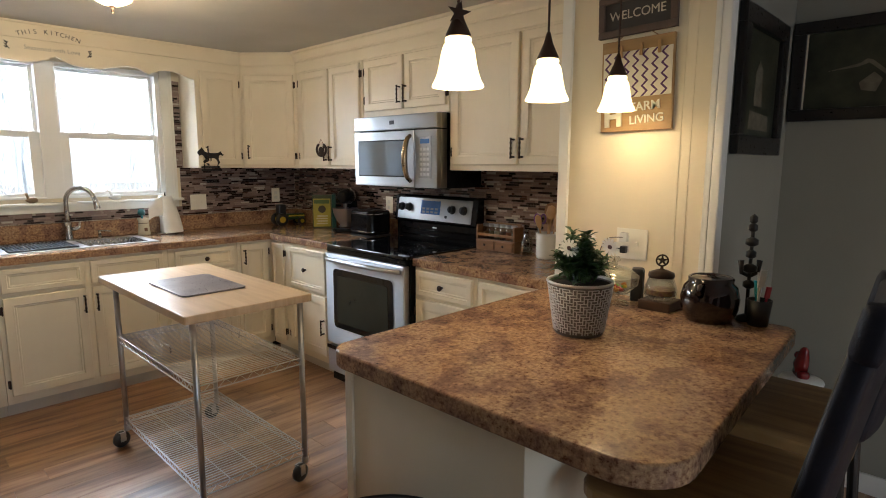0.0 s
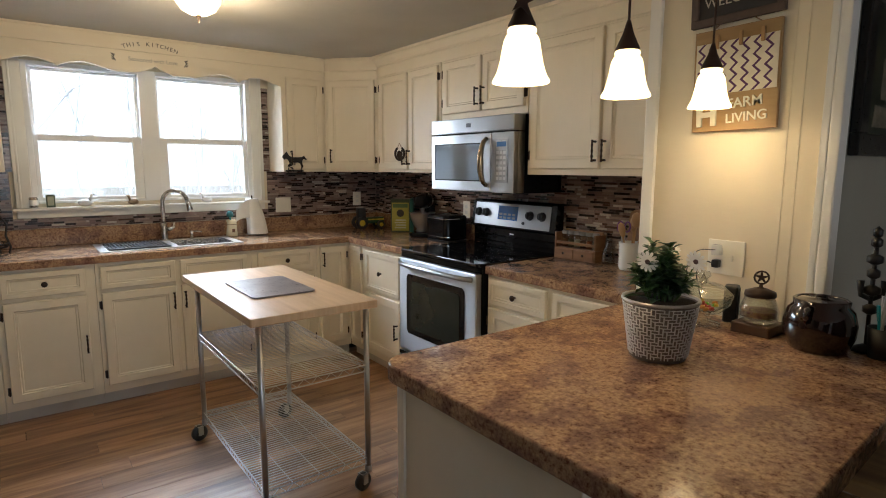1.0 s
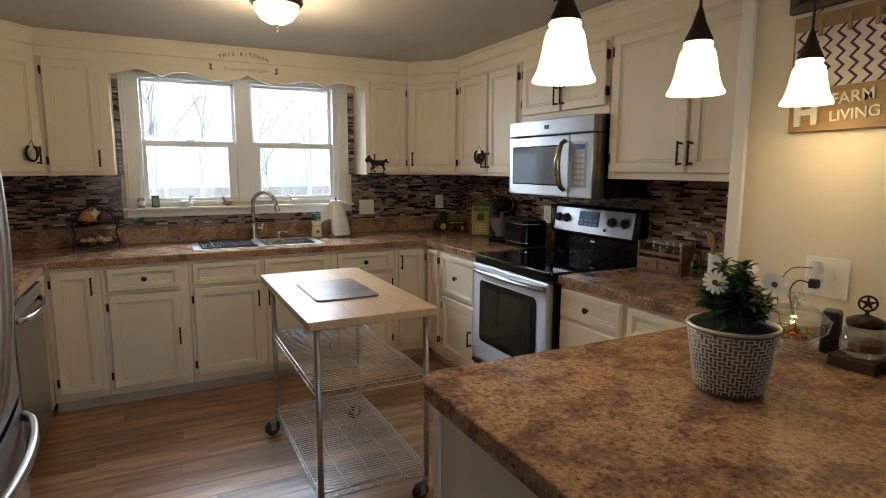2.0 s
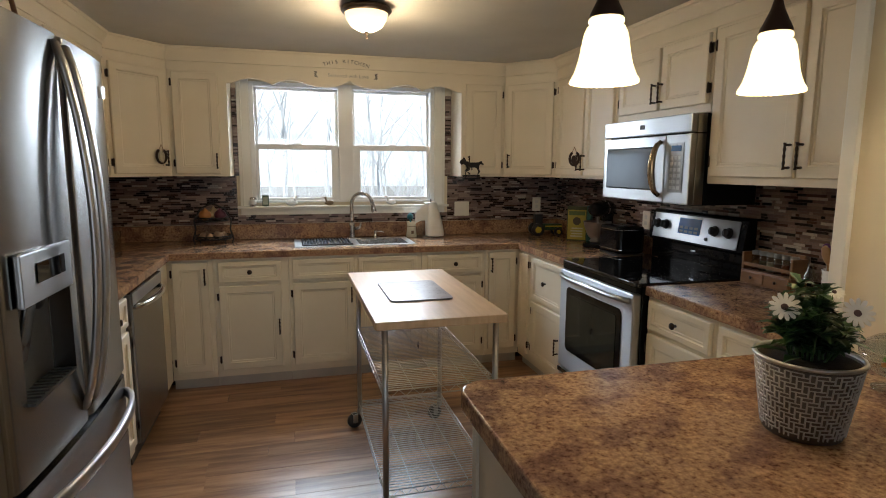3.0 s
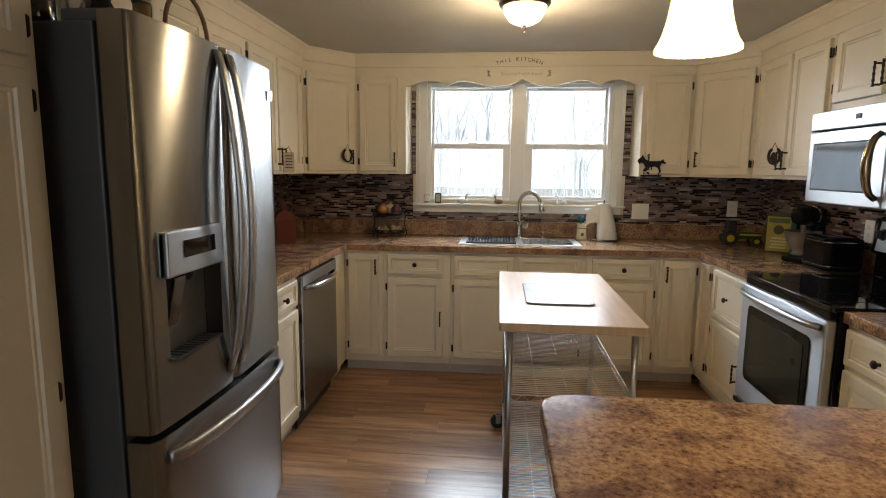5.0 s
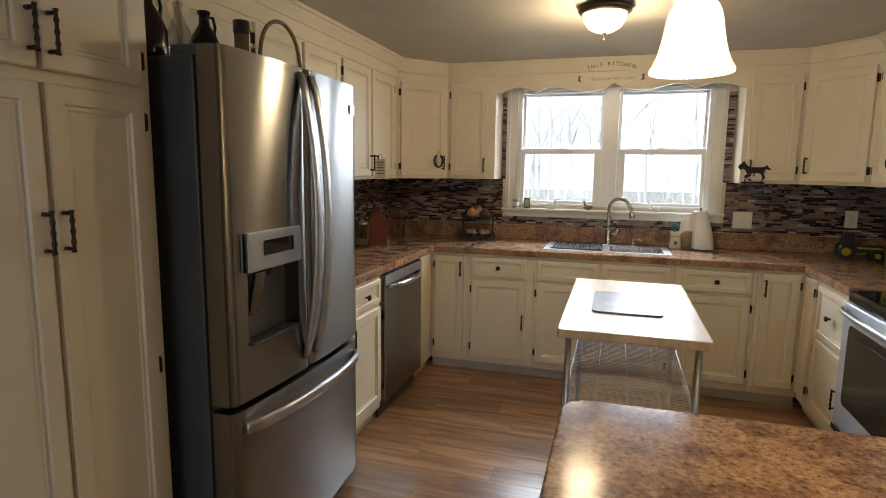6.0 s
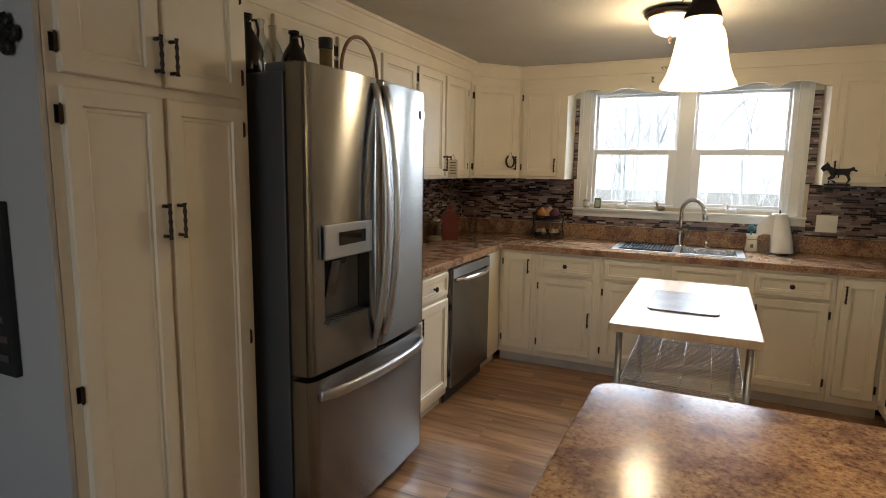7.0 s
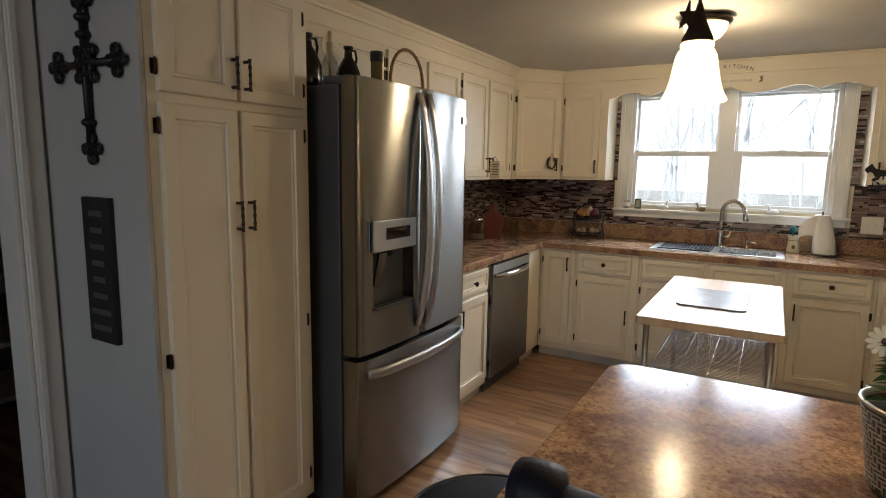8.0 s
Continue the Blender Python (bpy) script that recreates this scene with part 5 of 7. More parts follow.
# horse silhouette on the cabinet's corner
h = tagged(part("horse_hook", moved(slab([(-0.085, 0.035), (-0.10, 0.055), (-0.095, 0.068), (-0.075, 0.085), (-0.066, 0.098), (-0.058, 0.085), (-0.045, 0.066), (-0.02, 0.056), (0.03, 0.056), (0.055, 0.058), (0.075, 0.070), (0.085, 0.05), (0.10, 0.045), (0.088, 0.036), (0.070, 0.045), (0.060, 0.035), (0.056, 0.012), (0.066, -0.012), (0.055, -0.03), (0.048, -0.03), (0.05, -0.012), (0.040, 0.008), (0.025, 0.018), (-0.015, 0.016), (-0.022, -0.005), (-0.045, -0.016), (-0.02, -0.02), (-0.012, -0.034), (-0.02, -0.038), (-0.035, -0.022), (-0.060, -0.012), (-0.055, 0.0), (-0.042, 0.010), (-0.055, 0.035), (-0.070, 0.045)], -0.002, 0.002), pose(0, 0, 0, 90, 0, 0)), IRON), "dark iron running horse silhouette hook", "ornament")
h.matrix_basis = pose(1.985, UY - 0.023, 1.445)
part("bar", B(-0.075, 0.065, -0.003, 0.003, -0.052, -0.040), IRON, h)
part("bar", B(-0.075, 0.065, -0.003, 0.003, -0.074, -0.062), IRON, h)
part("stem", B(-0.055, -0.049, -0.003, 0.003, -0.074, -0.02), IRON, h)
part("stem", B(0.045, 0.051, -0.003, 0.003, -0.074, -0.028), IRON, h)
part("mount", B(-0.004, 0.004, 0.003, 0.021, -0.004, 0.03), IRON, h)


def horseshoe(m, label, figure):
    o = thing("horseshoe_ornament", m, label, "ornament")
    pts = [(0.036 * math.sin(radians(a)), -0.012, -0.045 * math.cos(radians(a))) for a in range(-150, 151, 20)]
    part("shoe", sweep(bmesh.new(), pts, 0.0085, 8), BRONZE, o, smooth=True)
    part("cord", sweep(bmesh.new(), [pts[0], (0, -0.014, 0.075), pts[-1]], 0.0022, 6), OAK, o)
    part("centre", lathe(bmesh.new(), [(0, -0.006), (0.020, -0.006), (0.024, 0.0), (0.018, 0.006), (0, 0.006)], 14, pose(0, -0.018, -0.010, 90, 0, 0) @ Matrix.Diagonal((0.85, 1.35, 1, 1))), figure, o)


horseshoe(pose(2.500, 3.625, 1.525, 0, 0, -62), "bronze horseshoe ornament hanging from a cabinet pull", BRONZE)
va = Vector((-0.145 - LX, UY - 4.0, 0)).normalized()
hp = Vector((LX, 4.0, 0)) + va * 0.335 + Vector((va.y, -va.x, 0)) * 0.022
horseshoe(pose(hp.x, hp.y, 1.525, 0, 0, math.degrees(math.atan2(va.y, va.x))), "bronze horseshoe ornament with pale centre on a cabinet", CREAMWARE)
tg = thing("hanging_tag", pose(LX + 0.058, 3.555, 1.475, 0, 0, 42), "small pale wooden tag with writing hanging from a pull", "tag")
part("board", B(-0.035, 0.035, -0.004, 0.004, -0.075, 0.05, bevel=0.002), flat("tag_wood", (0.58, 0.50, 0.38)), tg)
bm = bmesh.new()
for i in range(5):
    box(bm, -0.024 + 0.004 * (i % 2), 0.024 - 0.004 * (i % 2), -0.0055, -0.0042, 0.025 - i * 0.018, 0.031 - i * 0.018)
part("writing_bars", bm, INK, tg)
part("string", sweep(bmesh.new(), [(-0.02, 0, 0.05), (0, -0.002, 0.085), (0.02, 0, 0.05)], 0.0018, 5), flat("red_string", (0.35, 0.04, 0.03)), tg)

# ---- corner by the range ----
GREEN = flat("tractor_green", (0.015, 0.05, 0.02), 0.3)
YEL = flat("tractor_yellow", (0.62, 0.46, 0.03), 0.35)
tr = thing("toy_tractor", pose(2.63, 4.36, CT, 0, 0, -8), "green and black toy tractor with yellow wheel hubs", "toy tractor")
part("body", B(-0.03, 0.145, -0.03, 0.03, 0.045, 0.095, bevel=0.008), GREEN, tr)
part("cab", B(-0.085, -0.02, -0.035, 0.035, 0.05, 0.175, bevel=0.01), PLASTIC_BLACK, tr)
part("stripe", B(0.0, 0.14, -0.0325, -0.0303, 0.072, 0.082), YEL, tr)
for x, r in ((-0.065, 0.052), (0.105, 0.034)):
    for s in (-1, 1):
        w = part("wheel", lathe(bmesh.new(), [(0, -0.014), (r * 0.8, -0.014), (r, -0.008), (r, 0.008), (r * 0.8, 0.014), (0, 0.014)], 22, pose(x, s * 0.052, r, 90, 0, 0)), PLASTIC_BLACK, tr, "black tyre")
        bm = lathe(bmesh.new(), [(0, -0.016), (r * 0.5, -0.016), (r * 0.5, 0.016), (0, 0.016)], 10, pose(x, s * 0.052, r, 90, 0, 0))
        part("rim", bm, YEL, w, "yellow wheel hub")
bk = thing("cookbook_tin", pose(2.742, 4.005, CT, 0, 0, -38), "tall yellow and green printed tin box", "tin")
part("box", B(-0.075, 0.075, -0.035, 0.035, 0, 0.262, bevel=0.003), flat("tin_dark_green", (0.05, 0.07, 0.035)), bk)
part("front_print", B(-0.068, 0.068, -0.037, -0.0355, 0.01, 0.235), flat("tin_yellow", (0.42, 0.36, 0.06)), bk, "yellow printed front")
part("print_shape", lathe(bmesh.new(), [(0.0, -0.0388), (0.028, -0.0388), (0.03, -0.0372), (0, -0.0372)], 18, pose(0.0, 0, 0.15, 90, 0, 0) @ Matrix.Scale(-1, 4, (0, 0, 1))), flat("tin_print_dark", (0.06, 0.05, 0.03)), bk)
part("print_band", B(-0.06, 0.06, -0.0385, -0.0372, 0.195, 0.225), flat("tin_print_green", (0.10, 0.16, 0.05)), bk)
bm = bmesh.new()
for i in range(4):
    box(bm, -0.045 + 0.008 * (i % 2), 0.045, -0.0385, -0.0372, 0.03 + 0.02 * i, 0.04 + 0.02 * i)
part("print_bars", bm, flat("tin_print_pale", (0.6, 0.58, 0.4)), bk)
o = tagged(part("book", B(-0.014, 0.014, -0.06, 0.06, 0, 0.27, bevel=0.003), flat("book_cover", (0.02, 0.13, 0.13))), "standing dark teal cookbook behind the mixer", "book")
o.matrix_basis = pose(2.80, 3.925, CT, 0, 0, -38)

mx = thing("stand_mixer", pose(2.762, 3.66, CT, 0, 0, 212) @ Matrix.Scale(0.9, 4), "black stand mixer with a polished steel bowl", "stand mixer")
part("base", slab(rounded(-0.09, 0.19, -0.095, 0.095, (0.05, 0.05, 0.05, 0.05), 5), 0.0, 0.04, 0.012, 3), BLACK, mx)
part("column", sweep(bmesh.new(), [(-0.045, 0, 0.03), (-0.05, 0, 0.12), (-0.04, 0, 0.22), (-0.02, 0, 0.26)], [0.06, 0.05, 0.05, 0.055], 16), BLACK, mx, smooth=True)
part("head", sweep(bmesh.new(), [(-0.12, 0, 0.285), (-0.10, 0, 0.29), (-0.02, 0, 0.30), (0.10, 0, 0.30), (0.17, 0, 0.295), (0.185, 0, 0.293)], [0.03, 0.052, 0.066, 0.064, 0.05, 0.03], 18), BLACK, mx, smooth=True)
part("trim_band", sweep(bmesh.new(), [(0.03, 0, 0.3), (0.05, 0, 0.3)], 0.0675, 18), CHROME, mx, "chrome band")
part("bowl", lathe(bmesh.new(), [(0, 0.045), (0.05, 0.045), (0.06, 0.05), (0.045, 0.065), (0.075, 0.10), (0.098, 0.16), (0.105, 0.20), (0.108, 0.202), (0.10, 0.20), (0.07, 0.10), (0, 0.075)], 28, Matrix.Translation((0.105, 0, 0))), SINK_STEEL, mx, "polished steel bowl", True)
part("beater_shaft", sweep(bmesh.new(), [(0.105, 0, 0.245), (0.105, 0, 0.12)], [0.018, 0.008], 10), STEEL_H, mx)
ts = thing("toaster", pose(2.70, 3.335, CT, 0, 0, 90), "glossy black toaster with chrome trim", "toaster")
part("body", slab(rounded(-0.125, 0.125, -0.10, 0.10, (0.04,) * 4, 5), 0.012, 0.185, 0.02, 3), BLACK, ts)
part("base", slab(rounded(-0.128, 0.128, -0.103, 0.103, (0.04,) * 4, 5), 0.0, 0.0118), PLASTIC_BLACK, ts)
for z in (0.035, 0.16):
    part("trim_band", slab(rounded(-0.127, 0.127, -0.102, 0.102, (0.04,) * 4, 5), z, z + 0.004), CHROME, ts, "thin chrome band")
for yy in (-0.035, 0.035):
    part("slot", B(-0.085, 0.085, yy - 0.014, yy + 0.014, 0.1845, 0.1865), IRON, ts)
part("lever", B(0.126, 0.145, -0.02, 0.02, 0.12, 0.132, bevel=0.003), PLASTIC_BLACK, ts)

# ---- right of the range ----
sr = thing("spice_rack", pose(2.80, 2.225, CT, 0, 0, -90), "brown wooden spice rack with jars and two small drawers", "spice rack")
part("frame", B(-0.145, 0.145, -0.045, 0.045, 0.0, 0.065, bevel=0.002), OAK, sr)
for x in (-0.145, 0.133):
    part("side", B(x, x + 0.012, -0.045, 0.045, 0.0655, 0.150, bevel=0.003), OAK, sr)
part("back", B(-0.132, 0.132, 0.036, 0.045, 0.0655, 0.165, bevel=0.002), OAK, sr)
part("rail", B(-0.132, 0.132, -0.042, -0.036, 0.085, 0.10), OAK, sr)
for x in (-0.135, 0.005):
    d = part("drawer", B(x, x + 0.13, -0.052, -0.0455, 0.008, 0.058, bevel=0.002), OAK, sr)
    part("knob", lathe(bmesh.new(), [(0, 0), (0.004, 0), (0.008, 0.008), (0, 0.012)], 10, pose(x + 0.065, -0.052, 0.033, 90, 0, 0)), BRONZE, d)
SP = [(0.20, 0.10, 0.04), (0.12, 0.10, 0.05), (0.35, 0.30, 0.20), (0.10, 0.05, 0.03), (0.25, 0.08, 0.03), (0.15, 0.13, 0.08)]
for i in range(6):
    jr = thing("spice_jar", pose(2.80 + 0.005, 2.225 + 0.108 - i * 0.0432, CT + 0.066), "small glass spice jar with a steel lid", "spice jar", "spice jars in the rack")
    part("glass", lathe(bmesh.new(), [(0, 0), (0.018, 0), (0.0195, 0.004), (0.0195, 0.066), (0.015, 0.072), (0, 0.072)], 16), CLEAR, jr, smooth=True)
    part("spice", lathe(bmesh.new(), [(0, 0.002), (0.0175, 0.002), (0.0175, 0.045), (0, 0.047)], 14), flat("spice", SP[i], 0.8), jr)
    part("lid", lathe(bmesh.new(), [(0.0185, 0.0725), (0.019, 0.074), (0.019, 0.09), (0, 0.091)], 16), STEEL_H, jr, "steel screw lid", True)
o = tagged(part("glass_bottle", lathe(bmesh.new(), [(0, 0), (0.032, 0), (0.035, 0.008), (0.035, 0.06), (0.022, 0.10), (0.013, 0.12), (0.013, 0.145), (0.010, 0.145), (0.010, 0.12), (0.03, 0.06), (0.03, 0.008), (0, 0.006)], 20), CLEAR, smooth=True), "clear glass bottle beside the spice rack", "bottle")
o.location = (2.785, 2.015, CT)
uc = thing("utensil_crock", (2.758, 1.862, CT), "white ribbed ceramic utensil crock", "crock")
prof = [(0, 0), (0.05, 0), (0.054, 0.006)] + [(0.055 + 0.0025 * (i % 2), 0.012 + i * 0.009) for i in range(14)] + [(0.06, 0.142), (0.055, 0.142), (0.05, 0.02), (0, 0.02)]
part("pot", lathe(bmesh.new(), prof, 28), WHITEWARE, uc, smooth=True)
SPN = flat("spoon_wood", (0.42, 0.24, 0.10), 0.5)
for i, (a, lean, ln, wd) in enumerate(((20, 9, 0.24, 0.026), (150, 12, 0.22, 0.022), (250, 6, 0.27, 0.030), (320, 13, 0.23, 0.024))):
    s = thing("wooden_spoon", pose(2.758 + 0.012 * math.cos(radians(a)), 1.862 + 0.012 * math.sin(radians(a)), CT + 0.022, lean * math.sin(radians(a)) * -1, lean * math.cos(radians(a)), 0), "wooden cooking spoon standing in the white crock", "spoon")
    part("handle", sweep(bmesh.new(), [(0, 0, 0), (0, 0, ln - 0.07)], 0.005, 7), SPN, s)
    part("bowl", moved(lathe(bmesh.new(), [(0, -0.042), (wd * 0.6, -0.03), (wd, 0.0), (wd * 0.8, 0.03), (0, 0.042)], 14), Matrix.Translation((0, 0, ln - 0.035)) @ Matrix.Diagonal((0.35, 1, 1, 1))), SPN, s, smooth=True)
s = thing("scissors", pose(2.738, 1.902, CT + 0.022, 0, 8, 20), "scissors with purple handles in the crock", "scissors")
for d in (-1, 1):
    part("handle", sweep(bmesh.new(), [(0, d * 0.018 + 0.014 * math.cos(2 * math.pi * i / 16), 0.195 + 0.026 * math.sin(2 * math.pi * i / 16)) for i in range(16)], 0.0045, 7, True), flat("purple_plastic", (0.16, 0.05, 0.22), 0.35), s, "purple loop handle")
    part("blade", sweep(bmesh.new(), [(0.001 * d, d * 0.008, 0.17), (0.001 * d, -d * 0.004, 0.06), (0.001 * d, 0, 0.0)], [0.006, 0.005, 0.002], 6), STEEL_H, s)

bd = thing("chopping_board", pose(2.826, 1.835, CT, 0, 5, 0), "brown wooden chopping board leaning on the mosaic", "chopping board")
part("board", moved(slab(rounded(-0.10, 0.10, 0.002, 0.30, (0.02, 0.02, 0.035, 0.035), 5), -0.009, 0.009, 0.003), pose(0, 0, 0, 90, 0, 90)), OAK, bd)
# ---- fridge side counter and fridge top ----
bn = thing("barn_canister", pose(-0.56, 3.93, CT, 0, 0, 30), "dark red wooden barn-shaped canister", "canister")
RED = flat("barn_red", (0.16, 0.028, 0.018), 0.45)
part("box", B(-0.065, 0.065, -0.065, 0.065, 0, 0.155, bevel=0.003), RED, bn)
part("roof", moved(slab([(-0.075, 0.1555), (0.075, 0.1555), (0.045, 0.21), (0, 0.235), (-0.045, 0.21)], -0.07, 0.07), pose(0, 0, 0, 90, 0, 0)), RED, bn)
part("cupola", B(-0.018, 0.018, -0.018, 0.018, 0.225, 0.27, bevel=0.003), RED, bn)
gj = thing("glass_canister", (-0.60, 3.75, CT), "clear glass canister with a grey lid", "canister")
part("glass", lathe(bmesh.new(), [(0, 0), (0.055, 0), (0.06, 0.01), (0.06, 0.12), (0.045, 0.15), (0.042, 0.15), (0.055, 0.12), (0.055, 0.012), (0, 0.008)], 24), CLEAR, gj, smooth=True)
part("lid", lathe(bmesh.new(), [(0.048, 0.1505), (0.05, 0.153), (0.05, 0.172), (0.02, 0.178), (0.012, 0.195), (0, 0.197)], 24), NICKEL, gj, smooth=True)
part("contents", lathe(bmesh.new(), [(0, 0.01), (0.053, 0.013), (0.053, 0.04), (0, 0.045)], 20), flat("dry_goods", (0.35, 0.3, 0.18), 0.8), gj)
o = tagged(part("drinking_glass", lathe(bmesh.new(), [(0, 0), (0.03, 0), (0.037, 0.12), (0.034, 0.12), (0.027, 0.006), (0, 0.006)], 22), CLEAR, smooth=True), "clear drinking glass in the worktop's corner", "glass")
o.location = (-0.50, 4.25, CT)

FT = 1.826
JUG = mat("dark_brown_jug", (0.012, 0.008, 0.006), (0.02, 0.012, 0.008), 0.15, scale=9)


def jug(x, y, r, hgt, m, label, loop=True, z=1.791):
    j = thing("jug", (x, y, z), label, "jug")
    part("body", lathe(bmesh.new(), [(0, 0), (r * 0.9, 0), (r, hgt * 0.08), (r, hgt * 0.42), (r * 0.75, hgt * 0.6), (r * 0.34, hgt * 0.78), (r * 0.30, hgt * 0.93), (r * 0.40, hgt * 0.95), (r * 0.40, hgt), (0, hgt)], 22), m, j, smooth=True)
    if loop:
        part("handle", sweep(bmesh.new(), [(0, r * 0.3, hgt * 0.92), (0, r * 0.85, hgt * 0.95), (0, r * 1.05, hgt * 0.8), (0, r * 0.85, hgt * 0.55)], r * 0.10, 7), m, j, smooth=True)


jug(-0.30, 1.570, 0.058, 0.215, JUG, "dark brown glazed jug with a loop handle")
jug(-0.36, 1.70, 0.055, 0.23, CLEAR, "clear glass bottle on the refrigerator", False)
jug(-0.26, 1.66, 0.040, 0.19, CLEAR, "small clear glass bottle on the refrigerator", False)
jug(-0.30, 1.83, 0.055, 0.21, JUG, "black stoneware jug on the refrigerator")
kj = thing("lidded_jar", (-0.26, 1.985, 1.791), "glass jar with a black lid on the refrigerator", "jar")
part("glass", lathe(bmesh.new(), [(0, 0), (0.025, 0), (0.027, 0.006), (0.027, 0.165), (0, 0.167)], 20), mat("amber_jar", (0.25, 0.17, 0.07), (0.18, 0.12, 0.05), 0.1), kj, smooth=True)
part("lid", lathe(bmesh.new(), [(0.029, 0.1675), (0.030, 0.17), (0.030, 0.212), (0, 0.214)], 20), PLASTIC_BLACK, kj, "black screw lid", True)
wb = thing("wicker_basket", (-0.20, 2.155, 1.791), "low brown wicker basket with a tall arched handle", "basket")
bm = bmesh.new()
for k in range(5):
    r = 0.095 + 0.006 * k
    sweep(bm, [(r * math.cos(2 * math.pi * i / 30), r * 1.25 * math.sin(2 * math.pi * i / 30), 0.006 + 0.011 * k + 0.002 * (-1) ** i) for i in range(30)], 0.006, 6, True)
part("bowl", bm, WICKER, wb)
part("floor", slab([(0.095 * math.cos(2 * math.pi * i / 20), 0.12 * math.sin(2 * math.pi * i / 20)) for i in range(20)], 0.001, 0.006), WICKER, wb)
part("handle", sweep(bmesh.new(), [(0, 0.145 * math.cos(radians(a)), 0.05 + 0.195 * math.sin(radians(a)) ** 0.8) for a in range(0, 181, 12)], 0.008, 8), WICKER, wb, "arched wicker handle", True)

# ---- pantry side: cross and slate ----
cr = thing("iron_cross", (-0.450, 0.783, 1.715), "ornate black cast iron cross hanging on the wall", "wall cross")
part("cross_bar", sweep(bmesh.new(), [(-0.16, -0.012, 0.055), (0, -0.014, 0.055), (0.16, -0.012, 0.055)], 0.012, 8), IRON, cr, smooth=True)
bm = sweep(bmesh.new(), [(0, -0.012, -0.19), (0, -0.014, 0.0), (0, -0.012, 0.24)], 0.012, 8)
for z in (-0.12, 0.14, 0.19):
    lathe(bm, [(0, -0.02), (0.02, -0.008), (0.024, 0), (0.02, 0.008), (0, 0.02)], 10, Matrix.Translation((0, -0.013, z)))
part("upright_bar", bm, IRON, cr, smooth=True)
bm = sweep(bmesh.new(), [(0.036 * math.cos(2 * math.pi * i / 20), -0.014, 0.055 + 0.036 * math.sin(2 * math.pi * i / 20)) for i in range(20)], 0.011, 8, True)
for a in range(45, 360, 90):
    x, z = 0.056 * math.cos(radians(a)), 0.055 + 0.056 * math.sin(radians(a))
    sweep(bm, [(x + 0.012 * math.cos(2 * math.pi * i / 10), -0.013, z + 0.012 * math.sin(2 * math.pi * i / 10)) for i in range(10)], 0.008, 6, True)
part("boss", bm, IRON, cr, "pierced round boss with four lobes", True)
for cx, cz in ((-0.16, 0.055), (0.16, 0.055), (0, -0.20), (0, 0.24)):
    bm = bmesh.new()
    for a in (0, 90, 180, 270):
        x, z = cx + 0.030 * math.cos(radians(a)), cz + 0.030 * math.sin(radians(a))
        sweep(bm, [(x + 0.013 * math.cos(2 * math.pi * i / 10), -0.012, z + 0.013 * math.sin(2 * math.pi * i / 10)) for i in range(10)], 0.0085, 6, True)
    lathe(bm, [(0, -0.012), (0.022, -0.008), (0.022, 0.008), (0, 0.012)], 10, pose(cx, -0.012, cz, 90, 0, 0))
    part("finial", bm, IRON, cr, "pierced trefoil end")
bs = thing("slate_sign", (-0.447, 0.783, 1.130), "narrow black wooden sign with faded lines of writing", "sign")
part("board", B(-0.075, 0.075, -0.018, -0.0005, -0.235, 0.235, bevel=0.002), flat("sign_black", (0.02, 0.019, 0.019), 0.6), bs)
rnd = random.Random(4)
for i in range(8):
    w = rnd.uniform(0.03, 0.055)
    part("writing_bar", B(-w, w, -0.0195, -0.0182, 0.175 - i * 0.053, 0.193 - i * 0.053), flat("sign_faded", (0.10, 0.085, 0.08), 0.7), bs)

# ---- sign wall ----
RUSTIC = mat("weathered_brown_wood", (0.10, 0.065, 0.05), (0.06, 0.038, 0.03), 0.7, scale=14, stretch=(1, 1, 0.3), bump=0.4)
ws = thing("welcome_sign", pose(2.2605, 1.150, 1.995, 0, -1.5, -90), "dark wooden framed welcome sign", "sign")
part("board", B(-0.13, 0.13, -0.012, -0.001, -0.05, 0.05), flat("sign_dark", (0.035, 0.03, 0.028), 0.7), ws)
bm = bmesh.new()
box(bm, -0.155, 0.155, -0.022, -0.001, 0.05, 0.076, 0.003), box(bm, -0.155, 0.155, -0.022, -0.001, -0.076, -0.05, 0.003)
box(bm, -0.155, -0.13, -0.022, -0.001, -0.0498, 0.0498, 0.003), box(bm, 0.13, 0.155, -0.022, -0.001, -0.0498, 0.0498, 0.003)
part("frame", bm, RUSTIC, ws, "weathered brown frame")
part("lettering", moved(writing("WELCOME", 0.046), pose(0, -0.013, 0)), flat("letter_cream", (0.55, 0.50, 0.40)), ws, "cream letters reading welcome")
part("hanger", sweep(bmesh.new(), [(-0.06, -0.006, -0.077), (-0.10, -0.006, -0.105)], 0.002, 5), OAK, ws)
part("hanger", sweep(bmesh.new(), [(0.06, -0.006, -0.077), (0.10, -0.006, -0.105)], 0.002, 5), OAK, ws)
fs_ = thing("farm_sign", pose(2.2605, 1.138, 1.730, 0, -1.0, -90), "tan wooden plaque with chevron cloth reading farm living", "sign")
part("board", B(-0.143, 0.143, -0.018, -0.001, -0.172, 0.172, bevel=0.002), mat("tan_plank", (0.36, 0.23, 0.10), (0.27, 0.16, 0.065), 0.6, scale=6, stretch=(0.6, 1, 5), bump=0.2), fs_)
cl_ = part("chevron_cloth", B(-0.135, 0.138, -0.0205, -0.0185, -0.045, 0.128), flat("cloth_cream", (0.70, 0.64, 0.52), 0.9), fs_, "cream cloth with purple zigzags")
ZIG = flat("cloth_purple", (0.10, 0.04, 0.12), 0.9)
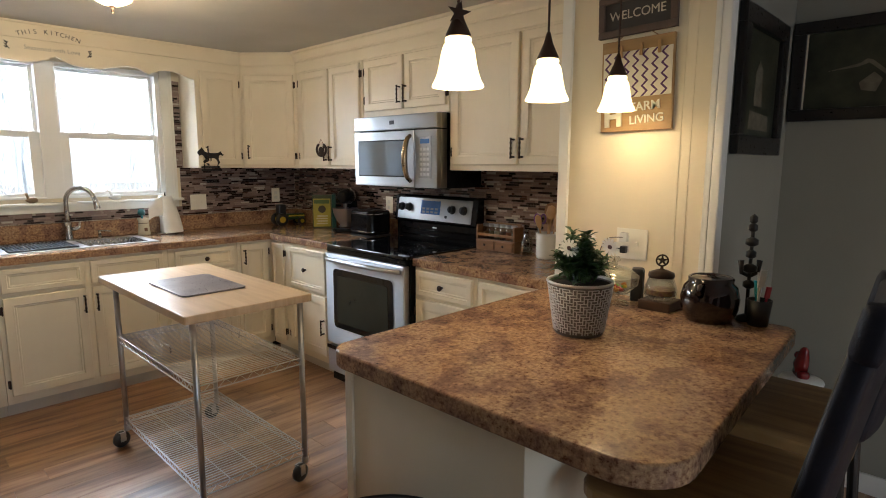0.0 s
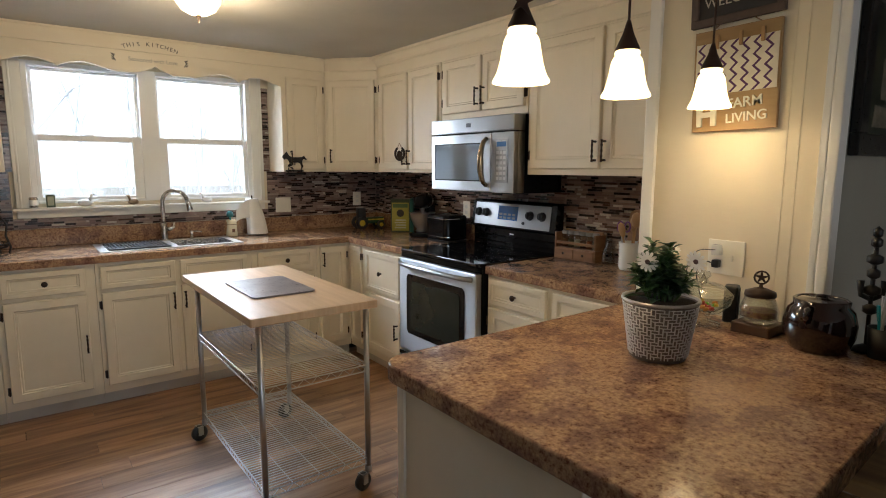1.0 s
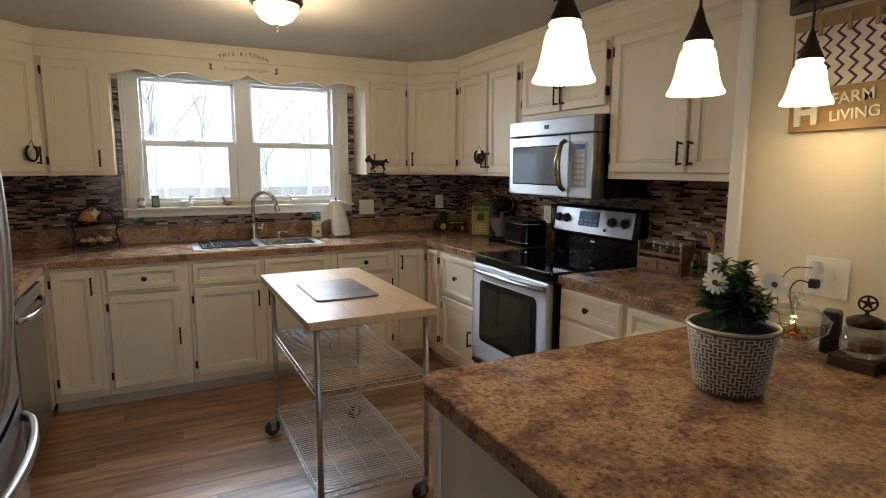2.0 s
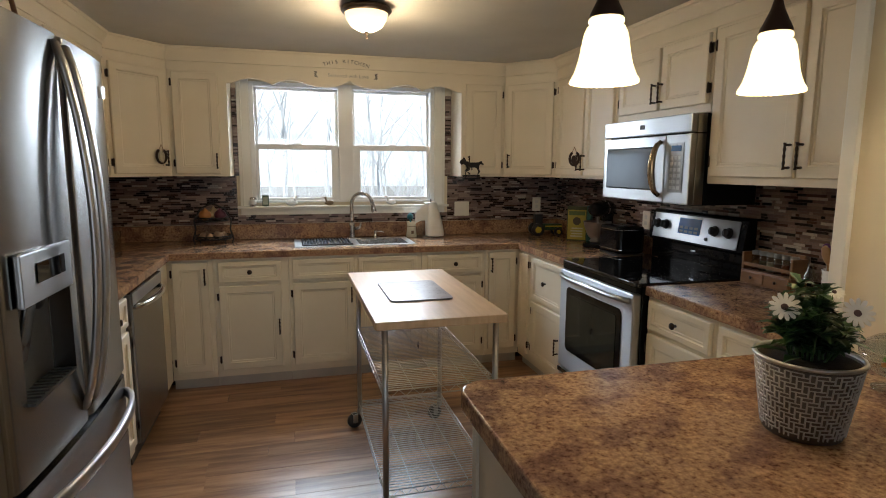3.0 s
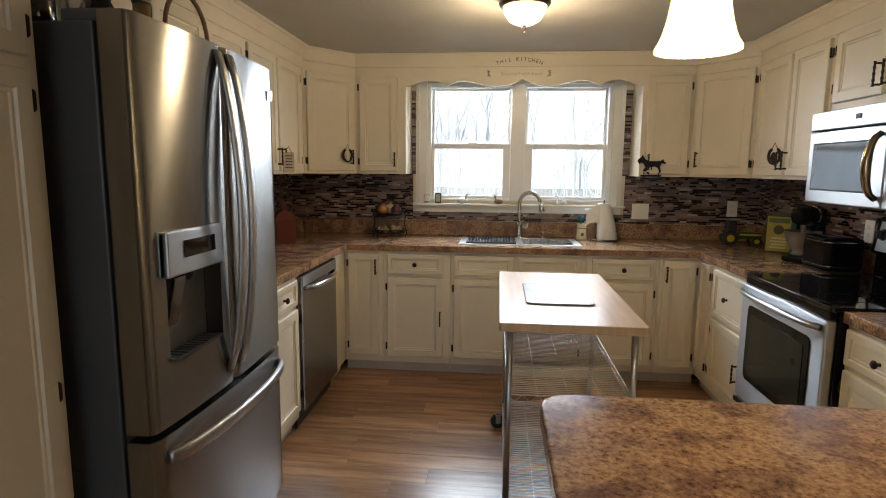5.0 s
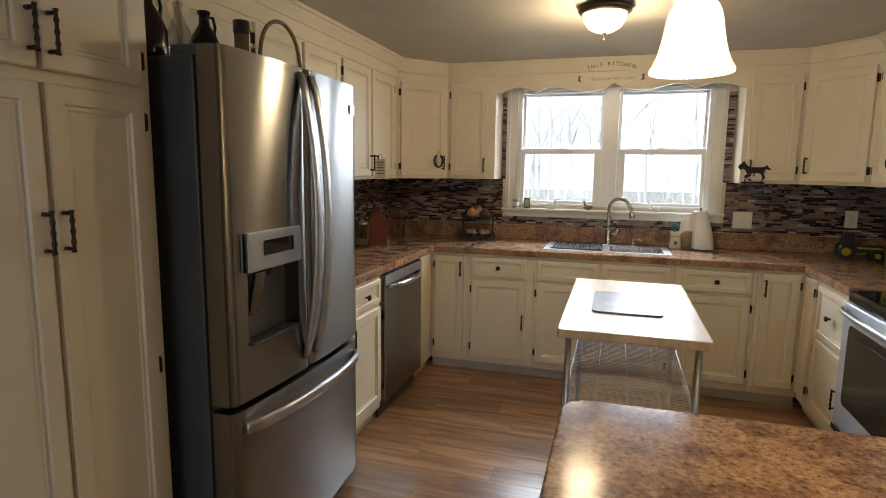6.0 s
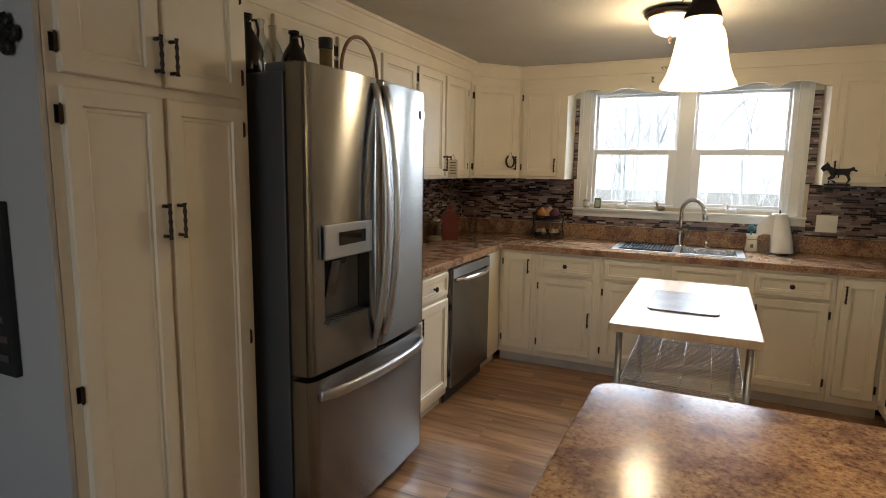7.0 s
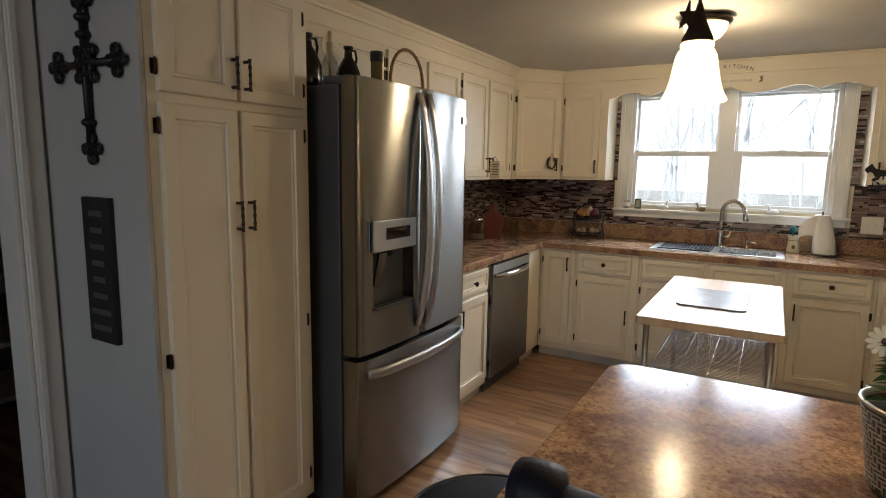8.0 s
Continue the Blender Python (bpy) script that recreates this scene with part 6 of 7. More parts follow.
for k in range(7):
    x0 = -0.130 + k * 0.0375
    n = 9
    bm = bmesh.new()
    edge = [(x0 + (0.020 if i % 2 else 0.0), -0.0445 + 0.172 * i / n) for i in range(n + 1)]
    lo = [bm.verts.new((x, -0.0212, z)) for x, z in edge]
    up = [bm.verts.new((x + 0.010, -0.0212, z)) for x, z in edge]
    for i in range(n):
        bm.faces.new((lo[i], up[i], up[i + 1], lo[i + 1]))
    part("zigzag", bm, ZIG, cl_, "dark purple zigzag stripe")
for x in (-0.06, 0.02, 0.09):
    part("clothespin", B(x - 0.005, x + 0.005, -0.030, -0.021, 0.105, 0.15, bevel=0.001), SPN, fs_, "small wooden clothespin")
LET = flat("letter_white", (0.80, 0.76, 0.62))
part("large_letter", moved(writing("H", 0.105, 0.004, 0.004), pose(-0.088, -0.0225, -0.118, 0, -2, 0)), LET, fs_, "large cream letter")
part("lettering", moved(writing("FARM", 0.047, 0.002, 0.0005), pose(0.040, -0.0205, -0.082, 0, -3, 0)), LET, fs_, "cream letters")
part("lettering", moved(writing("LIVING", 0.044, 0.002, 0.0005), pose(0.047, -0.0205, -0.130, 0, -3, 0)), LET, fs_, "cream letters")

# ---- framed pictures ----
def picture(m, w, h, fw, label, shapes):
    p = thing("framed_picture", m, label, "picture")
    bm = bmesh.new()
    for a in ((-w / 2, w / 2, h / 2 - fw, h / 2), (-w / 2, w / 2, -h / 2, -h / 2 + fw), (-w / 2, -w / 2 + fw, -h / 2 + fw, h / 2 - fw), (w / 2 - fw, w / 2, -h / 2 + fw, h / 2 - fw)):
        box(bm, a[0], a[1], -0.03, -0.002, a[2], a[3], 0.005)
    part("frame", bm, flat("frame_black", (0.016, 0.014, 0.013), 0.3), p, "dark wooden frame")
    part("print", B(-w / 2 + fw, w / 2 - fw, -0.010, -0.004, -h / 2 + fw, h / 2 - fw), mat("faded_print", (0.055, 0.06, 0.035), (0.014, 0.016, 0.010), 0.35, scale=9), p, "dim green landscape print")
    part("fillet", B(-w / 2 + fw, -w / 2 + fw + 0.006, -0.014, -0.0102, -h / 2 + fw, h / 2 - fw), CREAMWARE, p)
    pale = mat("print_pale", (0.20, 0.175, 0.12), (0.10, 0.085, 0.06), 0.5, scale=20)
    for shape in shapes:
        part("print_shape", moved(slab(shape, 0, 0.001), pose(0, -0.0103, 0, 90, 0, 0)), pale, p, "pale shape in the print")
    return p


picture(pose(2.635, 0.8255, 1.735), 0.56, 0.53, 0.07, "dark framed landscape print in shadow", [[(-0.12, -0.17), (0.13, -0.17), (0.12, -0.11), (-0.11, -0.10)], [(-0.07, -0.08), (0.03, -0.08), (0.02, 0.06), (-0.03, 0.09), (-0.07, 0.04)]])
picture(pose(3.0985, 0.47, 1.83, 0, 0, -90), 0.70, 0.42, 0.05, "wide dark framed print on the grey wall", [[(-0.22, -0.005), (-0.10, 0.02), (-0.08, 0.035), (-0.06, 0.03), (0.07, -0.09), (0.06, -0.097), (-0.07, 0.018), (-0.11, 0.005)], [(-0.10, -0.06), (-0.05, -0.02), (-0.02, -0.05), (-0.04, -0.10), (-0.09, -0.09)], [(-0.02, 0.10), (0.02, 0.08), (0.09, 0.10), (0.12, 0.14), (0.05, 0.15), (0.02, 0.13)]])

# ---- on the peninsula ----
def weave_pot():
    pot = thing("flower_pot", (1.662, 1.003, CT), "grey metal pot with a raised white basket-weave pattern", "pot")
    r0, r1, hh = 0.073, 0.099, 0.165
    part("pot", lathe(bmesh.new(), [(0, 0.0), (r0, 0.0), (r0 + 0.002, 0.004), (r1, hh - 0.006), (r1 - 0.004, hh - 0.006), (r0 - 0.002, 0.01), (0, 0.01)], 40), mat("zinc_grey", (0.24, 0.215, 0.205), (0.15, 0.13, 0.12), 0.45, 0.5, scale=14), pot, smooth=True)
    part("rim", lathe(bmesh.new(), [(r1 + 0.001, hh - 0.008), (r1 + 0.005, hh - 0.004), (r1 + 0.003, hh + 0.001), (r1 - 0.004, hh), (r1 - 0.004, hh - 0.008)], 40), HANDLE, pot, "bare metal rolled rim", True)
    # raised ridges in a herringbone
    bm = bmesh.new()
    cols, rows = 56, 17
    cell_h = (hh - 0.024) / rows

    def at(c, r):
        z = 0.010 + r * cell_h
        rr = r0 + 0.0025 + (r1 - r0 - 0.002) * z / (hh - 0.006)
        a = 2 * math.pi * c / cols
        return Vector((rr * math.cos(a), rr * math.sin(a), z))

    for c in range(cols):
        for r in range(rows):
            k = (c + r) % 4
            if k != 2:
                sweep(bm, [at(c, r + 1), at(c + 1, r + 1)], 0.0016, 4)
            if k != 0:
                sweep(bm, [at(c + 1, r), at(c + 1, r + 1)], 0.0017, 4)
    o = part("weave", bm, mat("whitewash", (0.82, 0.81, 0.80), (0.62, 0.60, 0.60), 0.6, scale=40), pot, "whitewashed raised weave lines")
    o["kind"] = "stuff"
    part("soil", lathe(bmesh.new(), [(0.0945, hh - 0.011), (0.05, hh - 0.004), (0, hh - 0.002)], 24), mat("potting_soil", (0.018, 0.012, 0.008), (0.035, 0.022, 0.014), 0.95, scale=60, bump=1.0, bscale=120), pot, "dark potting soil")


weave_pot()
LEAF = mat("daisy_leaf", (0.045, 0.105, 0.030), (0.022, 0.060, 0.018), 0.42, scale=30, bump=0.3)
STEM = flat("plant_stem", (0.06, 0.12, 0.03))
PETAL = mat("white_petal", (0.82, 0.80, 0.74), (0.74, 0.71, 0.64), 0.55, scale=40)
pl = thing("daisy_plant", (1.662, 1.003, CT + 0.152), "leafy green daisy plant with white flowers", "plant")
rnd = random.Random(8)


def leaf(bm, base, d, ln, wd):
    """A lobed leaf from base along d, folded a little along its rib."""
    d = d.normalized()
    side = d.cross(Vector((0, 0, 1)))
    side = side.normalized() if side.length > 0.05 else Vector((1, 0, 0))
    up = side.cross(d)
    rib, lft, rgt = [], [], []
    for i in range(6):
        u = i / 5
        w = wd * (0.12, 0.75, 0.62, 1.0, 0.55, 0.02)[i]
        p = base + d * ln * u - Vector((0, 0, 1)) * ln * 0.25 * u * u
        rib.append(bm.verts.new(p))
        lft.append(bm.verts.new(p + side * w + up * w * 0.35))
        rgt.append(bm.verts.new(p - side * w + up * w * 0.35))
    for i in range(5):
        bm.faces.new((rib[i], rib[i + 1], lft[i + 1], lft[i]))
        bm.faces.new((rib[i + 1], rib[i], rgt[i], rgt[i + 1]))


stems = []
bm = bmesh.new()
for i in range(24):
    a, tilt = 2 * math.pi * i / 24 + rnd.uniform(-0.2, 0.2), rnd.uniform(0.12, 1.0)
    hgt = rnd.uniform(0.07, 0.165) * (1.1 - 0.35 * tilt)
    top = Vector((math.cos(a) * tilt * 0.088, math.sin(a) * tilt * 0.088, hgt))
    mid = Vector((top.x * 0.55 + 0.012 * math.cos(a), top.y * 0.55 + 0.012 * math.sin(a), hgt * 0.30))
    sweep(bm, [(0.030 * math.cos(a), 0.030 * math.sin(a), -0.006), mid, top], [0.003, 0.0025, 0.002], 5)
    stems.append((mid, top))
part("stems", bm, STEM, pl)
bm = bmesh.new()
for mid, top in stems:
    for k in range(34):
        u = rnd.uniform(0.0, 1.0)
        p = mid.lerp(top, u)
        a = rnd.uniform(0, 2 * math.pi)
        leaf(bm, p, Vector((math.cos(a), math.sin(a), rnd.uniform(0.0, 1.1))), rnd.uniform(0.028, 0.055), rnd.uniform(0.007, 0.013))
for a in (150, 200, 15):
    leaf(bm, Vector((0.03 * math.cos(radians(a)), 0.03 * math.sin(radians(a)), 0.01)), Vector((math.cos(radians(a)), math.sin(radians(a)), 0.35)), 0.085, 0.014)
o = part("leaves", bm, LEAF, pl, "dense dark green lobed leaves")
o["kind"] = "stuff"
for fx, fy, fz, tx, ty in ((-0.074, 0.000, 0.118, -0.62, -0.95), (0.006, -0.088, 0.122, -0.50, -1.0), (0.055, 0.005, 0.140, -0.2, -0.5), (0.045, -0.045, 0.062, -0.5, -0.6)):
    big = 0.1 < fz < 0.13
    R0 = 0.030 if big else 0.020
    n = Vector((tx, ty, 0.62)).normalized()
    m = Matrix.Translation((fx, fy, fz)) @ n.to_track_quat("Z", "Y").to_matrix().to_4x4()
    fl = part("flower", lathe(bmesh.new(), [(0, 0.006), (R0 * 0.2, 0.005), (R0 * 0.27, 0.001), (R0 * 0.2, -0.003), (0, -0.004)], 14, m), flat("daisy_heart", (0.10, 0.05, 0.045)), pl, "purple-brown flower heart")
    for k in range(13):
        a = 2 * math.pi * k / 13
        b2 = bmesh.new()
        vs = []
        for u, w in ((0.22, 0.06), (0.5, 0.125), (0.8, 0.15), (0.98, 0.07)):
            for s in (-1, 1):
                vs.append(b2.verts.new(m @ Vector((R0 * (u * math.cos(a) - s * w * math.sin(a)), R0 * (u * math.sin(a) + s * w * math.cos(a)), 0.002 + 0.004 * u))))
        for i in range(3):
            b2.faces.new((vs[2 * i], vs[2 * i + 1], vs[2 * i + 3], vs[2 * i + 2]))
        part("petal", b2, PETAL, fl, "white petal" if k == 0 else "")
    part("flower_stem", sweep(bmesh.new(), [(fx * 0.3, fy * 0.3, 0.02), (fx * 0.8, fy * 0.8, fz * 0.6), (fx, fy, fz - 0.004)], 0.002, 5), STEM, pl)

cd = thing("candy_dish", pose(2.075, 1.105, CT) @ Matrix.Diagonal((1.3, 1.3, 1.0, 1)), "footed cut-glass candy dish with a lid", "candy dish")
part("bowl", lathe(bmesh.new(), [(0, 0), (0.045, 0), (0.046, 0.005), (0.018, 0.014), (0.014, 0.03), (0.045, 0.045), (0.068, 0.075), (0.072, 0.105), (0.069, 0.105), (0.062, 0.076), (0.04, 0.052), (0, 0.045)], 28), CLEAR, cd, smooth=True)
part("lid", lathe(bmesh.new(), [(0.073, 0.106), (0.07, 0.112), (0.045, 0.135), (0.012, 0.145), (0.010, 0.155), (0.018, 0.165), (0.014, 0.178), (0, 0.18), (0, 0.176), (0.01, 0.142), (0.043, 0.131), (0.068, 0.109)], 28), CLEAR, cd, "clear glass lid", True)
rnd = random.Random(3)
CAN = [flat("candy", c, 0.3) for c in ((0.7, 0.25, 0.03), (0.72, 0.5, 0.03), (0.2, 0.5, 0.05), (0.6, 0.06, 0.05))]
for i in range(22):
    a, r = rnd.uniform(0, 6.28), rnd.uniform(0, 0.042)
    o = part("candy", moved(lathe(bmesh.new(), [(0, -0.010), (0.006, -0.008), (0.007, 0.0), (0.006, 0.008), (0, 0.010)], 8), pose(0, 0, 0, 60 + rnd.uniform(-40, 40), rnd.uniform(-60, 60), 0)), CAN[i % 4], smooth=True)
    o.location = (2.075 + r * math.cos(a), 1.105 + r * math.sin(a), CT + 0.058 + 0.007 * (i // 8))
    tagged(o, ("orange", "yellow", "green", "red")[i % 4] + " wrapped candy in the glass dish", "candy", "candies in the dish")
bx = thing("black_speaker", pose(2.185, 1.062, CT, 0, 0, 20), "small upright black electronic box", "speaker")
part("case", B(-0.03, 0.03, -0.022, 0.022, 0, 0.125, bevel=0.008), PLASTIC_BLACK, bx)
part("face", B(-0.024, 0.024, -0.0235, -0.0222, 0.01, 0.115), flat("speaker_mesh", (0.02, 0.02, 0.02), 0.8), bx)
cj = thing("cookie_jar", (2.125, 0.945, CT), "glass jar with a bronze star lid on a wooden base", "jar")
part("base", B(-0.058, 0.058, -0.058, 0.058, 0, 0.034, bevel=0.005), mat("dark_walnut", (0.07, 0.035, 0.02), (0.045, 0.022, 0.012), 0.45, scale=9), cj, "dark wooden base")
part("glass", lathe(bmesh.new(), [(0, 0.035), (0.045, 0.035), (0.056, 0.05), (0.056, 0.075), (0.042, 0.115), (0.039, 0.115), (0.052, 0.075), (0.052, 0.052), (0, 0.04)], 26), CLEAR, cj, smooth=True)
part("contents", lathe(bmesh.new(), [(0, 0.042), (0.05, 0.054), (0.050, 0.072), (0, 0.076)], 20), mat("wrapped_sweets", (0.45, 0.30, 0.12), (0.25, 0.08, 0.10), 0.4, scale=70), cj, "small wrapped sweets")
part("lid", lathe(bmesh.new(), [(0.044, 0.116), (0.046, 0.12), (0.044, 0.132), (0.02, 0.142), (0.006, 0.146), (0.005, 0.155), (0, 0.155)], 24), BRONZE, cj, "bronze lid", True)
bm = sweep(bmesh.new(), [(0.020 * math.cos(2 * math.pi * i / 20), 0, 0.176 + 0.020 * math.sin(2 * math.pi * i / 20)) for i in range(20)], 0.003, 6, True)
for k in range(5):
    a = radians(90 + 72 * k)
    sweep(bm, [(0, 0, 0.176), (0.019 * math.cos(a), 0, 0.176 + 0.019 * math.sin(a))], [0.006, 0.002], 5)
part("star_finial", moved(bm, pose(0, 0, 0, 0, 0, -60)), BRONZE, cj, "bronze star in a ring")
ck = thing("stoneware_crock", pose(2.088, 0.762, CT) @ Matrix.Diagonal((1.12, 1.12, 1.0, 1)), "dark brown glazed stoneware bean pot", "crock")
part("pot", lathe(bmesh.new(), [(0, 0), (0.060, 0), (0.066, 0.006), (0.080, 0.045), (0.082, 0.08), (0.074, 0.118), (0.062, 0.132), (0.064, 0.146), (0.058, 0.150), (0.054, 0.146), (0.052, 0.13), (0.05, 0.05), (0, 0.02)], 34), BROWN_GLAZE, ck, smooth=True)
for s in (-1, 1):
    part("handle", sweep(bmesh.new(), [(s * 0.062, 0, 0.128), (s * 0.088, 0, 0.130), (s * 0.092, 0, 0.11), (s * 0.078, 0, 0.095)], 0.008, 8), BROWN_GLAZE, ck, smooth=True)
part("lid", lathe(bmesh.new(), [(0.0535, 0.1465), (0.045, 0.149), (0.015, 0.150), (0.012, 0.156), (0.015, 0.160), (0, 0.162)], 26), BROWN_GLAZE, ck, smooth=True)
st = thing("iron_candle_stand", pose(2.178, 0.672, CT) @ Matrix.Diagonal((1.0, 1.0, 1.36, 1)), "tall ornate black iron stand", "candle stand")
part("foot", lathe(bmesh.new(), [(0, 0), (0.035, 0), (0.03, 0.008), (0.01, 0.015), (0, 0.016)], 18), IRON, st, smooth=True)
bm = sweep(bmesh.new(), [(0, 0, 0.012), (0, 0, 0.24)], 0.006, 8)
for z, r in ((0.09, 0.018), (0.13, 0.022), (0.165, 0.016), (0.195, 0.02), (0.23, 0.014), (0.25, 0.012)):
    lathe(bm, [(0, z - 0.014), (r, z - 0.006), (r, z + 0.006), (0, z + 0.014)], 10)
for s in (-1, 1):
    sweep(bm, [(0, 0, 0.11), (s * 0.02, -s * 0.02, 0.12), (s * 0.022, -s * 0.022, 0.15)], [0.005, 0.006, 0.010], 7)
part("stem", bm, IRON, st, "knotted black iron stem", True)
cp_ = thing("utensil_cup", (2.140, 0.625, CT), "black cup holding plastic utensils", "cup")
part("cup", lathe(bmesh.new(), [(0, 0), (0.030, 0), (0.038, 0.085), (0.035, 0.085), (0.028, 0.006), (0, 0.006)], 22), PLASTIC_BLACK, cp_, smooth=True)
for i, (c, a, ln) in enumerate((((0.02, 0.35, 0.42), 30, 0.135), ((0.55, 0.05, 0.08), 330, 0.12), ((0.5, 0.52, 0.55), 120, 0.18), ((0.45, 0.47, 0.5), 200, 0.165))):
    u = thing("utensil", pose(2.140 + 0.012 * math.cos(radians(a)), 0.625 + 0.012 * math.sin(radians(a)), CT + 0.008, 8 * math.sin(radians(a)) * -1, 8 * math.cos(radians(a)), a), ("teal", "red", "clear grey", "pale grey")[i] + " plastic utensil standing in the black cup", "utensil")
    part("handle", sweep(bmesh.new(), [(0, 0, 0), (0, 0, ln * 0.7)], 0.004, 6), flat("utensil_plastic", c, 0.3), u)
    part("tip", B(-0.010, 0.010, -0.003, 0.003, ln * 0.68, ln, bevel=0.002), flat("utensil_plastic", c, 0.3), u)
def eased(pts, n=6):
    """A smooth curve through pts."""
    p = [Vector(q) for q in pts]
    p = [p[0] * 2 - p[1]] + p + [p[-1] * 2 - p[-2]]
    out = []
    for i in range(1, len(p) - 2):
        for k in range(n):
            u = k / n
            out.append(0.5 * (2 * p[i] + (p[i + 1] - p[i - 1]) * u + (2 * p[i - 1] - 5 * p[i] + 4 * p[i + 1] - p[i + 2]) * u * u + (3 * p[i] - p[i - 1] - 3 * p[i + 1] + p[i + 2]) * u ** 3))
    return out + [p[-2]]


ad = thing("phone_charger", pose(2.2555, 1.150, 1.118, 0, 0, -90), "black plug and white charger with cords in the outlet", "charger")
part("charger", B(-0.016, 0.012, -0.030, -0.0065, 0.008, 0.045, bevel=0.003), WHITEWARE, ad, "white charger block")
part("plug", B(-0.012, 0.012, -0.032, -0.0065, -0.036, -0.008, bevel=0.005), PLASTIC_BLACK, ad, "black plug")
part("cord", sweep(bmesh.new(), eased([(0, -0.03, -0.022), (-0.03, -0.05, -0.015), (-0.05, -0.055, -0.05), (-0.045, -0.04, -0.12), (-0.02, -0.035, -0.19), (0.0, -0.03, -0.199)]), 0.0022, 6), PLASTIC_BLACK, ad, smooth=True)
part("cord", sweep(bmesh.new(), eased([(0, -0.028, 0.028), (-0.05, -0.06, 0.02), (-0.08, -0.065, -0.04), (-0.085, -0.05, -0.12), (-0.07, -0.04, -0.199)]), 0.0018, 6), flat("grey_cord", (0.12, 0.11, 0.10)), ad, smooth=True)

# ---- seating ----
def counter_chair(x, y, turn, label):
    c = thing("counter_chair", pose(x, y, 0, 0, 0, turn), label, "chair", "chairs at the peninsula")
    part("seat", slab(rounded(-0.235, 0.235, -0.17, 0.23, (0.06,) * 4, 5), 0.715, 0.75, 0.010, 3), SEAT_WOOD, c, "striped wooden seat")
    for sx in (-1, 1):
        for sy in (-1, 1):
            part("leg", sweep(bmesh.new(), [(sx * 0.16, sy * 0.14, 0.714), (sx * 0.19, sy * 0.175, 0.0)], [0.016, 0.013], 10), IRON, c)
        part("back_post", sweep(bmesh.new(), [(sx * 0.165, -0.155, 0.716), (sx * 0.168, -0.17, 0.85), (sx * 0.17, -0.235, 1.16)], 0.012, 10), IRON, c, "black metal post", True)
    bm = bmesh.new()
    rows = []
    for i in range(7):
        u = i / 6
        z, y0 = 0.77 + 0.435 * u, -0.165 - 0.085 * u
        wd = 0.205 - 0.012 * abs(2 * u - 1) ** 4
        rows.append([(wd * k / 4, y0 - 0.025 * (1 - (k / 4) ** 2), z) for k in range(-4, 5)])
    fr_, bk_ = [[bm.verts.new((x, y + 0.02, z)) for x, y, z in r] for r in rows], [[bm.verts.new((x, y - 0.02, z)) for x, y, z in r] for r in rows]
    for g in (fr_, bk_):
        for a, b in zip(g, g[1:]):
            for k in range(8):
                bm.faces.new((a[k], a[k + 1], b[k + 1], b[k]))
    for k in range(8):
        for e in (0, 6):
            bm.faces.new((fr_[e][k], fr_[e][k + 1], bk_[e][k + 1], bk_[e][k]))
    for i in range(6):
        for e in (0, 8):
            bm.faces.new((fr_[i][e], fr_[i + 1][e], bk_[i + 1][e], bk_[i][e]))
    bmesh.ops.recalc_face_normals(bm, faces=bm.faces)
    es = [e for e in bm.edges if len(e.link_faces) == 2 and e.calc_face_angle() > 1]
    bmesh.ops.bevel(bm, geom=es, offset=0.012, segments=3, profile=0.5, affect="EDGES")
    part("backrest", bm, LEATHER, c, "padded black leather back", True)
    for sx in (-1, 1):
        m = pose(sx * 0.183, -0.247, 1.165, 11, 0, 0)
        part("corner_pad", moved(B(-0.027, 0.027, -0.025, 0.025, -0.05, 0.052, bevel=0.018), m), LEATHER, c, "thick black leather corner", True)
    for z, w in ((0.22, 0.185), (0.30, 0.18)):
        part("stretcher", sweep(bmesh.new(), [(-w, 0.16 if z > 0.25 else -0.16, z), (w, 0.16 if z > 0.25 else -0.16, z)], 0.008, 8), IRON, c)
    return c


CHL = "black counter-height chair with a wooden seat and leather back"
counter_chair(1.402, 0.488, 4, CHL)
counter_chair(1.93, 0.470, 2, CHL)
wst = thing("white_stool", (2.655, 0.585, 0), "low round white stool in the dark corner", "stool")
part("seat", lathe(bmesh.new(), [(0, 0.572), (0.064, 0.572), (0.076, 0.580), (0.080, 0.590), (0.075, 0.598), (0, 0.600)], 28), WHITE, wst, smooth=True)
for a in (30, 150, 270):
    part("leg", sweep(bmesh.new(), [(0.050 * math.cos(radians(a)), 0.050 * math.sin(radians(a)), 0.572), (0.115 * math.cos(radians(a)), 0.115 * math.sin(radians(a)), 0.0)], [0.014, 0.011], 10), WHITE, wst)
RED = mat("red_plastic", (0.20, 0.012, 0.012), (0.12, 0.008, 0.008), 0.22, scale=20)
rt = thing("red_toy", pose(2.672, 0.592, 0.6005, 0, 0, 30), "small glossy dark red plastic toy on the stool", "toy")
part("foot", slab(rounded(-0.045, 0.035, -0.022, 0.022, (0.015,) * 4, 4), 0.0, 0.028, 0.008, 2), RED, rt)
part("body", sweep(bmesh.new(), [(0.0, 0, 0.02), (0.004, 0, 0.05), (-0.012, 0, 0.085), (-0.020, 0, 0.115), (-0.020, 0, 0.125)], [0.024, 0.028, 0.022, 0.015, 0.006], 12), RED, rt, smooth=True)
part("knob", lathe(bmesh.new(), [(0, 0.062), (0.016, 0.066), (0.020, 0.078), (0.014, 0.090), (0, 0.094)], 14, Matrix.Translation((0.026, 0, 0))), RED, rt, smooth=True)
rs = thing("round_stool", (0.850, 0.985, 0), "round dark leather bar stool near the peninsula's end", "stool")
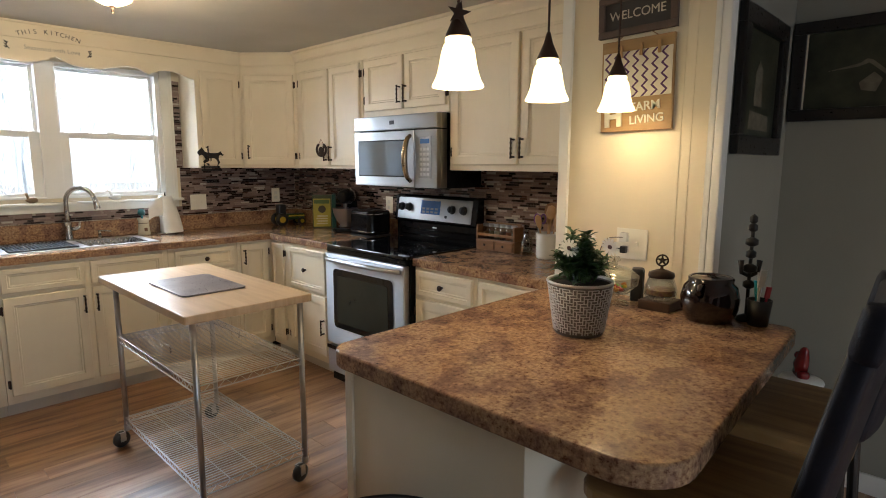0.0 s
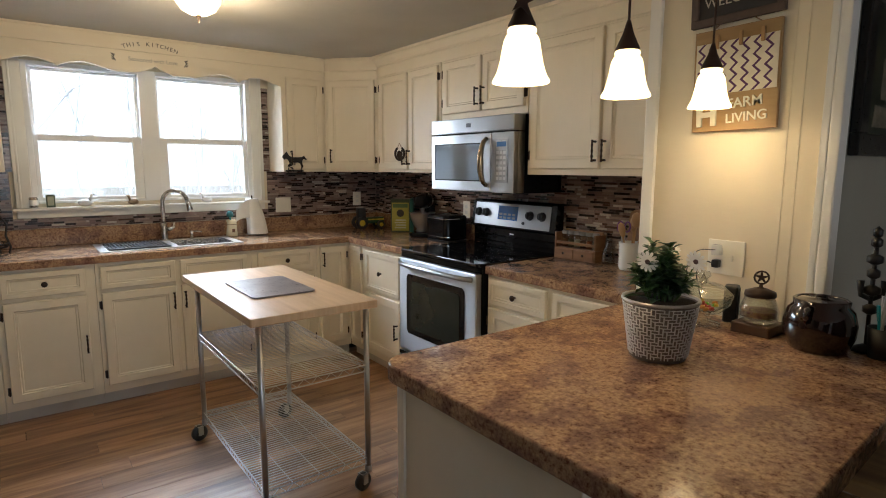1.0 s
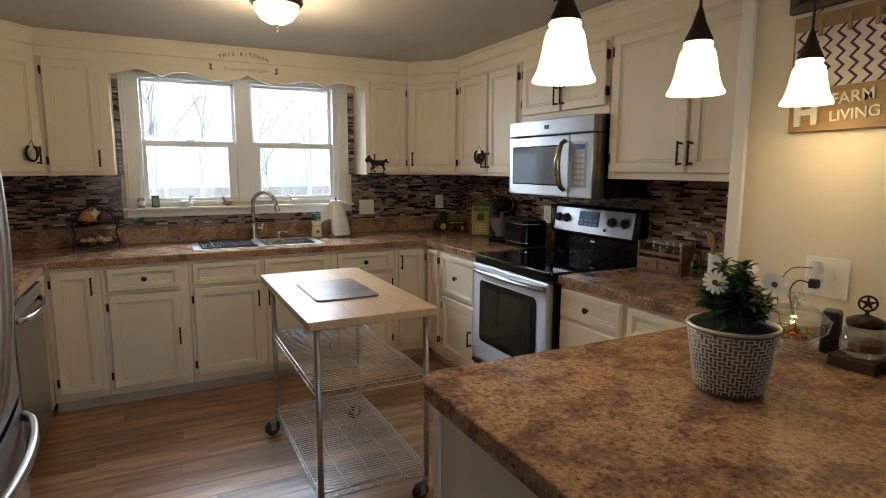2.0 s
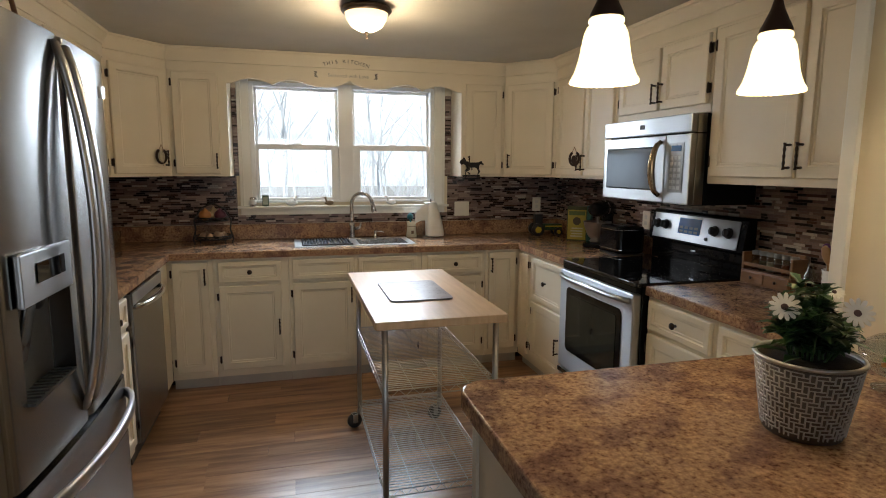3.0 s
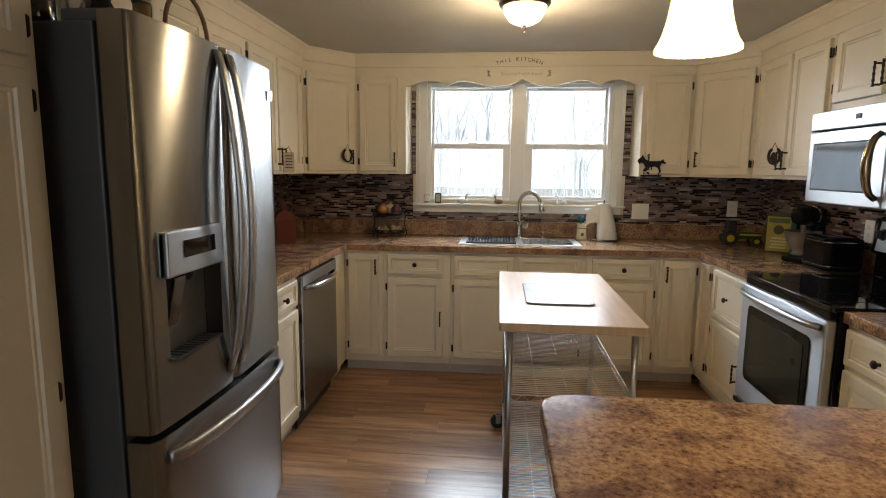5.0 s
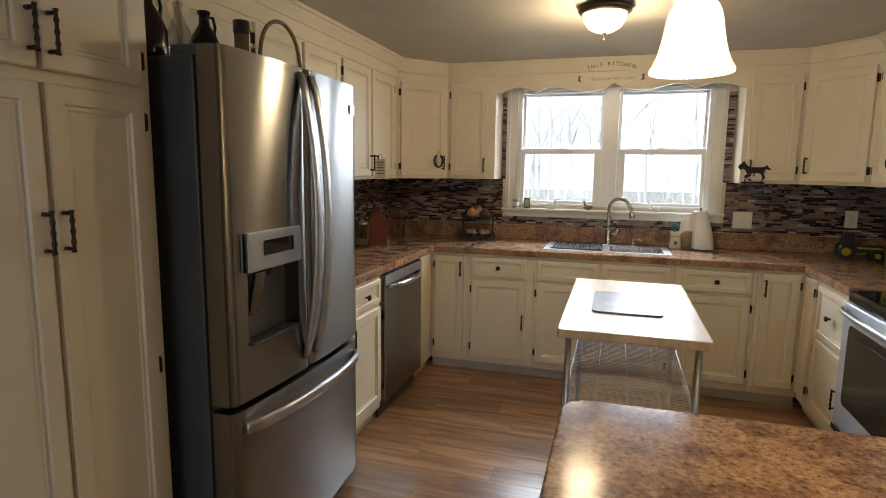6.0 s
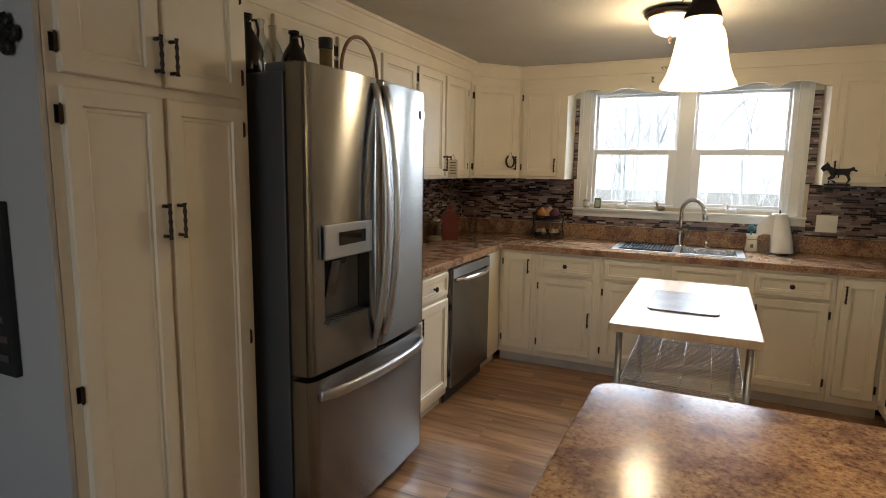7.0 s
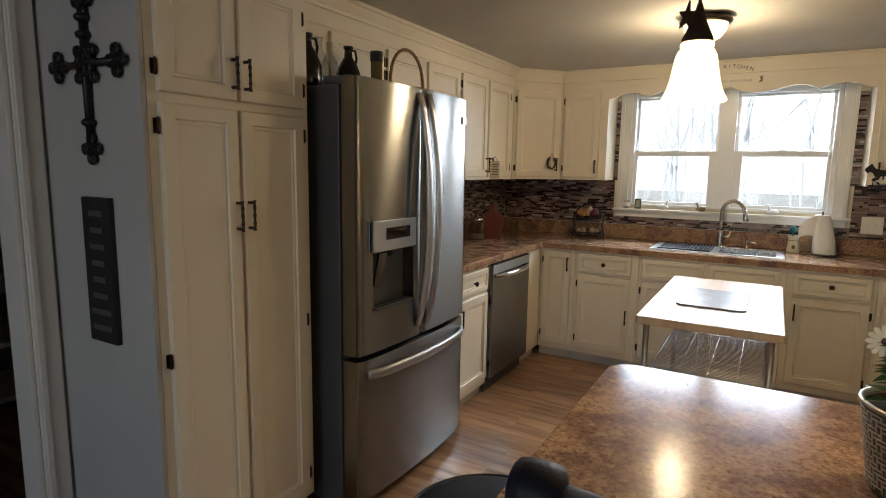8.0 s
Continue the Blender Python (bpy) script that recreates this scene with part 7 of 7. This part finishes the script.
part("seat", lathe(bmesh.new(), [(0, 0.53), (0.20, 0.53), (0.22, 0.54), (0.227, 0.565), (0.22, 0.59), (0.19, 0.602), (0, 0.606)], 40), LEATHER, rs, "padded dark leather seat", True)
part("piping", lathe(bmesh.new(), [(0.221, 0.589), (0.225, 0.593), (0.220, 0.596), (0.216, 0.592)], 40), PLASTIC_BLACK, rs)
for k in range(4):
    a = radians(45 + 90 * k)
    part("leg", sweep(bmesh.new(), [(0.12 * math.cos(a), 0.12 * math.sin(a), 0.53), (0.17 * math.cos(a), 0.17 * math.sin(a), 0)], 0.014, 10), IRON, rs)
part("foot_ring", sweep(bmesh.new(), [(0.155 * math.cos(2 * math.pi * i / 32), 0.155 * math.sin(2 * math.pi * i / 32), 0.22) for i in range(32)], 0.008, 8, True), IRON, rs)

# ---- room past the doorway ----
sh = thing("shelf_unit", (-2.55, 0.9, 0), "low white shelf unit in the next room", "shelf")
for z in (0.10, 0.42, 0.74):
    part("shelf", B(-0.25, 0.25, -0.9, 0.9, z, z + 0.03, bevel=0.003), WHITE, sh)
for y in (-0.9, 0.87):
    part("upright", B(-0.25, 0.25, y, y + 0.03, 0, 0.0995), WHITE, sh)
    part("upright", B(-0.25, 0.25, y, y + 0.03, 0.1305, 0.4195), WHITE, sh)
    part("upright", B(-0.25, 0.25, y, y + 0.03, 0.4505, 0.7395), WHITE, sh)
for y, c, lab in ((0.55, (0.02, 0.06, 0.30), "blue folded bag on the white shelf"), (0.25, (0.04, 0.04, 0.045), "dark storage box on the white shelf"), (1.0, (0.05, 0.05, 0.05), "dark storage box on the white shelf")):
    o = tagged(part("storage_box", B(-0.18, 0.18, -0.12, 0.12, 0, 0.16, bevel=0.02), flat("storage_cloth", c, 0.7)), lab, "box")
    o.location = (-2.55, y, 0.13)

# ---- outdoors ----
gm, gn, gl_, gb = nodes_of("winter_ground")
t = noise_at(gn, gl_, 0.8, detail=6)
r = ramp(gn, [(0.35, (0.20, 0.21, 0.19)), (0.6, (0.28, 0.28, 0.26))])
gl_.new(t.outputs["Fac"], r.inputs[0]), gl_.new(r.outputs[0], gb.inputs["Base Color"])
gb.inputs["Roughness"].default_value = 0.95
bm = bmesh.new()
for x0, x1, y0, y1 in ((-300, 300, 4.76, 300), (-300, 300, -300, -3.22), (-300, -4.22, -3.2, 4.74), (4.22, 300, -3.2, 4.74)):
    bm.faces.new([bm.verts.new((x, y, -0.5)) for x, y in ((x0, y0), (x1, y0), (x1, y1), (x0, y1))])
setting("ground", bm, gm, "dry winter lawn and leaf litter outside", "ground")
# Grey bark made pale and bluish: outdoor glare put into its colour.
PALED_BARK = mat("glare_paled_bark", (0.62, 0.66, 0.68), (0.50, 0.53, 0.55), 0.9, scale=8, stretch=(1, 1, 0.2), bump=0.5)
rnd = random.Random(21)


def limb(bm, p, d, ln, r, depth):
    q = p + d * ln
    m = p.lerp(q, 0.5) + Vector((rnd.uniform(-1, 1), rnd.uniform(-1, 1), rnd.uniform(-0.5, 0.5))) * ln * 0.06
    sweep(bm, [p, m, q], [r, r * 0.8, r * 0.55], 5 if depth > 1 else 4)
    if depth == 0:
        return
    for k in range(rnd.choice((3, 4)) if depth > 1 else 4):
        u = rnd.uniform(0.35, 1.0)
        nd = (d + Vector((rnd.uniform(-1, 1), rnd.uniform(-1, 1), rnd.uniform(-0.25, 0.8))) * 0.95).normalized()
        limb(bm, p.lerp(q, u), nd, ln * rnd.uniform(0.45, 0.7), r * 0.5, depth - 1)


for i in range(14):
    bm = bmesh.new()
    limb(bm, Vector((0, 0, -0.02)), Vector((rnd.uniform(-0.08, 0.08), rnd.uniform(-0.08, 0.08), 1)).normalized(), rnd.uniform(2.2, 3.4), rnd.uniform(0.022, 0.045), 4)
    tr_ = thing("bare_tree", (-8 + i * 1.4 + rnd.uniform(-0.4, 0.4), rnd.uniform(18, 25), -0.5), "leafless winter tree behind the house, bark paled as in glare", "tree", "winter trees")
    part("trunk", bm, PALED_BARK, tr_)
bm = bmesh.new()
for i in range(60):
    x, y = rnd.uniform(-22, 26), rnd.uniform(18, 34)
    limb(bm, Vector((x, y, -0.5)), Vector((rnd.uniform(-0.06, 0.06), 0, 1)).normalized(), rnd.uniform(3.5, 5.5), rnd.uniform(0.045, 0.09), 3)
o = part("winter_woods", bm, PALED_BARK)
tagged(o, "far leafless winter woods behind the lawn, bark paled as in glare", "woods", kind="stuff")
bm = bmesh.new()
for i in range(110):
    x, y = rnd.uniform(-9, 11), rnd.uniform(13, 19)
    limb(bm, Vector((x, y, -0.5)), Vector((rnd.uniform(-0.4, 0.4), rnd.uniform(-0.2, 0.2), 1)).normalized(), rnd.uniform(0.9, 1.7), rnd.uniform(0.010, 0.02), 3)
o = part("brushwood", bm, PALED_BARK)
tagged(o, "tangle of bare brush at the lawn's edge, paled as in glare", "brush", kind="stuff")

# glowing sheet far behind the trees, haze painted in, whitening upwards like glare
hm, hn, hl, hb = nodes_of("painted_haze")
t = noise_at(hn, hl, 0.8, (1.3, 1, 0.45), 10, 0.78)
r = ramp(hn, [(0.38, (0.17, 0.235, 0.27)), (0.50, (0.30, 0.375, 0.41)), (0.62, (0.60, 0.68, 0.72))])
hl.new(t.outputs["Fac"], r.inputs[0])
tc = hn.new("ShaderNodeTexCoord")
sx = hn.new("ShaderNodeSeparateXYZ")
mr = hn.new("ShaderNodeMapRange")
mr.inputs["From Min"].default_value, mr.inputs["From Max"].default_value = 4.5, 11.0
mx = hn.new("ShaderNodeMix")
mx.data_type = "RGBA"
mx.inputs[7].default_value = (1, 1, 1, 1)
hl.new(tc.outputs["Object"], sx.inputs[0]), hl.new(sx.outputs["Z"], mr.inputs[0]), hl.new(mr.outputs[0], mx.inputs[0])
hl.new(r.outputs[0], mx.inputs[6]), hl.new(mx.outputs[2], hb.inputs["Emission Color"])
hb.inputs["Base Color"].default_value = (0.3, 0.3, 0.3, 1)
hb.inputs["Emission Strength"].default_value = HAZE_GLOW
setting("backdrop", B(-70, 70, 60, 60.2, -0.5, 45), hm, "glowing backdrop painted with distant woods, haze and blown-out sky", "backdrop")

# ---- floor planks ----
PW, PL = 0.128, 1.21
rnd = random.Random(5)
meshes = {}
row = 0
y = -0.9
while y < 4.02:
    x = WX - rnd.uniform(0.0, PL) + 0.001
    while x < 3.09:
        a, b = max(x, WX + 0.001), min(x + PL, 3.09)
        if b - a > 0.05:
            key = round(b - a, 2)
            if key not in meshes:
                bm = box(bmesh.new(), 0.0006, key - 0.0006, 0.0006, PW - 0.0006, -0.0055, 0.0)
                me = bpy.data.meshes.new("plank")
                bm.to_mesh(me)
                bm.free()
                me.materials.append(PLANK)
                meshes[key] = me
            o = new("plank", meshes[key])
            o.location = (a, y, 0)
            o.parent = floor
        x += PL
    y += PW
    row += 1
bm = bmesh.new()
for yy in range(17):
    box(bm, -2.88, 3.09, -3.08 + yy * PW, -3.08 + (yy + 1) * PW - 0.001, -0.0055, 0.0)
o = part("planks_far", bm, PLANK, floor)
o["kind"] = "stuff"
bm = bmesh.new()
for yy in range(23):
    box(bm, -2.88, WX - 0.002, -0.902 + yy * PW, -0.902 + (yy + 1) * PW - 0.001, -0.0055, 0.0)
o = part("planks_far", bm, PLANK, floor)
o["kind"] = "stuff"
